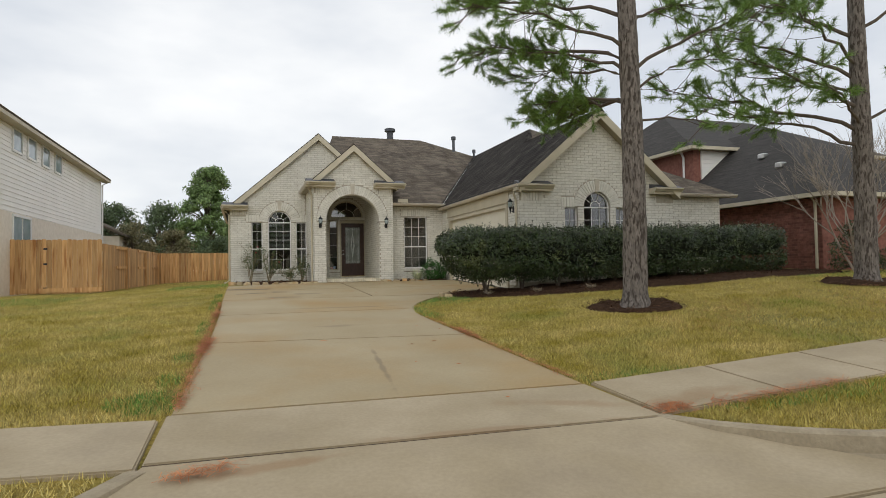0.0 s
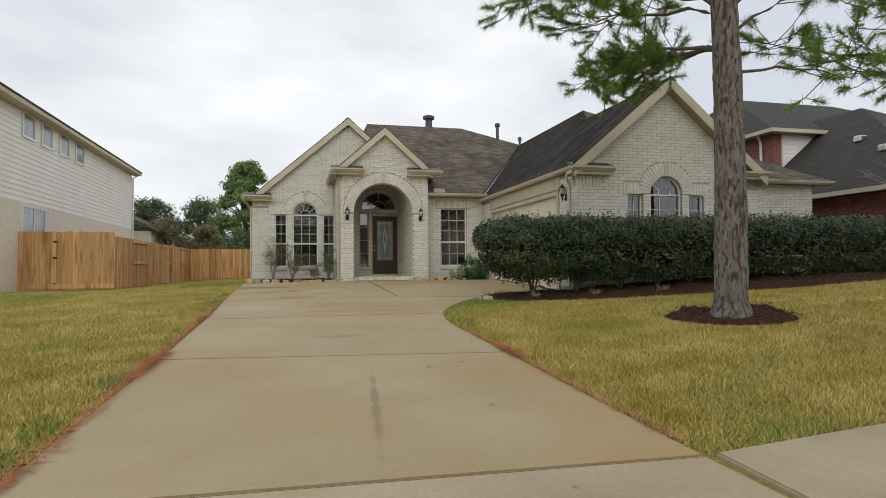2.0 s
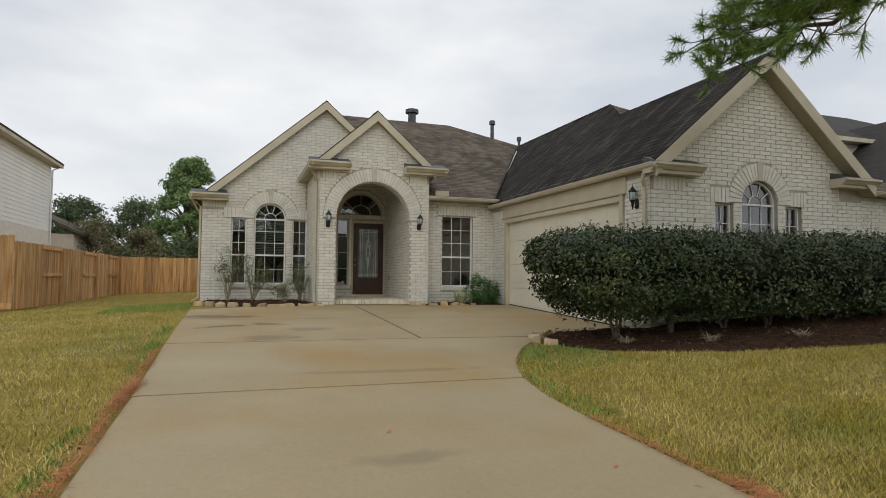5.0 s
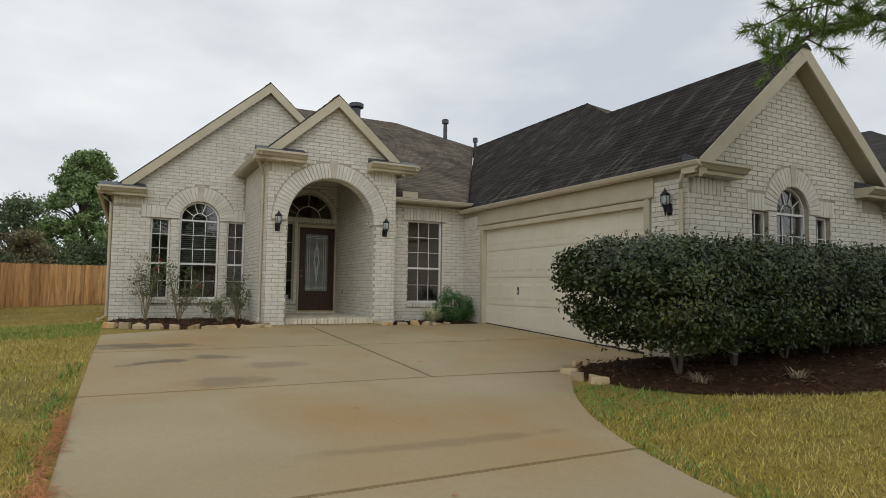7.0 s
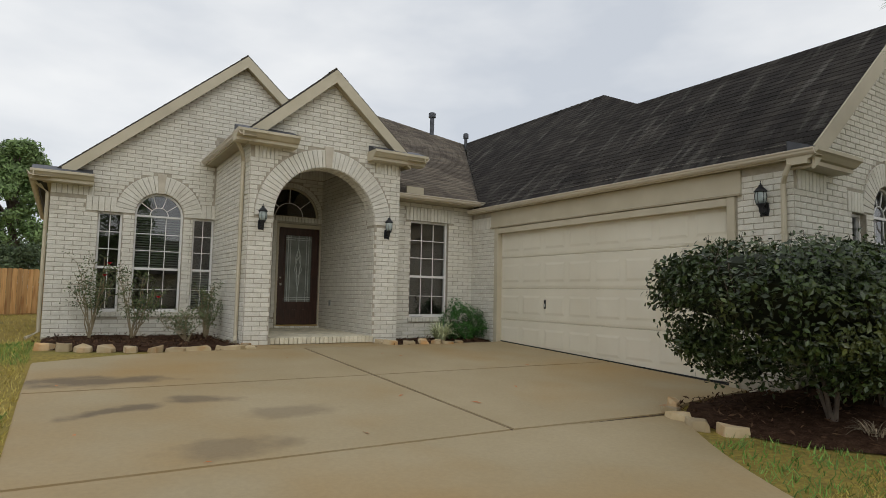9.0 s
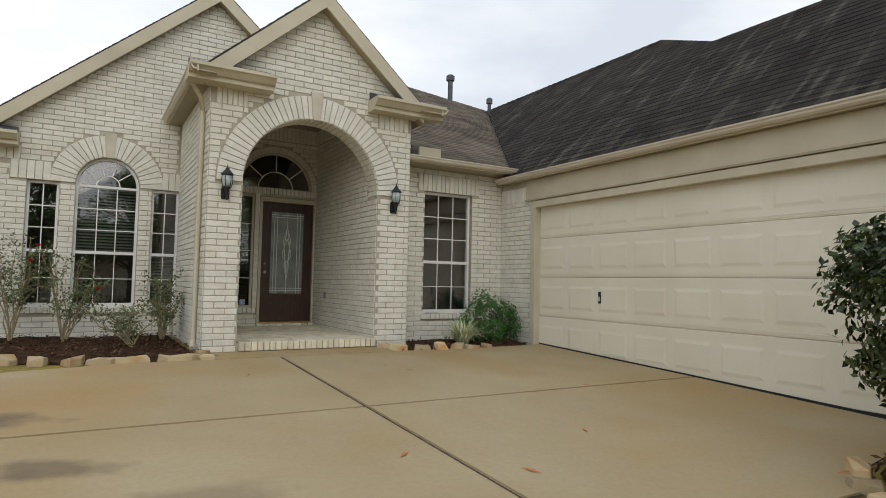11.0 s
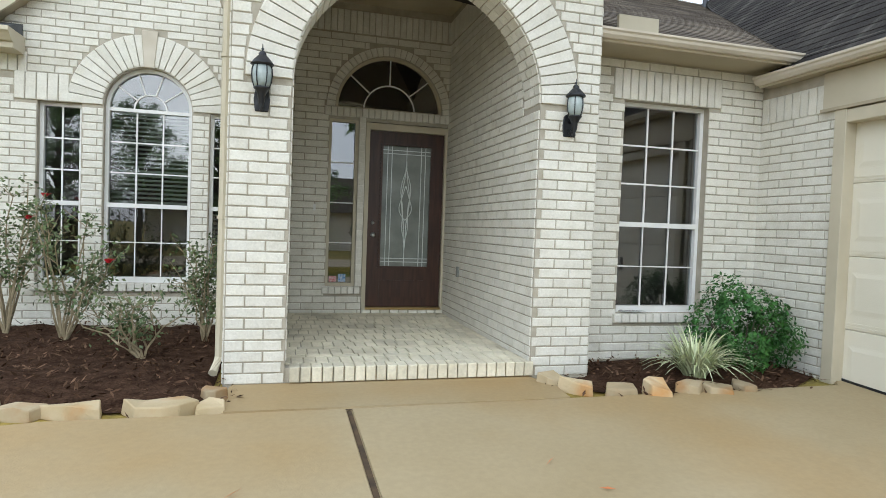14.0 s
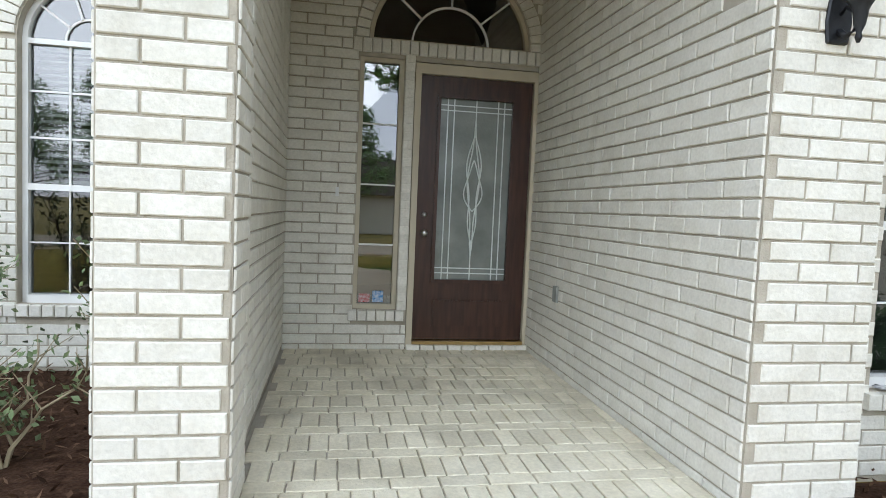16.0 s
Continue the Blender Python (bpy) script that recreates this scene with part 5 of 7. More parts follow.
# small wall boxes
ob = bar(PIR, None, -22.78, -22.71, 0.60, 0.71, 0.011, 0.028, "outlet_cover", surface("grey_plastic", (0.25, 0.26, 0.24), (0.33, 0.34, 0.31), 10, 0.6))
tagged(ob, "grey weatherproof outlet cover on the porch wall", "outlet")
ob = bar(PB, None, 2.985, 3.01, 1.27, 1.34, 0.011, 0.026, "doorbell", M_WHITE)
tagged(ob, "small white doorbell button on brick", "doorbell")

# porch floor of pale brick
M_PAVE = surface("porch_brick", (0.64, 0.585, 0.44), (0.75, 0.70, 0.555), 5, 0.85, 0.4, 60, vary="object", spread=0.1, c3=(0.46, 0.42, 0.32), c3_scale=2, fine=(50, 0.08))
porch = tagged(box_ob("floor_porch", 2.60, 4.56, 20.775, YB + 0.0, -0.05, 0.105, M_MORTAR), "pale brick paved porch floor with a rowlock step", "floor", kind="structure")
PF = Plane((0, 0, 0.105), (1, 0, 0), (0, 1, 0))


def paver(x0, x1, y0, y1, d=0.012):
    ob = new("brick", block_data(x1 - x0 - 0.007, y1 - y0 - 0.007, d, 0.003, M_PAVE))
    ob.matrix_world = Matrix.Translation(((x0 + x1) / 2, (y0 + y1) / 2, 0.105)) @ PF.m
    ob.parent = porch


y, k = 20.86, 0
while y < YB - 0.05:
    deep = 0.2 if k % 2 == 0 else 0.095
    deep = min(deep, YB - 0.01 - y)
    size = 0.089 if k % 2 == 0 else 0.2
    x = 2.64 - (0.05 if k % 4 > 1 else 0.0)
    while x < 4.51:
        if x + size > 2.68:
            paver(max(x, 2.64), min(x + size, 4.515), y, y + deep)
        x += size
    y, k = y + deep, k + 1
x = 2.712
while x < 4.51:
    bm_w = 0.0765
    ob = new("brick", block_data(bm_w - 0.008, 0.108, 0.13, 0.006, M_PAVE))
    ob.matrix_world = Matrix.Translation((x + bm_w / 2, 20.86, 0.062)) @ Plane((0, 0, 0), (1, 0, 0), (0, 0, 1)).m
    ob.parent = porch
    x += bm_w


# ---- planting ----
def quads(name, centres, normals, lengths, widths, material, parent, rng, fold=0.25, kind="stuff"):
    """Many small leaves: each a bent diamond of two triangles pairs."""
    n = len(centres)
    nr = normals / (np.linalg.norm(normals, axis=1, keepdims=True) + 1e-9)
    t = rng.normal(size=(n, 3))
    t -= nr * np.sum(t * nr, axis=1, keepdims=True)
    t /= np.linalg.norm(t, axis=1, keepdims=True) + 1e-9
    s = np.cross(nr, t)
    L, W = lengths[:, None] / 2, widths[:, None] / 2
    v = np.stack([centres - t * L, centres + s * W + nr * W * fold, centres + t * L, centres - s * W + nr * W * fold], axis=1).reshape(-1, 3)
    me = bpy.data.meshes.new(name)
    base = np.arange(n)[:, None] * 4
    f = np.concatenate([base + [0, 1, 2], base + [0, 2, 3]], axis=1).reshape(-1, 3)
    me.from_pydata(v.tolist(), [], f.tolist())
    me.materials.append(material)
    ob = new(name, me)
    ob.parent = parent
    return tagged(ob, kind=kind) if kind else ob


def local(ob):
    """Puts a child, built in world metres, under its parent's own place."""
    if ob.parent:
        ob.matrix_parent_inverse = Matrix.Translation(ob.parent.location).inverted()
    return ob


def bed(name, outline, label, lift=0.05, seed=3, chips=900):
    """A mulch bed: a mounded sheet with loose chips on it."""
    rng = np.random.default_rng(seed)
    bm = bmesh.new()
    f = bm.faces.new([bm.verts.new((x, y, 0)) for x, y in outline])
    bmesh.ops.triangulate(bm, faces=[f])
    for _ in range(4):
        bmesh.ops.subdivide_edges(bm, edges=[e for e in bm.edges if e.calc_length() > 0.25], cuts=1, use_grid_fill=False)
        bmesh.ops.triangulate(bm, faces=bm.faces[:])
    rim = {v for e in bm.edges if e.is_boundary for v in e.verts}
    for v in bm.verts:
        v.co.z = earth(v.co.x, v.co.y) + (0.035 + lift * (0.5 + noise.noise(v.co * 1.5)) + 0.02 * noise.noise(v.co * 9) if v not in rim else 0.012)
    spots = [v.co.copy() for v in bm.verts]
    b = tagged(part(name, bm, M_MULCH, smooth=True), label, "mulch bed", kind="structure")
    c = np.array([spots[i] for i in rng.integers(0, len(spots), chips)])
    c += np.c_[rng.uniform(-0.12, 0.12, (chips, 2)), rng.uniform(0.012, 0.03, chips)]
    nm = rng.normal(size=(chips, 3)) * 0.5 + [0, 0, 1]
    quads("wood_chips", c, nm, rng.uniform(0.025, 0.09, chips), rng.uniform(0.01, 0.026, chips), M_CHIP, b, rng, 0.0)
    return b


bed("mulch_bed", [(-0.42, 23.28), (-0.45, 21.3), (0.1, 20.75), (0.9, 20.42), (1.6, 20.28), (2.28, 20.24), (2.3, 20.74), (2.22, 20.78), (2.22, 23.28)], "dark brown mulch bed with sandstone edging", seed=3, chips=1600)
bed("mulch_bed", [(5.04, 21.22), (5.0, 20.74), (4.56, 20.72), (4.66, 20.42), (5.0, 20.24), (6.0, 20.2), (6.55, 20.24), (7.0, 20.5), (7.0, 21.22)], "small mulch bed under the tall window", 0.03, 4, 700)
bed("mulch_bed", [(6.98, 15.2), (6.0, 15.12), (5.45, 14.98), (5.0, 14.7), (4.78, 14.2), (4.86, 13.5), (5.3, 12.8), (6.3, 12.2), (8, 11.75), (10, 11.5), (13, 11.55), (15.6, 12.2), (15.9, 13.6), (14.8, 14.6), (12.1, 14.55), (6.98, 14.62)], "dark brown mulch bed under the hedge", 0.06, 5, 2600)
ring = [(6.74 + 0.85 * math.cos(a) * (1 + 0.08 * math.sin(3 * a)), 9.3 + 0.8 * math.sin(a)) for a in np.linspace(0, math.tau, 20, endpoint=False)]
bed("mulch_ring", ring, "brown mulch ring round the pine trunk", 0.07, 6, 500)
ring = [(12.5 + 0.85 * math.cos(a), 9.3 + 0.85 * math.sin(a)) for a in np.linspace(0, math.tau, 18, endpoint=False)]
bed("mulch_ring", ring, "brown mulch ring round the second pine", 0.07, 7, 300)


def edging_stone(x, y, length, turn, seed, label="irregular sandstone edging block beside the bed", h=0.085, w=0.22):
    """A broken sandstone block."""
    rnd = random.Random(seed)
    bm = bmesh.new()
    n = rnd.choice((5, 6, 7))
    turn += rnd.uniform(-14, 14)
    length *= rnd.uniform(0.85, 1.12)
    w *= rnd.uniform(0.85, 1.3)
    h *= rnd.uniform(0.6, 1.05)
    low, top = [], []
    for k in range(n):
        a = k * math.tau / n + rnd.uniform(-0.25, 0.25)
        r = rnd.uniform(0.68, 1.25)
        px, py = math.cos(a) * length / 2 * r, math.sin(a) * w / 2 * r
        low.append(bm.verts.new((px, py, -0.03)))
        top.append(bm.verts.new((px * 0.93, py * 0.88, h * rnd.uniform(0.35, 1.2))))
    for k in range(n):
        bm.faces.new((low[k], low[(k + 1) % n], top[(k + 1) % n], top[k]))
    bm.faces.new(top), bm.faces.new(low[::-1])
    bmesh.ops.bevel(bm, geom=bm.edges[:], offset=0.006, segments=1, affect="EDGES")
    ob = part("edging_stone", bm, M_STONE)
    ob.matrix_world = pose(x, y, max(earth(x, y), grade(y) - 0.02) + 0.02, 0, 0, turn)
    return tagged(ob, label, "stone", "sandstone edging of the beds")


for i, (x, y, L, a) in enumerate(((-0.35, 21.15, 0.3, 120), (-0.12, 20.92, 0.28, 140), (0.12, 20.72, 0.3, 150), (0.4, 20.6, 0.3, 158), (0.68, 20.47, 0.28, 162), (0.97, 20.36, 0.28, 168), (1.24, 20.28, 0.28, 175), (1.55, 20.24, 0.36, 178), (1.97, 20.22, 0.46, 178),
                                  (2.26, 20.24, 0.22, 30), (2.24, 20.45, 0.24, 65), (4.62, 20.56, 0.26, 120), (4.74, 20.36, 0.26, 130), (4.98, 20.22, 0.3, 5), (5.27, 20.2, 0.24, 170), (5.52, 20.2, 0.24, 5), (5.78, 20.19, 0.26, 0), (6.02, 20.2, 0.18, 20),
                                  (4.82, 14.62, 0.3, 60), (4.72, 14.34, 0.3, 85), (4.76, 14.05, 0.3, 105), (5.0, 14.86, 0.26, 35), (5.28, 15.02, 0.3, 22))):
    edging_stone(x, y, L, a, 50 + i)

# hedge along the garage front
HX0, HX1, HY, HZ, HA, HB = 4.5, 14.7, 13.72, 0.78, 0.84, 0.64


def hedge_points(n, rng, shrink=1.0):
    x = np.where(rng.uniform(size=n) < 0.36, rng.uniform(HX0, 6.9, n), rng.uniform(6.9, HX1, n))
    a = rng.uniform(0, math.tau, n)
    ca, sa = np.cos(a), np.sin(a)
    p = 0.62
    cy, cz = np.sign(ca) * np.abs(ca) ** p, np.sign(sa) * np.abs(sa) ** p
    end = np.minimum(x - HX0, HX1 - x)
    k = np.sqrt(np.clip(1 - (1 - np.clip(end / 0.6, 0, 1)) ** 2, 0.0, 1)) * shrink
    lobe = 0.10 * (np.abs(np.sin(x * 2.15 + 0.4)) ** 0.5 - 0.75)
    thick = 0.26 * np.clip((7.0 - x) / 0.8, 0, 1)
    y = HY + thick + cy * (HA + thick * 0.8) * k * (1 + lobe)
    z = HZ + 0.012 * (x - 9) + cz * HB * np.where(cz < 0, 1.0 - 1.2 * lobe, 1.0) * (0.25 + 0.75 * k)
    x = x + np.where(x < 6.2, np.clip(0.9 - z, 0, 1) * 0.6 * (6.2 - x) / 1.5, 0)
    nm = np.stack([np.where(x < 5.4, -0.8 * (5.4 - x), 0), cy, cz], axis=1)
    nm /= np.linalg.norm(nm, axis=1, keepdims=True) + 1e-6
    c = np.stack([x, y, z], axis=1)
    swell = np.array([0.09 * noise.noise(Vector(q) * 1.7) + 0.09 * noise.noise(Vector(q) * 4.2) for q in c])
    return c + nm * (swell * np.where(cz > 0.85, 0.5, 1.0))[:, None], nm


hedge = thing("hedge", "clipped dark green broadleaf hedge along the garage front", "hedge", at=(9.7, HY, 0.0))
rng = np.random.default_rng(11)
c, nm = hedge_points(74000, rng)
c += nm * rng.uniform(-0.2, 0.05, (len(c), 1)) + rng.normal(size=c.shape) * 0.022
gaps = np.array([noise.noise(Vector(q) * 2.9 + Vector((7, 3, 1))) for q in c])
keep = (gaps > -0.34) | (rng.uniform(size=len(c)) < 0.2)
keep &= ~((c[:, 2] < 0.36) & (rng.uniform(size=len(c)) < 0.45))
c, nm = c[keep], nm[keep]
local(quads("leaves", c, nm * 0.9 + rng.normal(size=c.shape) * 0.6 + [0, 0, 0.25], rng.uniform(0.045, 0.08, len(c)), rng.uniform(0.026, 0.044, len(c)), M_HEDGE, hedge, rng))
# loose shoots standing above the clipped top
top = np.flatnonzero(nm[:, 2] > 0.8)
bm = bmesh.new()
shoots = []
for i in rng.choice(top, 420, replace=False):
    o = Vector(c[i])
    e = o + Vector((rng.normal() * 0.05, rng.normal() * 0.05, rng.uniform(0.05, 0.17)))
    tube(bm, [o - Vector((0, 0, 0.08)), e], 0.004, 0.002, 3)
    shoots += [tuple(o.lerp(e, f)) for f in (0.4, 0.6, 0.8, 0.95, 1.0)]
tagged(local(part("shoots", bm, M_TWIG, hedge)), kind="stuff")
sh = np.array(shoots) + rng.normal(size=(len(shoots), 3)) * 0.014
local(quads("shoot_leaves", sh, rng.normal(size=sh.shape) + [0, 0, 0.5], rng.uniform(0.03, 0.055, len(sh)), rng.uniform(0.016, 0.028, len(sh)), M_HEDGE, hedge, rng))
# solid dark core, added so gaps between leaves read as deep shade
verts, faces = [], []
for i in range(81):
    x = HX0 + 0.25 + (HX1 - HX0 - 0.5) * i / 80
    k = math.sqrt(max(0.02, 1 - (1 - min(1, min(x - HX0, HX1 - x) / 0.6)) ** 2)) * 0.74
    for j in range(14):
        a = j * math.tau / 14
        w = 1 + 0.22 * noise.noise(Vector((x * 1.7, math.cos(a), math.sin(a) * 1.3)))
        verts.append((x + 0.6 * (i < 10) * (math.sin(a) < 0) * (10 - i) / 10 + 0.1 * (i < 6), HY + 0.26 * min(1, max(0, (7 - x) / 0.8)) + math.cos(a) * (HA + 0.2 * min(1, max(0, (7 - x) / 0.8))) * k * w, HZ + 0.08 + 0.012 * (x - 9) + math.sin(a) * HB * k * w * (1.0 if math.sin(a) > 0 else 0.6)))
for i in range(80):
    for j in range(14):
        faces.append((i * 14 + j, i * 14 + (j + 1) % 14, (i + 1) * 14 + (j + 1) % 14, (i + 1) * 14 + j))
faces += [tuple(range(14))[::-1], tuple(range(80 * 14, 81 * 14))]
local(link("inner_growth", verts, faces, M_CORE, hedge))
rnd = random.Random(12)
x = 5.6
while x < 14.2:
    bm = bmesh.new()
    for _ in range(4):
        a, r = rnd.uniform(0, math.tau), rnd.uniform(0.15, 0.45)
        tube(bm, [(x, HY - 0.1, earth(x, HY) - 0.02), (x + 0.4 * r * math.cos(a), HY - 0.1 + 0.4 * r * math.sin(a), 0.22), (x + r * math.cos(a), HY - 0.1 + r * math.sin(a), 0.55)], 0.022, 0.012, 6)
    local(part("stem", bm, M_TWIG, hedge))
    x += rnd.uniform(0.75, 1.05)


# ---- pines ----
def needle_brush(tips, dirs, rng, material, parent, each=95, size=0.15, thick=0.0048):
    """Brushes of long needles round the ends of twigs."""
    n = len(tips) * each
    tip, d = np.repeat(np.array(tips), each, 0), np.repeat(np.array(dirs), each, 0)
    root = tip - d * rng.uniform(0, 0.24, (n, 1))
    way = d * rng.uniform(0.25, 1.1, (n, 1)) + rng.normal(size=(n, 3)) * 0.55
    way /= np.linalg.norm(way, axis=1, keepdims=True)
    way[:, 2] -= 0.10
    s = np.cross(way, rng.normal(size=(n, 3)))
    s /= np.linalg.norm(s, axis=1, keepdims=True)
    L = rng.uniform(0.7, 1.15, (n, 1)) * size
    v = np.stack([root - s * thick, root + s * thick, root + way * L], axis=1).reshape(-1, 3)
    me = bpy.data.meshes.new("needles")
    me.from_pydata(v.tolist(), [], np.arange(3 * n).reshape(-1, 3).tolist())
    me.materials.append(material)
    ob = new("needles", me)
    ob.parent = parent
    tagged(ob, "bright green long pine needles", kind="stuff")
    return local(ob)


def pine(x, y, radius, top, limbs, seed, label):
    """A pine: flared plated trunk, limbs with twigs, and needle brushes."""
    rnd, rng = random.Random(seed), np.random.default_rng(seed)
    z0 = earth(x, y) - 0.05
    t = thing("pine_tree", label, "tree", "pines on the front lawn", at=(x, y, z0))
    sides, rings = 40, 150
    verts, faces = [], []
    for i in range(rings + 1):
        h = i / rings
        z = z0 + (top - z0) * h
        r = radius * (1 - 0.55 * h) * (1 + 0.5 * max(0, 1 - (z - z0) / 0.35) ** 2)
        for k in range(sides):
            a = k * math.tau / sides
            q = Vector((math.cos(a) * 2.2, math.sin(a) * 2.2, z * 1.8))
            plate = abs(noise.noise(q * 2.2)) * 0.6 + abs(noise.noise(q * 4.5 + Vector((5, 0, 0)))) * 0.4
            rr = r * (0.94 + 0.14 * min(0.7, plate * 1.6))
            verts.append((x + rr * math.cos(a) + 0.03 * math.sin(z * 0.8), y + rr * math.sin(a), z))
    for i in range(rings):
        for k in range(sides):
            faces.append((i * sides + k, i * sides + (k + 1) % sides, (i + 1) * sides + (k + 1) % sides, (i + 1) * sides + k))
    faces.append(tuple(range(rings * sides, (rings + 1) * sides)))
    local(link("trunk", verts, faces, M_BARK, t, "grey-brown plated bark", True))
    tips, dirs = [], []
    for z, az, length, rise, dense in limbs:
        az = radians(az)
        d = Vector((math.cos(az), math.sin(az), 0))
        pts = [Vector((x, y, z)) + d * 0.08]
        n = 9
        for i in range(1, n + 1):
            f = i / n
            wob = Vector((rnd.uniform(-1, 1), rnd.uniform(-1, 1), rnd.uniform(-1, 1))) * 0.05 * length / 2.5
            pts.append(Vector((x, y, z)) + d * length * f + Vector((0, 0, rise * f + 0.12 * math.sin(f * 3.1))) + wob)
        bm = bmesh.new()
        tube(bm, pts, 0.014 + 0.008 * length, 0.006, 7)
        for _ in range(int(length * 10.5 * dense)):
            f = rnd.uniform(0.3, 1.0)
            i = min(n - 1, int(f * n))
            p = pts[i].lerp(pts[i + 1], f * n - i)
            w = (d * rnd.uniform(0.1, 0.9) + Vector((rnd.uniform(-1, 1), rnd.uniform(-1, 1), rnd.uniform(-0.45, 0.75)))).normalized()
            L = rnd.uniform(0.25, 0.8)
            q = p + w * L * 0.55 + Vector((0, 0, -0.03))
            e = p + w * L + Vector((0, 0, 0.05))
            tube(bm, [p, q, e], 0.009, 0.004, 4)
            if rnd.random() < 0.88:
                tips.append(e), dirs.append((e - q).normalized())
            if rnd.random() < 0.6:
                w2 = (w + Vector((rnd.uniform(-1, 1), rnd.uniform(-1, 1), rnd.uniform(-0.3, 0.7)))).normalized()
                e2 = q + w2 * L * 0.5
                tube(bm, [q, e2], 0.006, 0.004, 4)
                tips.append(e2), dirs.append(w2)
        tips.append(pts[-1]), dirs.append(d)
        local(part("limb", bm, M_TWIG, t))
    needle_brush([tuple(p) for p in tips], [tuple(p) for p in dirs], rng, M_NEEDLE, t)
    return t


pine(6.74, 9.3, 0.225, 11.0, [(3.45, 84, 4.3, 0.45, 1.5), (3.4, 96, 3.4, 0.5, 1.5), (3.4, 108, 2.5, 0.5, 1.5), (3.9, 132, 2.3, 0.35, 1.5), (4.0, 150, 2.6, 0.6, 1.5), (4.2, 134, 3.5, 0.7, 1.4), (4.4, 170, 3.0, 0.7, 1.2), (3.05, -25, 1.5, -0.15, 0.5), (4.0, -18, 2.9, 1.2, 0.9),
                             (3.6, -40, 1.6, 0.5, 0.6), (4.9, 20, 2.4, 0.9, 1.0), (5.0, 145, 3.4, 0.8, 1.3), (5.4, -10, 3.2, 1.2, 1.0), (5.6, 180, 3.2, 0.9, 1.2), (6.6, 100, 2.6, 1.0, 1.0), (7.4, -60, 2.4, 1.0, 1.0), (8.4, 170, 2.2, 1.0, 1.0), (9.4, 30, 1.8, 1.0, 1.2), (10.4, -120, 1.5, 0.8, 1.4)], 5,
     "tall pine with plated bark in a mulch ring")
pine(12.5, 9.3, 0.22, 11.0, [(2.9, 168, 3.6, 0.7, 0.8), (3.2, 158, 4.2, 1.0, 1.0), (3.7, 175, 3.8, 1.0, 1.1), (4.3, 160, 3.6, 1.2, 1.1), (3.3, 200, 2.6, 0.7, 0.9), (4.0, 120, 2.4, 0.9, 0.8), (3.4, -20, 2.6, 0.9, 0.9), (4.6, 190, 3.2, 1.0, 1.1),
                            (5.2, 165, 3.6, 1.0, 1.1), (5.4, -30, 3.0, 1.2, 1.0), (6.2, 90, 2.6, 1.0, 1.0), (7.0, 220, 2.6, 1.0, 1.0), (8.2, 10, 2.2, 1.0, 1.0), (9.6, 150, 1.8, 1.0, 1.2)], 8,
     "second tall pine farther along the lawn")


# ---- bushes by the house ----
def rose(x, y, height, spread, seed, blooms, label, leafy=10):
    """A lanky rose bush: green-brown canes, sparse leaves, a few red blooms."""
    rnd, rng = random.Random(seed), np.random.default_rng(seed)
    z0 = earth(x, y)
    t = thing("rose_bush", label, "bush", "rose bushes in the bed", at=(x, y, z0))
    spots, ends = [], []
    for _ in range(10):
        a, r = rnd.uniform(0, math.tau), rnd.uniform(0.2, 1.0) * spread
        h = height * rnd.uniform(0.6, 1.0)
        pts = [Vector((x, y, z0 + 0.01))]
        for i in range(1, 6):
            f = i / 5
            pts.append(Vector((x + math.cos(a) * r * f + rnd.uniform(-0.04, 0.04), y + math.sin(a) * r * f * 0.6 + rnd.uniform(-0.04, 0.04), z0 + h * f ** 0.85)))
        bm = bmesh.new()
        tube(bm, pts, 0.011, 0.004, 5)
        for _ in range(9):
            p = pts[rnd.randint(2, 5)]
            e = p + Vector((rnd.uniform(-0.2, 0.2), rnd.uniform(-0.15, 0.15), rnd.uniform(0.0, 0.2)))
            tube(bm, [p, e], 0.004, 0.002, 4)
            spots += [p.lerp(e, rnd.uniform(0.3, 1.1)) for _ in range(leafy)]
        ends.append(pts[-1])
        spots += [pts[i].lerp(pts[i - 1], rnd.random()) for i in (3, 4, 5) for _ in range(4)]
        local(part("cane", bm, M_CANE, t))
    c = np.array([tuple(p) for p in spots]) + rng.normal(size=(len(spots), 3)) * 0.035
    local(quads("leaves", c, rng.normal(size=c.shape) + [0, 0, 0.6], rng.uniform(0.03, 0.06, len(c)), rng.uniform(0.018, 0.03, len(c)), M_ROSE, t, rng))
    for i in range(blooms):
        e = ends[i]
        bm = bmesh.new()
        for k in range(9):
            a = k * 2.4
            r = 0.008 + 0.003 * k
            vs = [bm.verts.new(e + Vector((math.cos(a + q) * r * s, math.sin(a + q) * r * s, h))) for q, s, h in ((-0.7, 0.5, 0), (0.7, 0.5, 0), (0.8, 1.3, 0.03), (0, 1.6, 0.036), (-0.8, 1.3, 0.03))]
            bm.faces.new(vs)
        local(part("bloom", bm, M_PETAL, t, "red rose bloom"))


rose(0.25, 22.75, 1.45, 0.42, 1, 2, "lanky rose bush with a red bloom below the window")
rose(0.85, 22.3, 1.2, 0.42, 2, 1, "lanky rose bush with sparse leaves in the mulch bed")
rose(1.62, 21.6, 0.62, 0.6, 3, 0, "cut-back rose bush with bare canes in the mulch bed", 5)
rose(2.0, 22.2, 0.95, 0.25, 4, 0, "thin rose bush beside the entry wall")

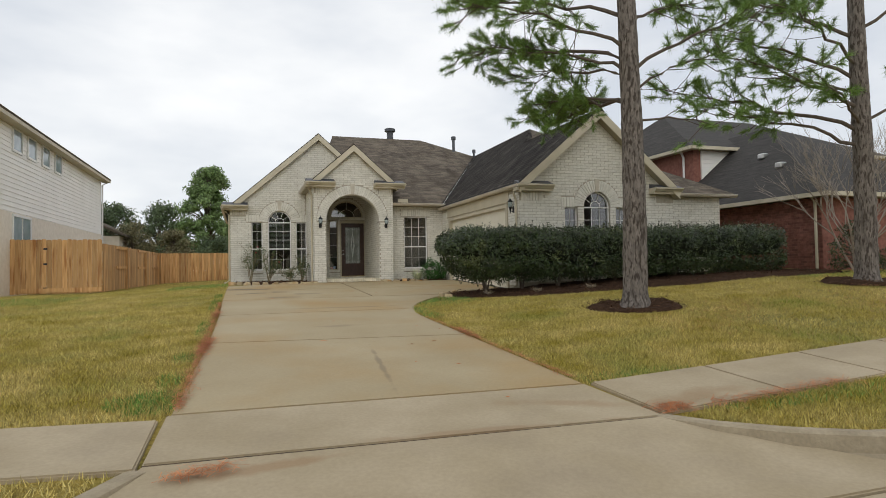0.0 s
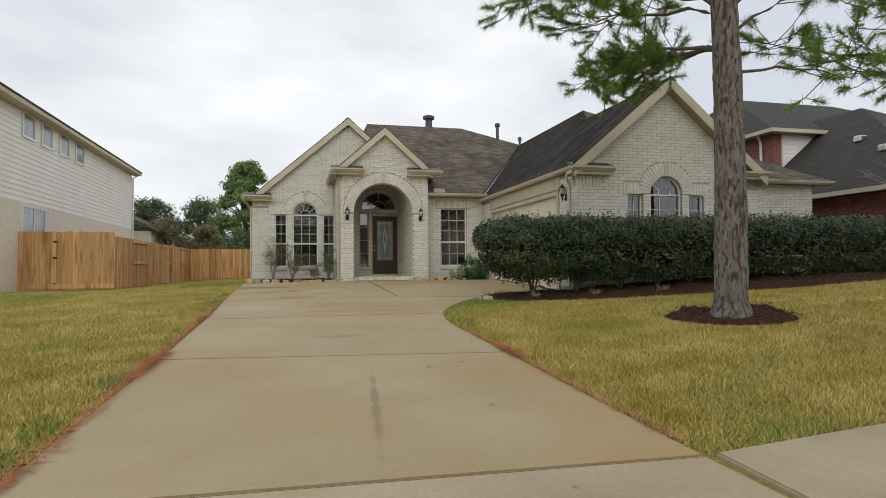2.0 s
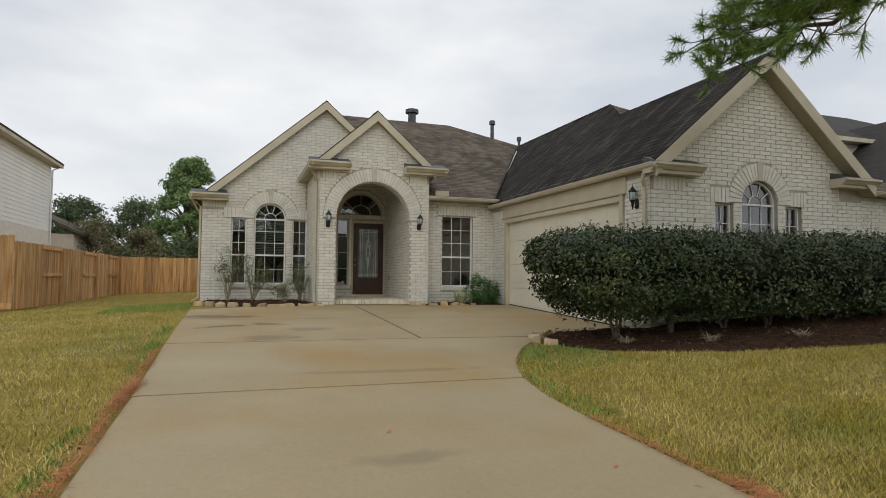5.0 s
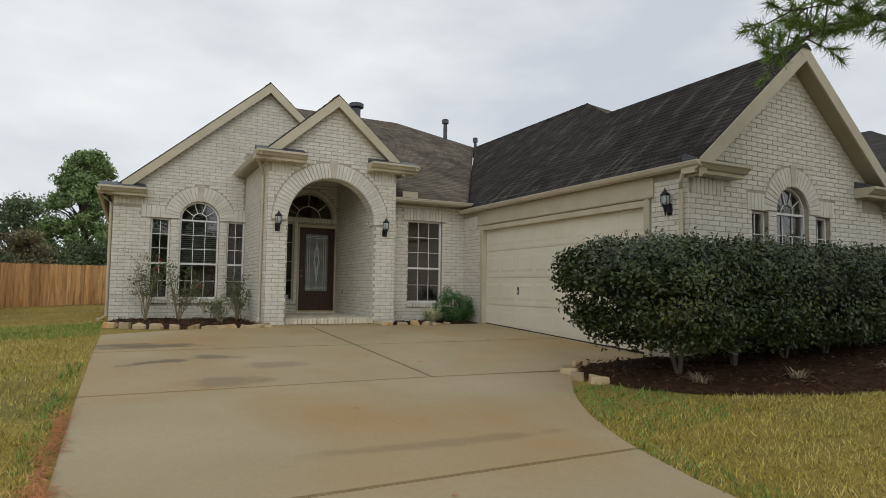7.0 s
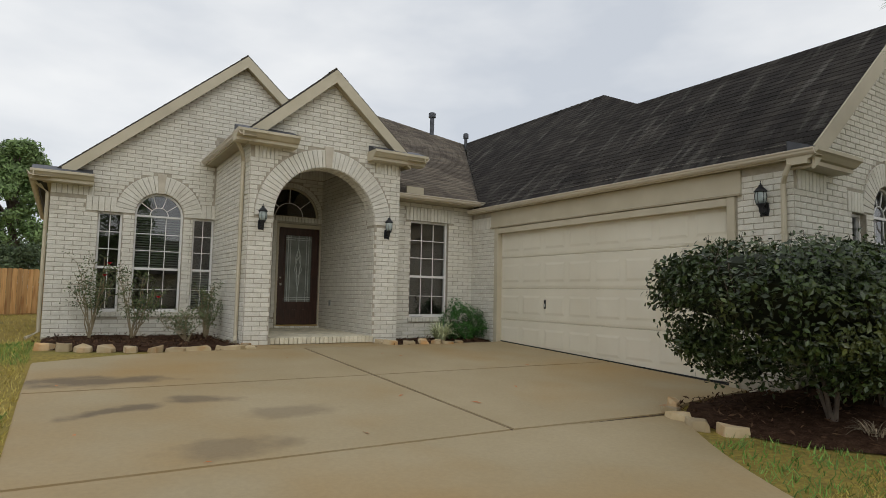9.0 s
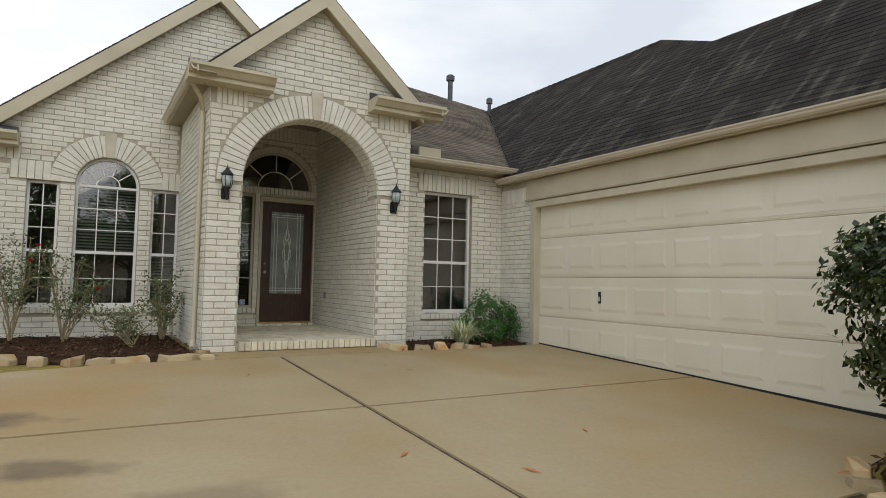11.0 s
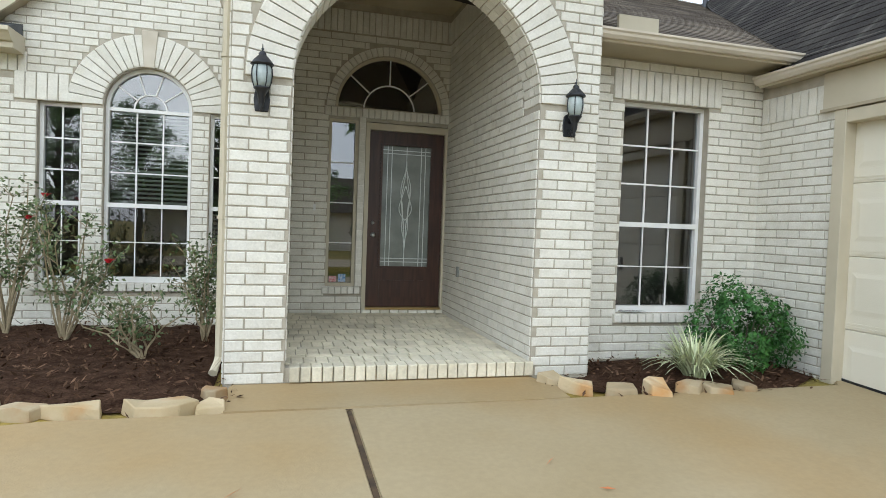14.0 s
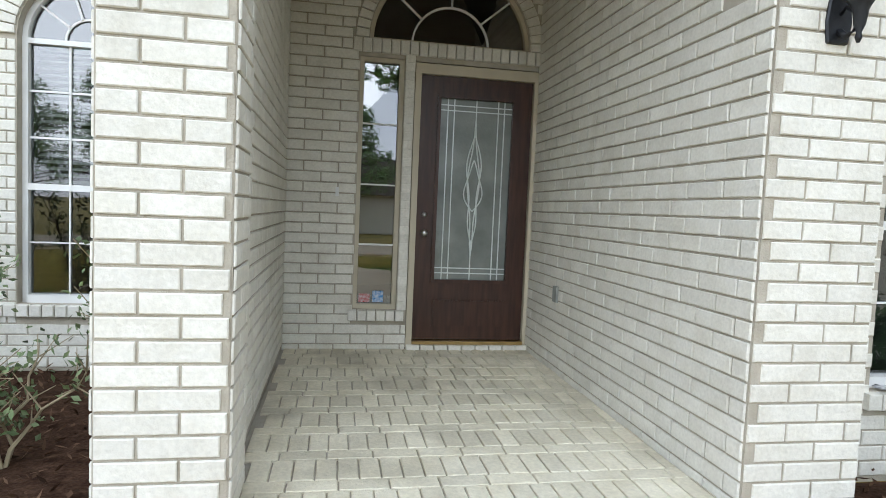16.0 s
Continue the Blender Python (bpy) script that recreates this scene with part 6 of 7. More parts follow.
shrub = thing("green_shrub", "bright green feathery shrub in the corner bed", "bush", at=(6.55, 20.85, earth(6.55, 20.85)))
rng = np.random.default_rng(31)
c = rng.normal(size=(5200, 3))
c /= np.linalg.norm(c, axis=1, keepdims=True)
nm = c.copy()
c = c * rng.uniform(0.55, 1.0, (len(c), 1)) ** 0.5 * [0.47, 0.33, 0.33] * (1 + 0.22 * np.sin(5 * np.arctan2(c[:, 1], c[:, 0]) + 3 * c[:, 2]))[:, None] + [6.55, 20.80, 0.30]
c[:, 2] += 0.18 * np.exp(-((c[:, 0] - 6.38) / 0.16) ** 2) * (c[:, 2] > 0.35)
ok = c[:, 2] > 0.02
local(quads("leaves", c[ok], nm[ok] + rng.normal(size=nm[ok].shape) * 0.6 + [0, 0, 0.4], rng.uniform(0.03, 0.06, ok.sum()), rng.uniform(0.014, 0.026, ok.sum()), M_FERN, shrub, rng))
bm = bmesh.new()
rnd = random.Random(9)
for _ in range(14):
    a = rnd.uniform(0, math.tau)
    tube(bm, [(6.55, 20.82, 0.0), (6.55 + 0.2 * math.cos(a), 20.82 + 0.14 * math.sin(a), 0.22), (6.55 + 0.36 * math.cos(a), 20.82 + 0.25 * math.sin(a), 0.46)], 0.008, 0.003, 5)
local(part("stems", bm, M_TWIG, shrub))

def clump(name, label, x, y, n, long, wide, material, seed, lean0=0.25, lean1=0.95):
    """An arching clump of strap leaves."""
    z0 = earth(x, y) + 0.03
    t = thing(name, label, "plant", at=(x, y, z0))
    verts, faces = [], []
    rnd = random.Random(seed)
    for _ in range(n):
        a, L, w = rnd.uniform(0, math.tau), rnd.uniform(0.6, 1.0) * long, rnd.uniform(0.6, 1.0) * wide
        d, s = Vector((math.cos(a), math.sin(a), 0)), Vector((-math.sin(a), math.cos(a), 0))
        o = Vector((x, y, z0)) + d * rnd.uniform(0, 0.07) + s * rnd.uniform(-0.05, 0.05)
        lean = rnd.uniform(lean0, lean1)
        k = len(verts)
        for i in range(7):
            f = i / 6
            p = o + d * L * lean * f ** 1.2 + Vector((0, 0, L * (1.15 * f - lean * 0.95 * f * f)))
            ww = w * (1 - 0.9 * f * f)
            verts += [p - s * ww, p + s * ww]
        faces += [(k + 2 * i, k + 2 * i + 1, k + 2 * i + 3, k + 2 * i + 2) for i in range(6)]
    local(tagged(link("leaf_tuft", verts, faces, material, t), kind="stuff"))
    return t


clump("striped_grass_clump", "arching clump of pale striped grass in the small bed", 5.82, 20.5, 300, 0.56, 0.010, M_LIRI, 17, 0.3, 1.0)
for i, (x, y) in enumerate(((5.5, 13.25), (6.55, 12.8), (7.8, 12.45))):
    clump("dry_tuft", "withered straw-coloured tuft in the mulch", x, y, 60, 0.26, 0.005, M_DRY, 31 + i, 0.5, 1.1)

# rag left on the window sill
rag = bmesh.new()
bmesh.ops.create_grid(rag, x_segments=10, y_segments=6, size=0.5)
for v in rag.verts:
    v.co = Vector((5.72 + v.co.x * 0.24, YR - 0.0 + v.co.y * 0.07, 0.432 + 0.018 * abs(noise.noise(v.co * 6)) + 0.004))
tagged(part("cloth", rag, surface("striped_cloth", (0.7, 0.7, 0.7), (0.02, 0.02, 0.025), 25, 0.9)), "crumpled black and white cloth on the window sill", "cloth")


# ---- fence ----
def fence_run(label, a, b, top, side, ragged=0.012, gate=False, bays=False):
    """A board fence from a to b: each board, the rails and the posts are parts."""
    a, b = Vector((*a, 0)), Vector((*b, 0))
    d = (b - a).normalized()
    nrm = Vector((-d.y, d.x, 0)) * side
    L = (b - a).length
    t = thing("fence", label, "fence", "cedar fence round the side yard", at=(a.x, a.y, 0))
    rnd = random.Random(int(L * 100))
    n = int(L / 0.142)
    m = Matrix((d, nrm, Vector((0, 0, 1)))).transposed().to_4x4()
    for i in range(n):
        x, y = (a + d * (i + 0.5) * L / n).xy
        low = earth(x, y) + 0.05
        h = round(top + rnd.uniform(-ragged, ragged) - low, 2)
        key = ("picket", h, round(L / n, 3))
        if key not in BLOCKS:
            bm = bmesh.new()
            w = L / n / 2 - 0.003
            prism(bm, [(-w, 0), (w, 0), (w, h - 0.03), (w - 0.025, h), (-w + 0.025, h), (-w, h - 0.03)], 0.0, 0.016, lambda u, v, q: Vector((u, q, v)))
            bmesh.ops.recalc_face_normals(bm, faces=bm.faces)
            me = bpy.data.meshes.new("board")
            bm.to_mesh(me)
            bm.free()
            me.materials.append(M_FENCE)
            BLOCKS[key] = me
        ob = new("board", BLOCKS[key])
        ob.parent = t
        ob.matrix_world = Matrix.Translation((x - a.x, y - a.y, low)) @ m
    for z in ((top - 0.25), (top - 0.9), (top - 1.5)):
        bm = bmesh.new()
        prism(bm, [(0, z), (L, z), (L, z + 0.09), (0, z + 0.09)], -0.045, -0.002, lambda u, v, q: Vector((0, 0, 0)) + d * u + nrm * q + Vector((0, 0, v)))
        part("rail", bm, M_FENCE, t)
    if bays:
        for u in (3.7, 8.0, 11.8):
            bm = bmesh.new()
            prism(bm, [(u, -0.4), (u + 0.09, -0.4), (u + 0.09, top - 0.05), (u, top - 0.05)], 0.0165, 0.10, lambda p, v, q: d * p + nrm * q + Vector((0, 0, v)))
            part("post", bm, M_FENCE, t)
            for z in (top - 0.12, top - 0.85):
                bm = bmesh.new()
                prism(bm, [(u - 1.7, z), (u, z), (u, z + 0.09), (u - 1.7, z + 0.09)], 0.0165, 0.06, lambda p, v, q: d * p + nrm * q + Vector((0, 0, v)))
                part("rail", bm, M_FENCE, t)
    if gate:
        bm = bmesh.new()
        prism(bm, [(0.3, -0.3), (L, -0.3), (L, -0.16), (0.3, -0.16)], 0.018, 0.04, lambda u, v, q: d * u + nrm * q + Vector((0, 0, v + 0.14)))
        part("kick_board", bm, M_FENCE, t)
        for z in (-0.05, 0.75, 1.25):
            bm = bmesh.new()
            prism(bm, [(0.95, z), (1.06, z), (1.06, z + 0.06), (0.95, z + 0.06)], 0.018, 0.03, lambda u, v, q: d * u + nrm * q + Vector((0, 0, v)))
            part("hinge", bm, M_BLACK, t, "black iron hinge")
    return t


fence_run("cedar board fence with a gate beside the neighbour's wall", (-7.2, 23.0), (-4.54, 23.0), 1.59, -1, gate=True)
fence_run("cedar board fence with posts and rails showing", (-4.54, 23.02), (-4.3, 35.0), 1.46, -1, bays=True)
fence_run("cedar board fence across the back yard", (-4.28, 35.0), (0.9, 35.0), 1.44, -1)


# ---- neighbour on the left: two storeys, lap siding over brick ----
nl = thing("neighbour_house", "two-storey house with white lap siding over pale brick", "house", "neighbouring houses", at=(-7.2, 22.0, 0))


def sub(ob):
    ob.parent = nl
    return local(ob)


NX, NY0, NY1 = -7.2, 21.0, 36.4
bm = bmesh.new()
box(bm, NX - 9, NX, NY0, NY1, -0.6, 2.5)
sub(part("lower_wall", bm, M_BEIGE, label="pale brick lower wall"))
bm = bmesh.new()
box(bm, NX - 9, NX - 0.03, NY0 + 0.02, NY1 - 0.02, 2.5, 5.42)
sub(part("upper_wall", bm, M_SIDING))
for k in range(18):
    z = 2.52 + k * 0.16
    bm = bmesh.new()
    prism(bm, [(0.0, z), (0.025, z), (0.004, z + 0.16), (0.0, z + 0.16)], NY0, NY1, lambda u, v, q: Vector((NX - 0.03 + u, q, v)))
    sub(part("siding_board", bm, M_SIDING))
    bm = bmesh.new()
    prism(bm, [(0.0, z), (0.025, z), (0.004, z + 0.16), (0.0, z + 0.16)], NX - 9, NX, lambda u, v, q: Vector((q, NY0 + 0.02 - u, v)))
    sub(part("siding_board", bm, M_SIDING))
M_NGLASS = surface("far_window_glass", (0.25, 0.31, 0.34), (0.36, 0.42, 0.45), 2, 0.08)
for y, z0, z1, w in ((23.63, 4.6, 5.28, 0.8), (25.1, 4.6, 5.28, 0.8), (26.7, 4.6, 5.28, 0.8), (28.35, 4.6, 5.28, 0.8), (24.1, 1.1, 2.38, 1.7)):
    bm = bmesh.new()
    for q in ((y - w / 2 - 0.08, y - w / 2, z0 - 0.08, z1 + 0.08), (y + w / 2, y + w / 2 + 0.08, z0 - 0.08, z1 + 0.08), (y - w / 2, y + w / 2, z0 - 0.08, z0), (y - w / 2, y + w / 2, z1, z1 + 0.08)):
        box(bm, NX - 0.02, NX + 0.04, *q)
    if w > 1:
        box(bm, NX - 0.02, NX + 0.035, y - 0.03, y + 0.03, z0, z1)
    win = sub(part("window", bm, M_WHITE))
    p = link("pane", [(NX + 0.012, y - w / 2, z0), (NX + 0.012, y + w / 2, z0), (NX + 0.012, y + w / 2, z1), (NX + 0.012, y - w / 2, z1)], [(0, 1, 2, 3)], M_NGLASS, win)
    p.matrix_parent_inverse = Matrix.Identity(4)
rp = Plane((NX + 0.35, 0, 5.42), (0, 1, 0), (-1, 0, 0.62))
bm = bmesh.new()
prism(bm, [(NY0 - 0.3, 0), (NY1 + 0.35, 0), (NY1 + 0.35, 5.6), (NY0 - 0.3, 5.6)], 0.0, 0.1, rp)
sub(part("roof", bm, M_SHINGLE))
bm = bmesh.new()
box(bm, NX - 0.02, NX + 0.33, NY0 - 0.28, NY1 + 0.33, 5.33, 5.38)
box(bm, NX + 0.33, NX + 0.37, NY0 - 0.3, NY1 + 0.35, 5.33, 5.54)
sub(part("eave", bm, M_TRIM))
bm = bmesh.new()
prism(bm, [(0.02, 5.36), (0.37, 5.36), (0.37, 5.56), (-4.6, 8.64), (-4.6, 8.42)], 0, 0.04, lambda u, v, q: Vector((NX + u, NY0 - 0.34 + q, v)))
sub(part("rake_board", bm, M_TRIM))
bm = bmesh.new()
tube(bm, [(NX + 0.06, NY1 - 0.1, -0.3), (NX + 0.06, NY1 - 0.1, 5.15), (NX + 0.3, NY1 + 0.1, 5.35)], 0.045, 0.045, 6)
sub(part("downspout", bm, M_WHITE))
bm = bmesh.new()
box(bm, NX - 6, NX + 0.5, NY1 + 2.0, NY1 + 9, -0.6, 2.55)
sub(part("rear_wing", bm, M_BEIGE))
bm = bmesh.new()
prism(bm, [(0.85, 2.5), (0.85, 2.62), (-4, 4.9), (-4, 4.7)], NY1 + 1.7, NY1 + 9.3, lambda u, v, q: Vector((NX + u, q, v)))
sub(part("rear_roof", bm, M_SHINGLE))

# ---- neighbour on the right: red brick ----
M_ROOF_FAR = surface("far_shingles", (0.03, 0.028, 0.026), (0.055, 0.05, 0.046), 3, 0.95, 0.5, 40, stretch=(0.4, 0.4, 7), fine=(9, 0.3))
nr = thing("neighbour_house", "red brick house with a dark shingle roof and white siding", "house", "neighbouring houses", at=(16.5, 13.6, 0))


def sub_r(ob):
    ob.parent = nr
    return local(ob)


bm = bmesh.new()
box(bm, 16.5, 24, 13.6, 32, -0.3, 2.36)
sub_r(part("lower_wall", bm, M_RED, label="red brick lower wall"))
pw = Plane((16.5, 0, 0), (0, -1, 0), (0, 0, 1))
verts, faces = [], []
for ua, ub, va, vb, j in rows_of(lambda u, v: (u > -22) & (u < -13.6) & (v < 2.36), -22, -13.6, 0.0, 2.36, COURSE, 0.215, gap=0.01, seed=71):
    v, f = block_shape(ub - ua, vb - va, 0.012, 0.003)
    k = len(verts)
    verts += [pw(x + (ua + ub) / 2, y + (va + vb) / 2, z) for x, y, z in v]
    faces += [tuple(i + k for i in q) for q in f]
sub_r(tagged(link("bricks", verts, faces, M_RED), kind="stuff"))
bm = bmesh.new()
box(bm, 17.4, 27.5, 20.0, 30.0, -0.3, 5.06)
sub_r(part("upper_wall", bm, M_RED))
bm = bmesh.new()
box(bm, 17.75, 23.5, 19.95, 20.0, 2.4, 5.02)
sub_r(part("siding", bm, M_SIDING, label="white lap siding"))
for k in range(16):
    z = 2.42 + k * 0.16
    bm = bmesh.new()
    prism(bm, [(0, z), (0.025, z), (0.004, z + 0.16), (0, z + 0.16)], 17.75, 23.5, lambda u, v, q: Vector((q, 19.95 - u, v)))
    sub_r(part("siding_board", bm, M_SIDING))
bm = bmesh.new()
tube(bm, [(17.34, 20.5, 2.6), (17.34, 20.5, 4.8), (17.1, 20.4, 5.05)], 0.05, 0.05, 6)
sub_r(part("downspout", bm, M_WHITE))


def hip_roof(x0, x1, y0, y1, z, rise, run, name):
    """A hip roof slab with its eave board."""
    bm = bmesh.new()
    a = [bm.verts.new(p) for p in ((x0, y0, z), (x1, y0, z), (x1, y1, z), (x0, y1, z))]
    if (y1 - y0) >= (x1 - x0):
        r = [bm.verts.new(((x0 + x1) / 2, y0 + run, z + rise)), bm.verts.new(((x0 + x1) / 2, y1 - run, z + rise))]
        fs = ((a[0], a[1], r[0]), (a[1], a[2], r[1], r[0]), (a[2], a[3], r[1]), (a[3], a[0], r[0], r[1]))
    else:
        r = [bm.verts.new((x0 + run, (y0 + y1) / 2, z + rise)), bm.verts.new((x1 - run, (y0 + y1) / 2, z + rise))]
        fs = ((a[0], a[1], r[1], r[0]), (a[1], a[2], r[1]), (a[2], a[3], r[0], r[1]), (a[3], a[0], r[0]))
    for f in fs:
        bm.faces.new(f)
    bm.faces.new(a[::-1])
    sub_r(part(name, bm, M_ROOF_FAR))
    bm = bmesh.new()
    for q in ((x0 - 0.04, x0 - 0.003, y0, y1), (x0, x1, y0 - 0.04, y0 - 0.003)):
        box(bm, *q, z - 0.10, z + 0.03)
    box(bm, x0, x1, y0, y1, z - 0.06, z - 0.003)
    sub_r(part("eave", bm, M_TRIM))


hip_roof(16.05, 24.4, 13.1, 32.4, 2.45, 3.4, 5.9, "lower_roof")
hip_roof(16.95, 28.4, 19.55, 30.4, 5.1, 2.65, 3.0, "upper_roof")
bm = bmesh.new()
tube(bm, [(16.42, 13.75, 0.1), (16.42, 13.75, 2.2), (16.1, 13.6, 2.35)], 0.045, 0.045, 6)
sub_r(part("downspout", bm, M_TRIM))
for x, y, z in ((17.6, 16.0, 3.66), (18.3, 17.4, 4.24)):
    bm = bmesh.new()
    box(bm, x - 0.14, x + 0.14, y - 0.14, y + 0.14, z, z + 0.2, 0.03)
    sub_r(part("roof_vent", bm, M_NICKEL))


# ---- trees and bushes farther off ----
def leafy(x, y, height, width, trunk, mat_leaf, n, seed, name, label, category="tree", low=0.25, leaf=0.13, group="trees behind the fence"):
    """A tapered trunk with limbs, and a crown of many small leaves in uneven clumps."""
    rnd, rng = random.Random(seed), np.random.default_rng(seed)
    z0 = earth(x, y)
    t = thing(name, label, category, group, at=(x, y, z0))
    bm = bmesh.new()
    tube(bm, [(x, y, z0 - 0.1), (x + 0.1, y, z0 + height * 0.4), (x, y, z0 + height * 0.9)], trunk, trunk * 0.25, 8)
    blobs = []
    for _ in range(80):
        a, h = rnd.uniform(0, math.tau), rnd.uniform(low, 0.95)
        r = width / 2 * (1 - 0.75 * max(0, h - 0.45) / 0.55) * rnd.uniform(0.35, 1)
        c = Vector((x + math.cos(a) * r, y + math.sin(a) * r, z0 + height * h))
        tube(bm, [(x, y, z0 + height * h * 0.75), ((x + c.x) / 2, (y + c.y) / 2, z0 + height * h * 0.92), c], trunk * 0.3, trunk * 0.08, 5)
        blobs.append((c, width * rnd.uniform(0.08, 0.17)))
    local(part("trunk", bm, M_TWIG, t))
    k = rng.integers(0, len(blobs), n)
    cc = np.array([tuple(b[0]) for b in blobs])[k]
    rr = np.array([b[1] for b in blobs])[k][:, None]
    v = rng.normal(size=(n, 3))
    v /= np.linalg.norm(v, axis=1, keepdims=True)
    c = cc + v * rr * rng.uniform(0.3, 1.05, (n, 1)) * [1, 1, 0.8]
    local(quads("crown", c, v + rng.normal(size=v.shape) * 0.6, rng.uniform(0.6, 1.3, n) * leaf, rng.uniform(0.5, 1.0, n) * leaf * 0.6, mat_leaf, t, rng))
    return t


leafy(-2.4, 47.0, 8.3, 4.4, 0.22, M_LEAF, 20000, 41, "leafy_tree", "tall rounded green tree beyond the back fence", leaf=0.22)
for i, (x, y, h, w, m) in enumerate(((-12.5, 50, 6.4, 6, M_LEAF_D), (-9.5, 52, 6.0, 6, M_LEAF_D), (-6.5, 54, 6.4, 6, M_LEAF_D), (-15.5, 56, 7.0, 7, M_LEAF_D), (-20, 60, 8.0, 9, M_LEAF_D), (2.5, 60, 6.0, 8, M_LEAF_D))):
    leafy(x, y, h, w, 0.16, m, 13000, 60 + i, "leafy_tree", "dark green tree beyond the back fence", low=0.1, leaf=0.24)
for i, (x, y, h, w, m, lab) in enumerate(((-6.3, 40, 3.6, 4.0, M_LEAF_B, "olive brown thinning bush beyond the back fence"), (-4.0, 39.5, 3.1, 3.2, M_LEAF_B, "olive brown thinning bush beyond the back fence"), (-1.6, 38.5, 2.6, 3.0, M_LEAF_D, "dense dark green bush beyond the back fence"), (-8.6, 41, 3.2, 4, M_LEAF_B, "olive brown thinning bush beyond the back fence"))):
    leafy(x, y, h, w, 0.08, m, 9000, 80 + i, "bush", lab, "bush", low=0.08, leaf=0.14, group="bushes behind the fence")
for i, (x, y, h, w) in enumerate(((16.0, 12.2, 1.5, 1.6), (17.4, 11.6, 1.3, 1.6), (18.6, 11.2, 1.5, 1.8), (19.6, 10.6, 1.2, 1.6))):
    leafy(x, y, h, w, 0.05, M_HEDGE, 3000, 90 + i, "bush", "dark green clipped bush before the red brick wall", "bush", low=0.1, leaf=0.07, group="bushes by the red brick house")


def bare_tree(x, y, height, seed, label):
    """A leafless many-stemmed tree."""
    rnd = random.Random(seed)
    z0 = earth(x, y)
    t = thing("bare_tree", label, "tree", at=(x, y, z0))
    bm = bmesh.new()

    def grow(p, d, L, r, depth):
        q = p + d * L * 0.5 + Vector((rnd.uniform(-1, 1), rnd.uniform(-1, 1), 0)) * 0.06 * L
        e = p + d * L
        tube(bm, [p, q, e], r, r * 0.6, 5 if r > 0.01 else 3)
        if depth:
            for _ in range(3):
                w = (d + Vector((rnd.uniform(-1, 1), rnd.uniform(-1, 1), rnd.uniform(-0.3, 0.6))) * 0.62).normalized()
                grow(e.lerp(q, rnd.uniform(0, 0.7)), w, L * rnd.uniform(0.6, 0.85), r * 0.58, depth - 1)

    for k in range(5):
        a = k * 1.25 + rnd.uniform(-0.3, 0.3)
        grow(Vector((x, y, z0)), Vector((math.cos(a) * 0.45, math.sin(a) * 0.45, 1)).normalized(), height * 0.36, 0.035, 4)
    local(part("bare_crown", bm, surface("pale_bare_bark", (0.25, 0.21, 0.17), (0.34, 0.29, 0.24), 6, 0.9), t, "pale bare branches"))


bare_tree(15.6, 11.9, 3.9, 6, "leafless pale-barked ornamental tree near the red brick house")
bare_tree(20.5, 15.0, 5.4, 7, "leafless ornamental tree in front of the dark roof")

# ---- across the street, seen only in the window glass ----
far = thing("far_house", "brown-roofed brick house across the street", "house", at=(2, -26, -0.9))
bm = bmesh.new()
box(bm, -8, 12, -32, -24, -1.2, 2.2)
ob = part("wall", bm, M_BEIGE, far)
local(ob)
bm = bmesh.new()
prism(bm, [(-23.4, 2.2), (-28, 5.6), (-32.6, 2.2)], -8.6, 12.6, lambda u, v, q: Vector((q, u, v)))
local(part("roof", bm, M_SHINGLE, far))
bm = bmesh.new()
box(bm, 3.0, 8.0, -23.99, -23.9, -1.1, 1.3)
local(part("garage_door", bm, M_GARAGE, far))
for i, (x, y, h, w) in enumerate(((-7, -17, 10.5, 8), (-12.5, -18, 11, 8), (-18.5, -17.5, 10, 8), (-2, -18.5, 9.5, 7.5), (4, -18, 10, 7.5), (14, -18, 9, 8), (22, -20, 8, 8), (-25, -20, 8.5, 8))):
    leafy(x, y, h, w, 0.2, M_LEAF, 6500, 120 + i, "street_tree", "green tree across the street", group="trees across the street", low=0.3, leaf=0.26)


# ---- grass, pine straw and litter ----
def on_concrete(x, y):
    er = np.vectorize(edge_right)(y)
    drive = (x > XL - 0.02) & (x < er) & (y > 4.0) & (y < 20.4)
    apron_ = (x > -0.64 - np.clip(4.15 - y, 0, 1) * 0.4) & (x < 3.18 + np.clip(4.0 - y, 0, 2) * 1.0) & (y < 5.3)
    side_ = (y > 4.04 + np.vectorize(bend)(x)) & (y < 5.16 + np.vectorize(bend)(x))
    return drive | apron_ | side_ | (y < np.interp(x, [-2.4, -1.7, -1.2, -0.9, -0.6, 3.2, 3.45, 3.78, 4.2, 4.9, 6.0], [3.0, 3.18, 3.45, 3.8, 4.2, 4.2, 3.8, 3.45, 3.2, 3.02, 2.93]))


def in_beds(x, y):
    ring1 = (x - 6.74) ** 2 + ((y - 9.3) * 1.05) ** 2 < 0.8
    ring2 = (x - 12.5) ** 2 + (y - 9.3) ** 2 < 0.8
    front = np.interp(x, [4.76, 4.86, 5.3, 6.3, 8, 10, 13, 15.6, 15.9], [14.2, 13.5, 12.8, 12.2, 11.75, 11.5, 11.55, 12.2, 13.6])
    hedge_bed = (x > 4.75) & (x < 15.9) & (y > front)
    left_bed = (x > -0.5) & (y > 20.2)
    return ring1 | ring2 | hedge_bed | left_bed


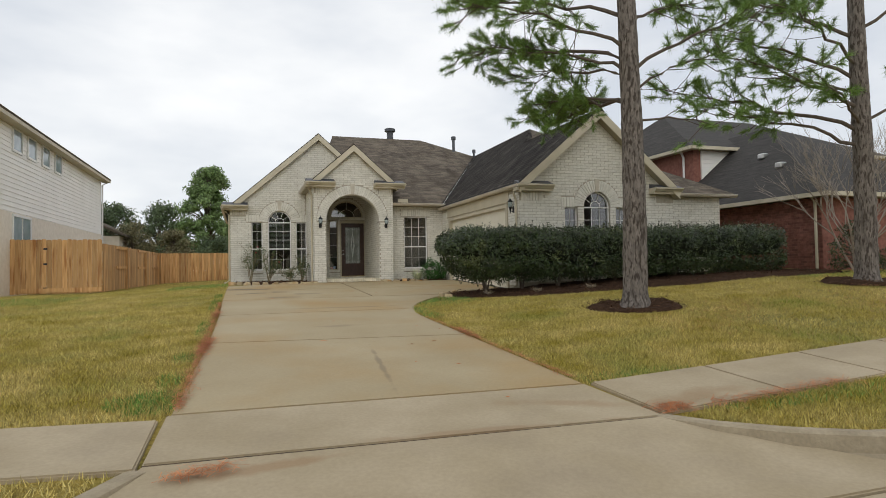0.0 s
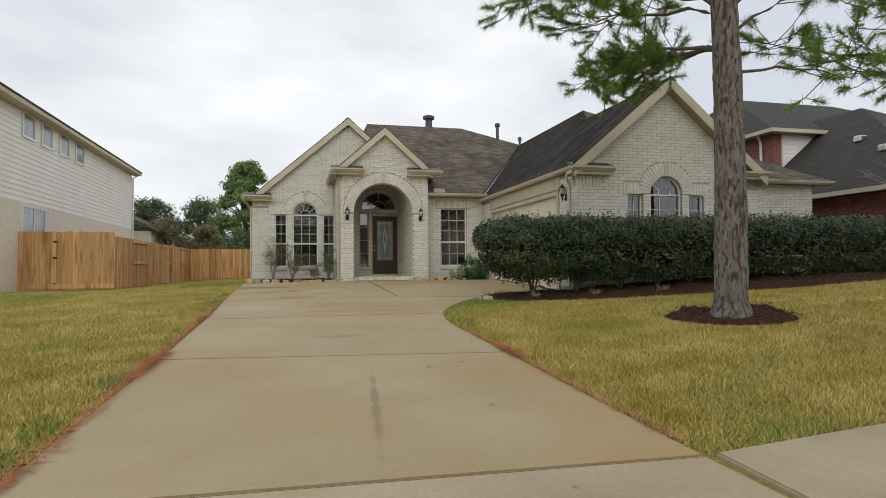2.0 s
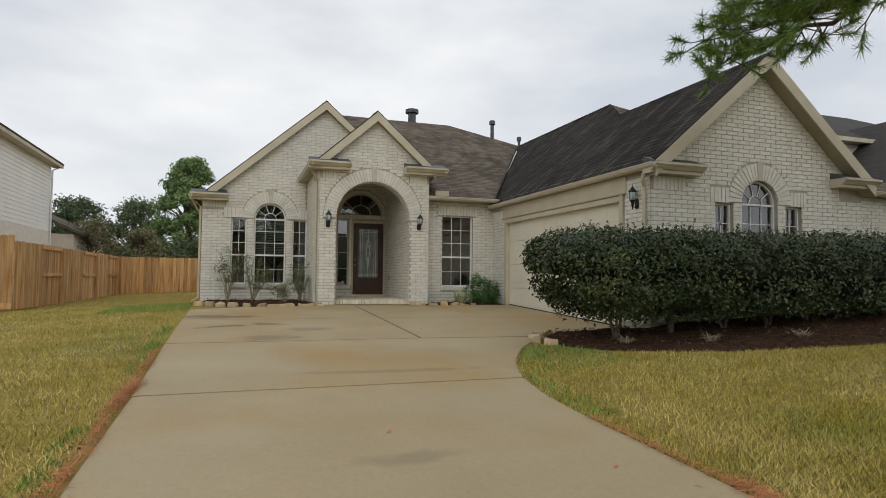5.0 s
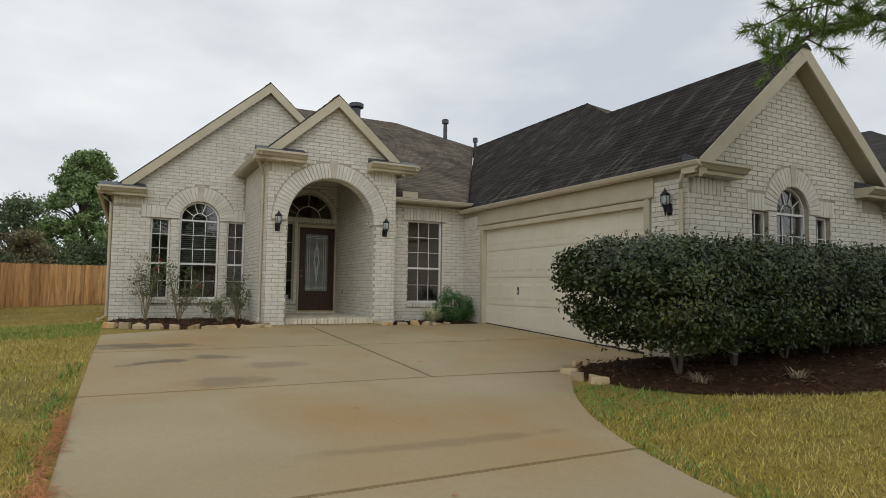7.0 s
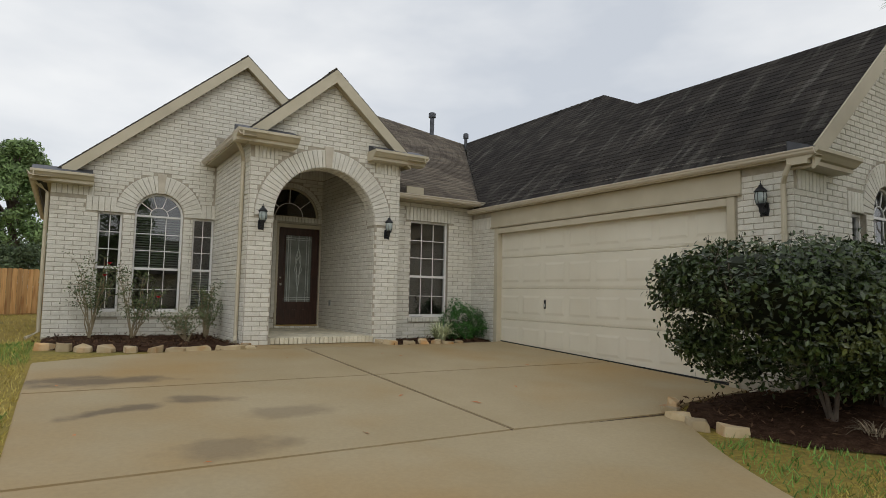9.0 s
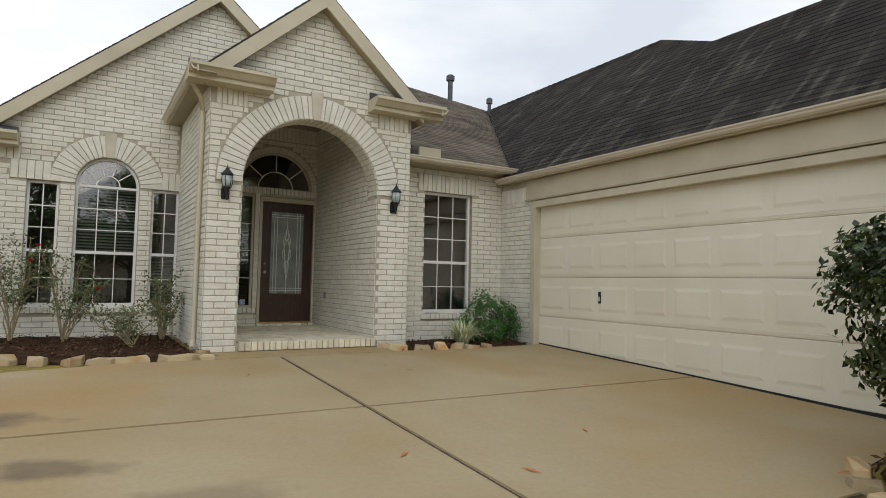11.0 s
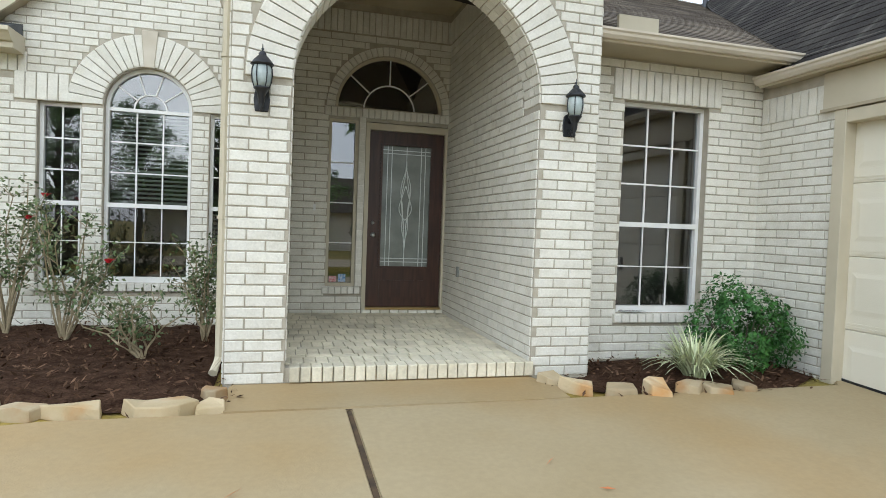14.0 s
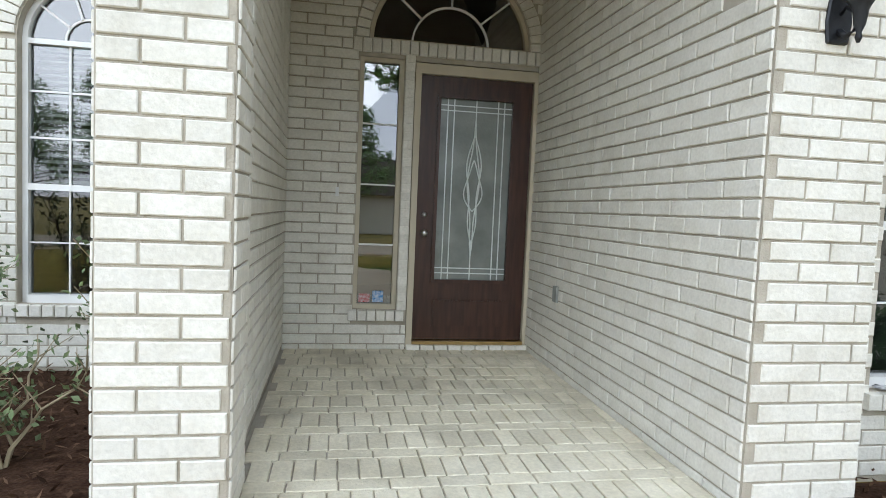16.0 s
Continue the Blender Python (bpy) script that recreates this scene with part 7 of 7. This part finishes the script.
def blades(name, label, areas, seed, tall, wide, material):
    """One sheet of many grass blades over the given strips (x0, x1, y0, y1, per square metre)."""
    rng = np.random.default_rng(seed)
    P = []
    for x0, x1, y0, y1, d in areas:
        n = int((x1 - x0) * (y1 - y0) * d)
        P.append(np.c_[rng.uniform(x0, x1, n), rng.uniform(y0, y1, n)])
    P = np.concatenate(P)
    P = P[~on_concrete(P[:, 0], P[:, 1]) & ~in_beds(P[:, 0], P[:, 1])]
    n = len(P)
    z = np.array([earth(x, y) for x, y in P])
    a = rng.uniform(0, math.tau, n)
    h = rng.uniform(0.55, 1.15, n) * tall
    w = rng.uniform(0.7, 1.3, n) * wide
    lean = rng.normal(size=(n, 2)) * 0.55
    root = np.c_[P, z - 0.004]
    s = np.c_[np.cos(a) * w, np.sin(a) * w, np.zeros(n)]
    tip = root + np.c_[lean * h[:, None], h]
    v = np.stack([root - s, root + s, tip], axis=1).reshape(-1, 3)
    me = bpy.data.meshes.new(name)
    me.from_pydata(v.tolist(), [], np.arange(3 * n).reshape(-1, 3).tolist())
    me.materials.append(material)
    return tagged(new(name, me), label, "grass", kind="stuff")


blades("lawn_grass", "short dry winter lawn grass, straw yellow with green patches",
       [(3.0, 7.0, 4.9, 10, 2600), (3.0, 9.5, 4.9, 12.9, 1500), (9.5, 16, 4.9, 13, 700), (-3.0, -0.45, 5.1, 10, 1600), (-4.5, -0.45, 5.1, 14, 1500), (-4.5, -0.45, 14, 23, 800), (-9, -4.5, 5.1, 23, 500), (-4.7, 0, 23, 35, 150), (3.2, 9, 2.9, 4.8, 3600), (-3.5, -0.6, 2.9, 4.6, 1600), (9, 14, 2.9, 5.2, 500), (16, 24, 5, 13, 250)],
       3, 0.055, 0.005, M_GRASS)


blades("green_grass", "fresh green weedy grass beside the driveway edge",
       [(-0.95, -0.56, 5.4, 6.2, 1800), (-1.15, -0.85, 5.6, 6.0, 1500), (-0.85, -0.56, 6.3, 6.9, 1300), (-0.8, -0.55, 7.6, 8.1, 1500), (-0.72, -0.54, 9.6, 11.2, 700), (-0.7, -0.54, 13, 17, 600), (-6.8, -4.4, 17.5, 20, 300), (3.6, 5.0, 12.2, 14.0, 500), (3.14, 3.5, 10.5, 12.2, 700), (-2.2, -0.5, 19.6, 22.6, 700), (3.2, 4.6, 5.1, 5.45, 700), (3.8, 6.5, 3.9, 4.3, 700), (13, 19, 11, 12.6, 250)],
       8, 0.065, 0.006, M_GREEN)


def straw(name, label, strips, seed):
    rng = np.random.default_rng(seed)
    C = []
    for (x0, y0), (x1, y1), n, sd in strips:
        f = rng.uniform(0, 1, n)
        C.append(np.c_[x0 + (x1 - x0) * f + rng.normal(size=n) * sd * np.abs(np.sin(f * 31 + x0)), y0 + (y1 - y0) * f + rng.normal(size=n) * sd])
    C = np.concatenate(C)
    z = np.array([max(earth(x, y) + 0.03, grade(y)) + 0.006 for x, y in C]) + rng.uniform(0, 0.015, len(C))
    n = len(C)
    a = rng.uniform(0, math.tau, n)
    d = np.c_[np.cos(a), np.sin(a), rng.normal(size=n) * 0.1] * rng.uniform(0.03, 0.07, (n, 1))
    s = np.c_[-np.sin(a), np.cos(a), np.zeros(n)] * 0.0022
    c = np.c_[C, z]
    v = np.stack([c - d - s, c - d + s, c + d + s, c + d - s], axis=1).reshape(-1, 3)
    me = bpy.data.meshes.new(name)
    me.from_pydata(v.tolist(), [], np.arange(4 * n).reshape(-1, 4).tolist())
    me.materials.append(M_STRAW)
    return tagged(new(name, me), label, "pine straw", kind="stuff")


straw("pine_straw", "rust-brown fallen pine needles along the driveway borders",
      [((-0.53, 5.4), (-0.5, 14.5), 1900, 0.05), ((-0.52, 8.0), (-0.46, 9.2), 900, 0.06), ((-0.52, 11.8), (-0.46, 12.6), 350, 0.05), ((3.14, 5.4), (3.14, 10.5), 700, 0.035), ((3.15, 8.0), (3.2, 9.0), 500, 0.06), ((3.2, 4.12), (3.5, 4.2), 260, 0.06), ((-0.45, 3.84), (-0.1, 3.94), 150, 0.05),
       ((4.2, 2.75), (4.8, 2.9), 300, 0.12), ((6.0, 7.0), (8.5, 8.5), 900, 0.5), ((9.5, 7.5), (13, 8.5), 900, 0.6), ((3.7, 4.12), (5.6, 4.34), 420, 0.07), ((4.3, 2.3), (4.7, 2.42), 120, 0.08)], 21)


def litter(n, seed):
    """Single dead leaves and twigs on the driveway."""
    rnd = random.Random(seed)
    for _ in range(n):
        x, y = rnd.uniform(-0.2, 5.5), rnd.uniform(4.0, 20.0)
        if x > edge_right(y) - 0.1:
            continue
        a, L, w = rnd.uniform(0, math.tau), rnd.uniform(0.02, 0.08), rnd.uniform(0.004, 0.014)
        d, s = Vector((math.cos(a), math.sin(a), 0.0)), Vector((-math.sin(a), math.cos(a), 0.0))
        o = Vector((0, 0, 0.004))
        ob = link("dead_leaf", [o - d * L, o + s * w + Vector((0, 0, 0.006)), o + d * L, o - s * w], [(0, 1, 2, 3)], M_STRAW)
        ob.location = (x, y, grade(y) + 0.003)
        tagged(ob, "small dry brown leaf lying on the concrete", "leaf", "dry leaves on the driveway")


litter(40, 5)
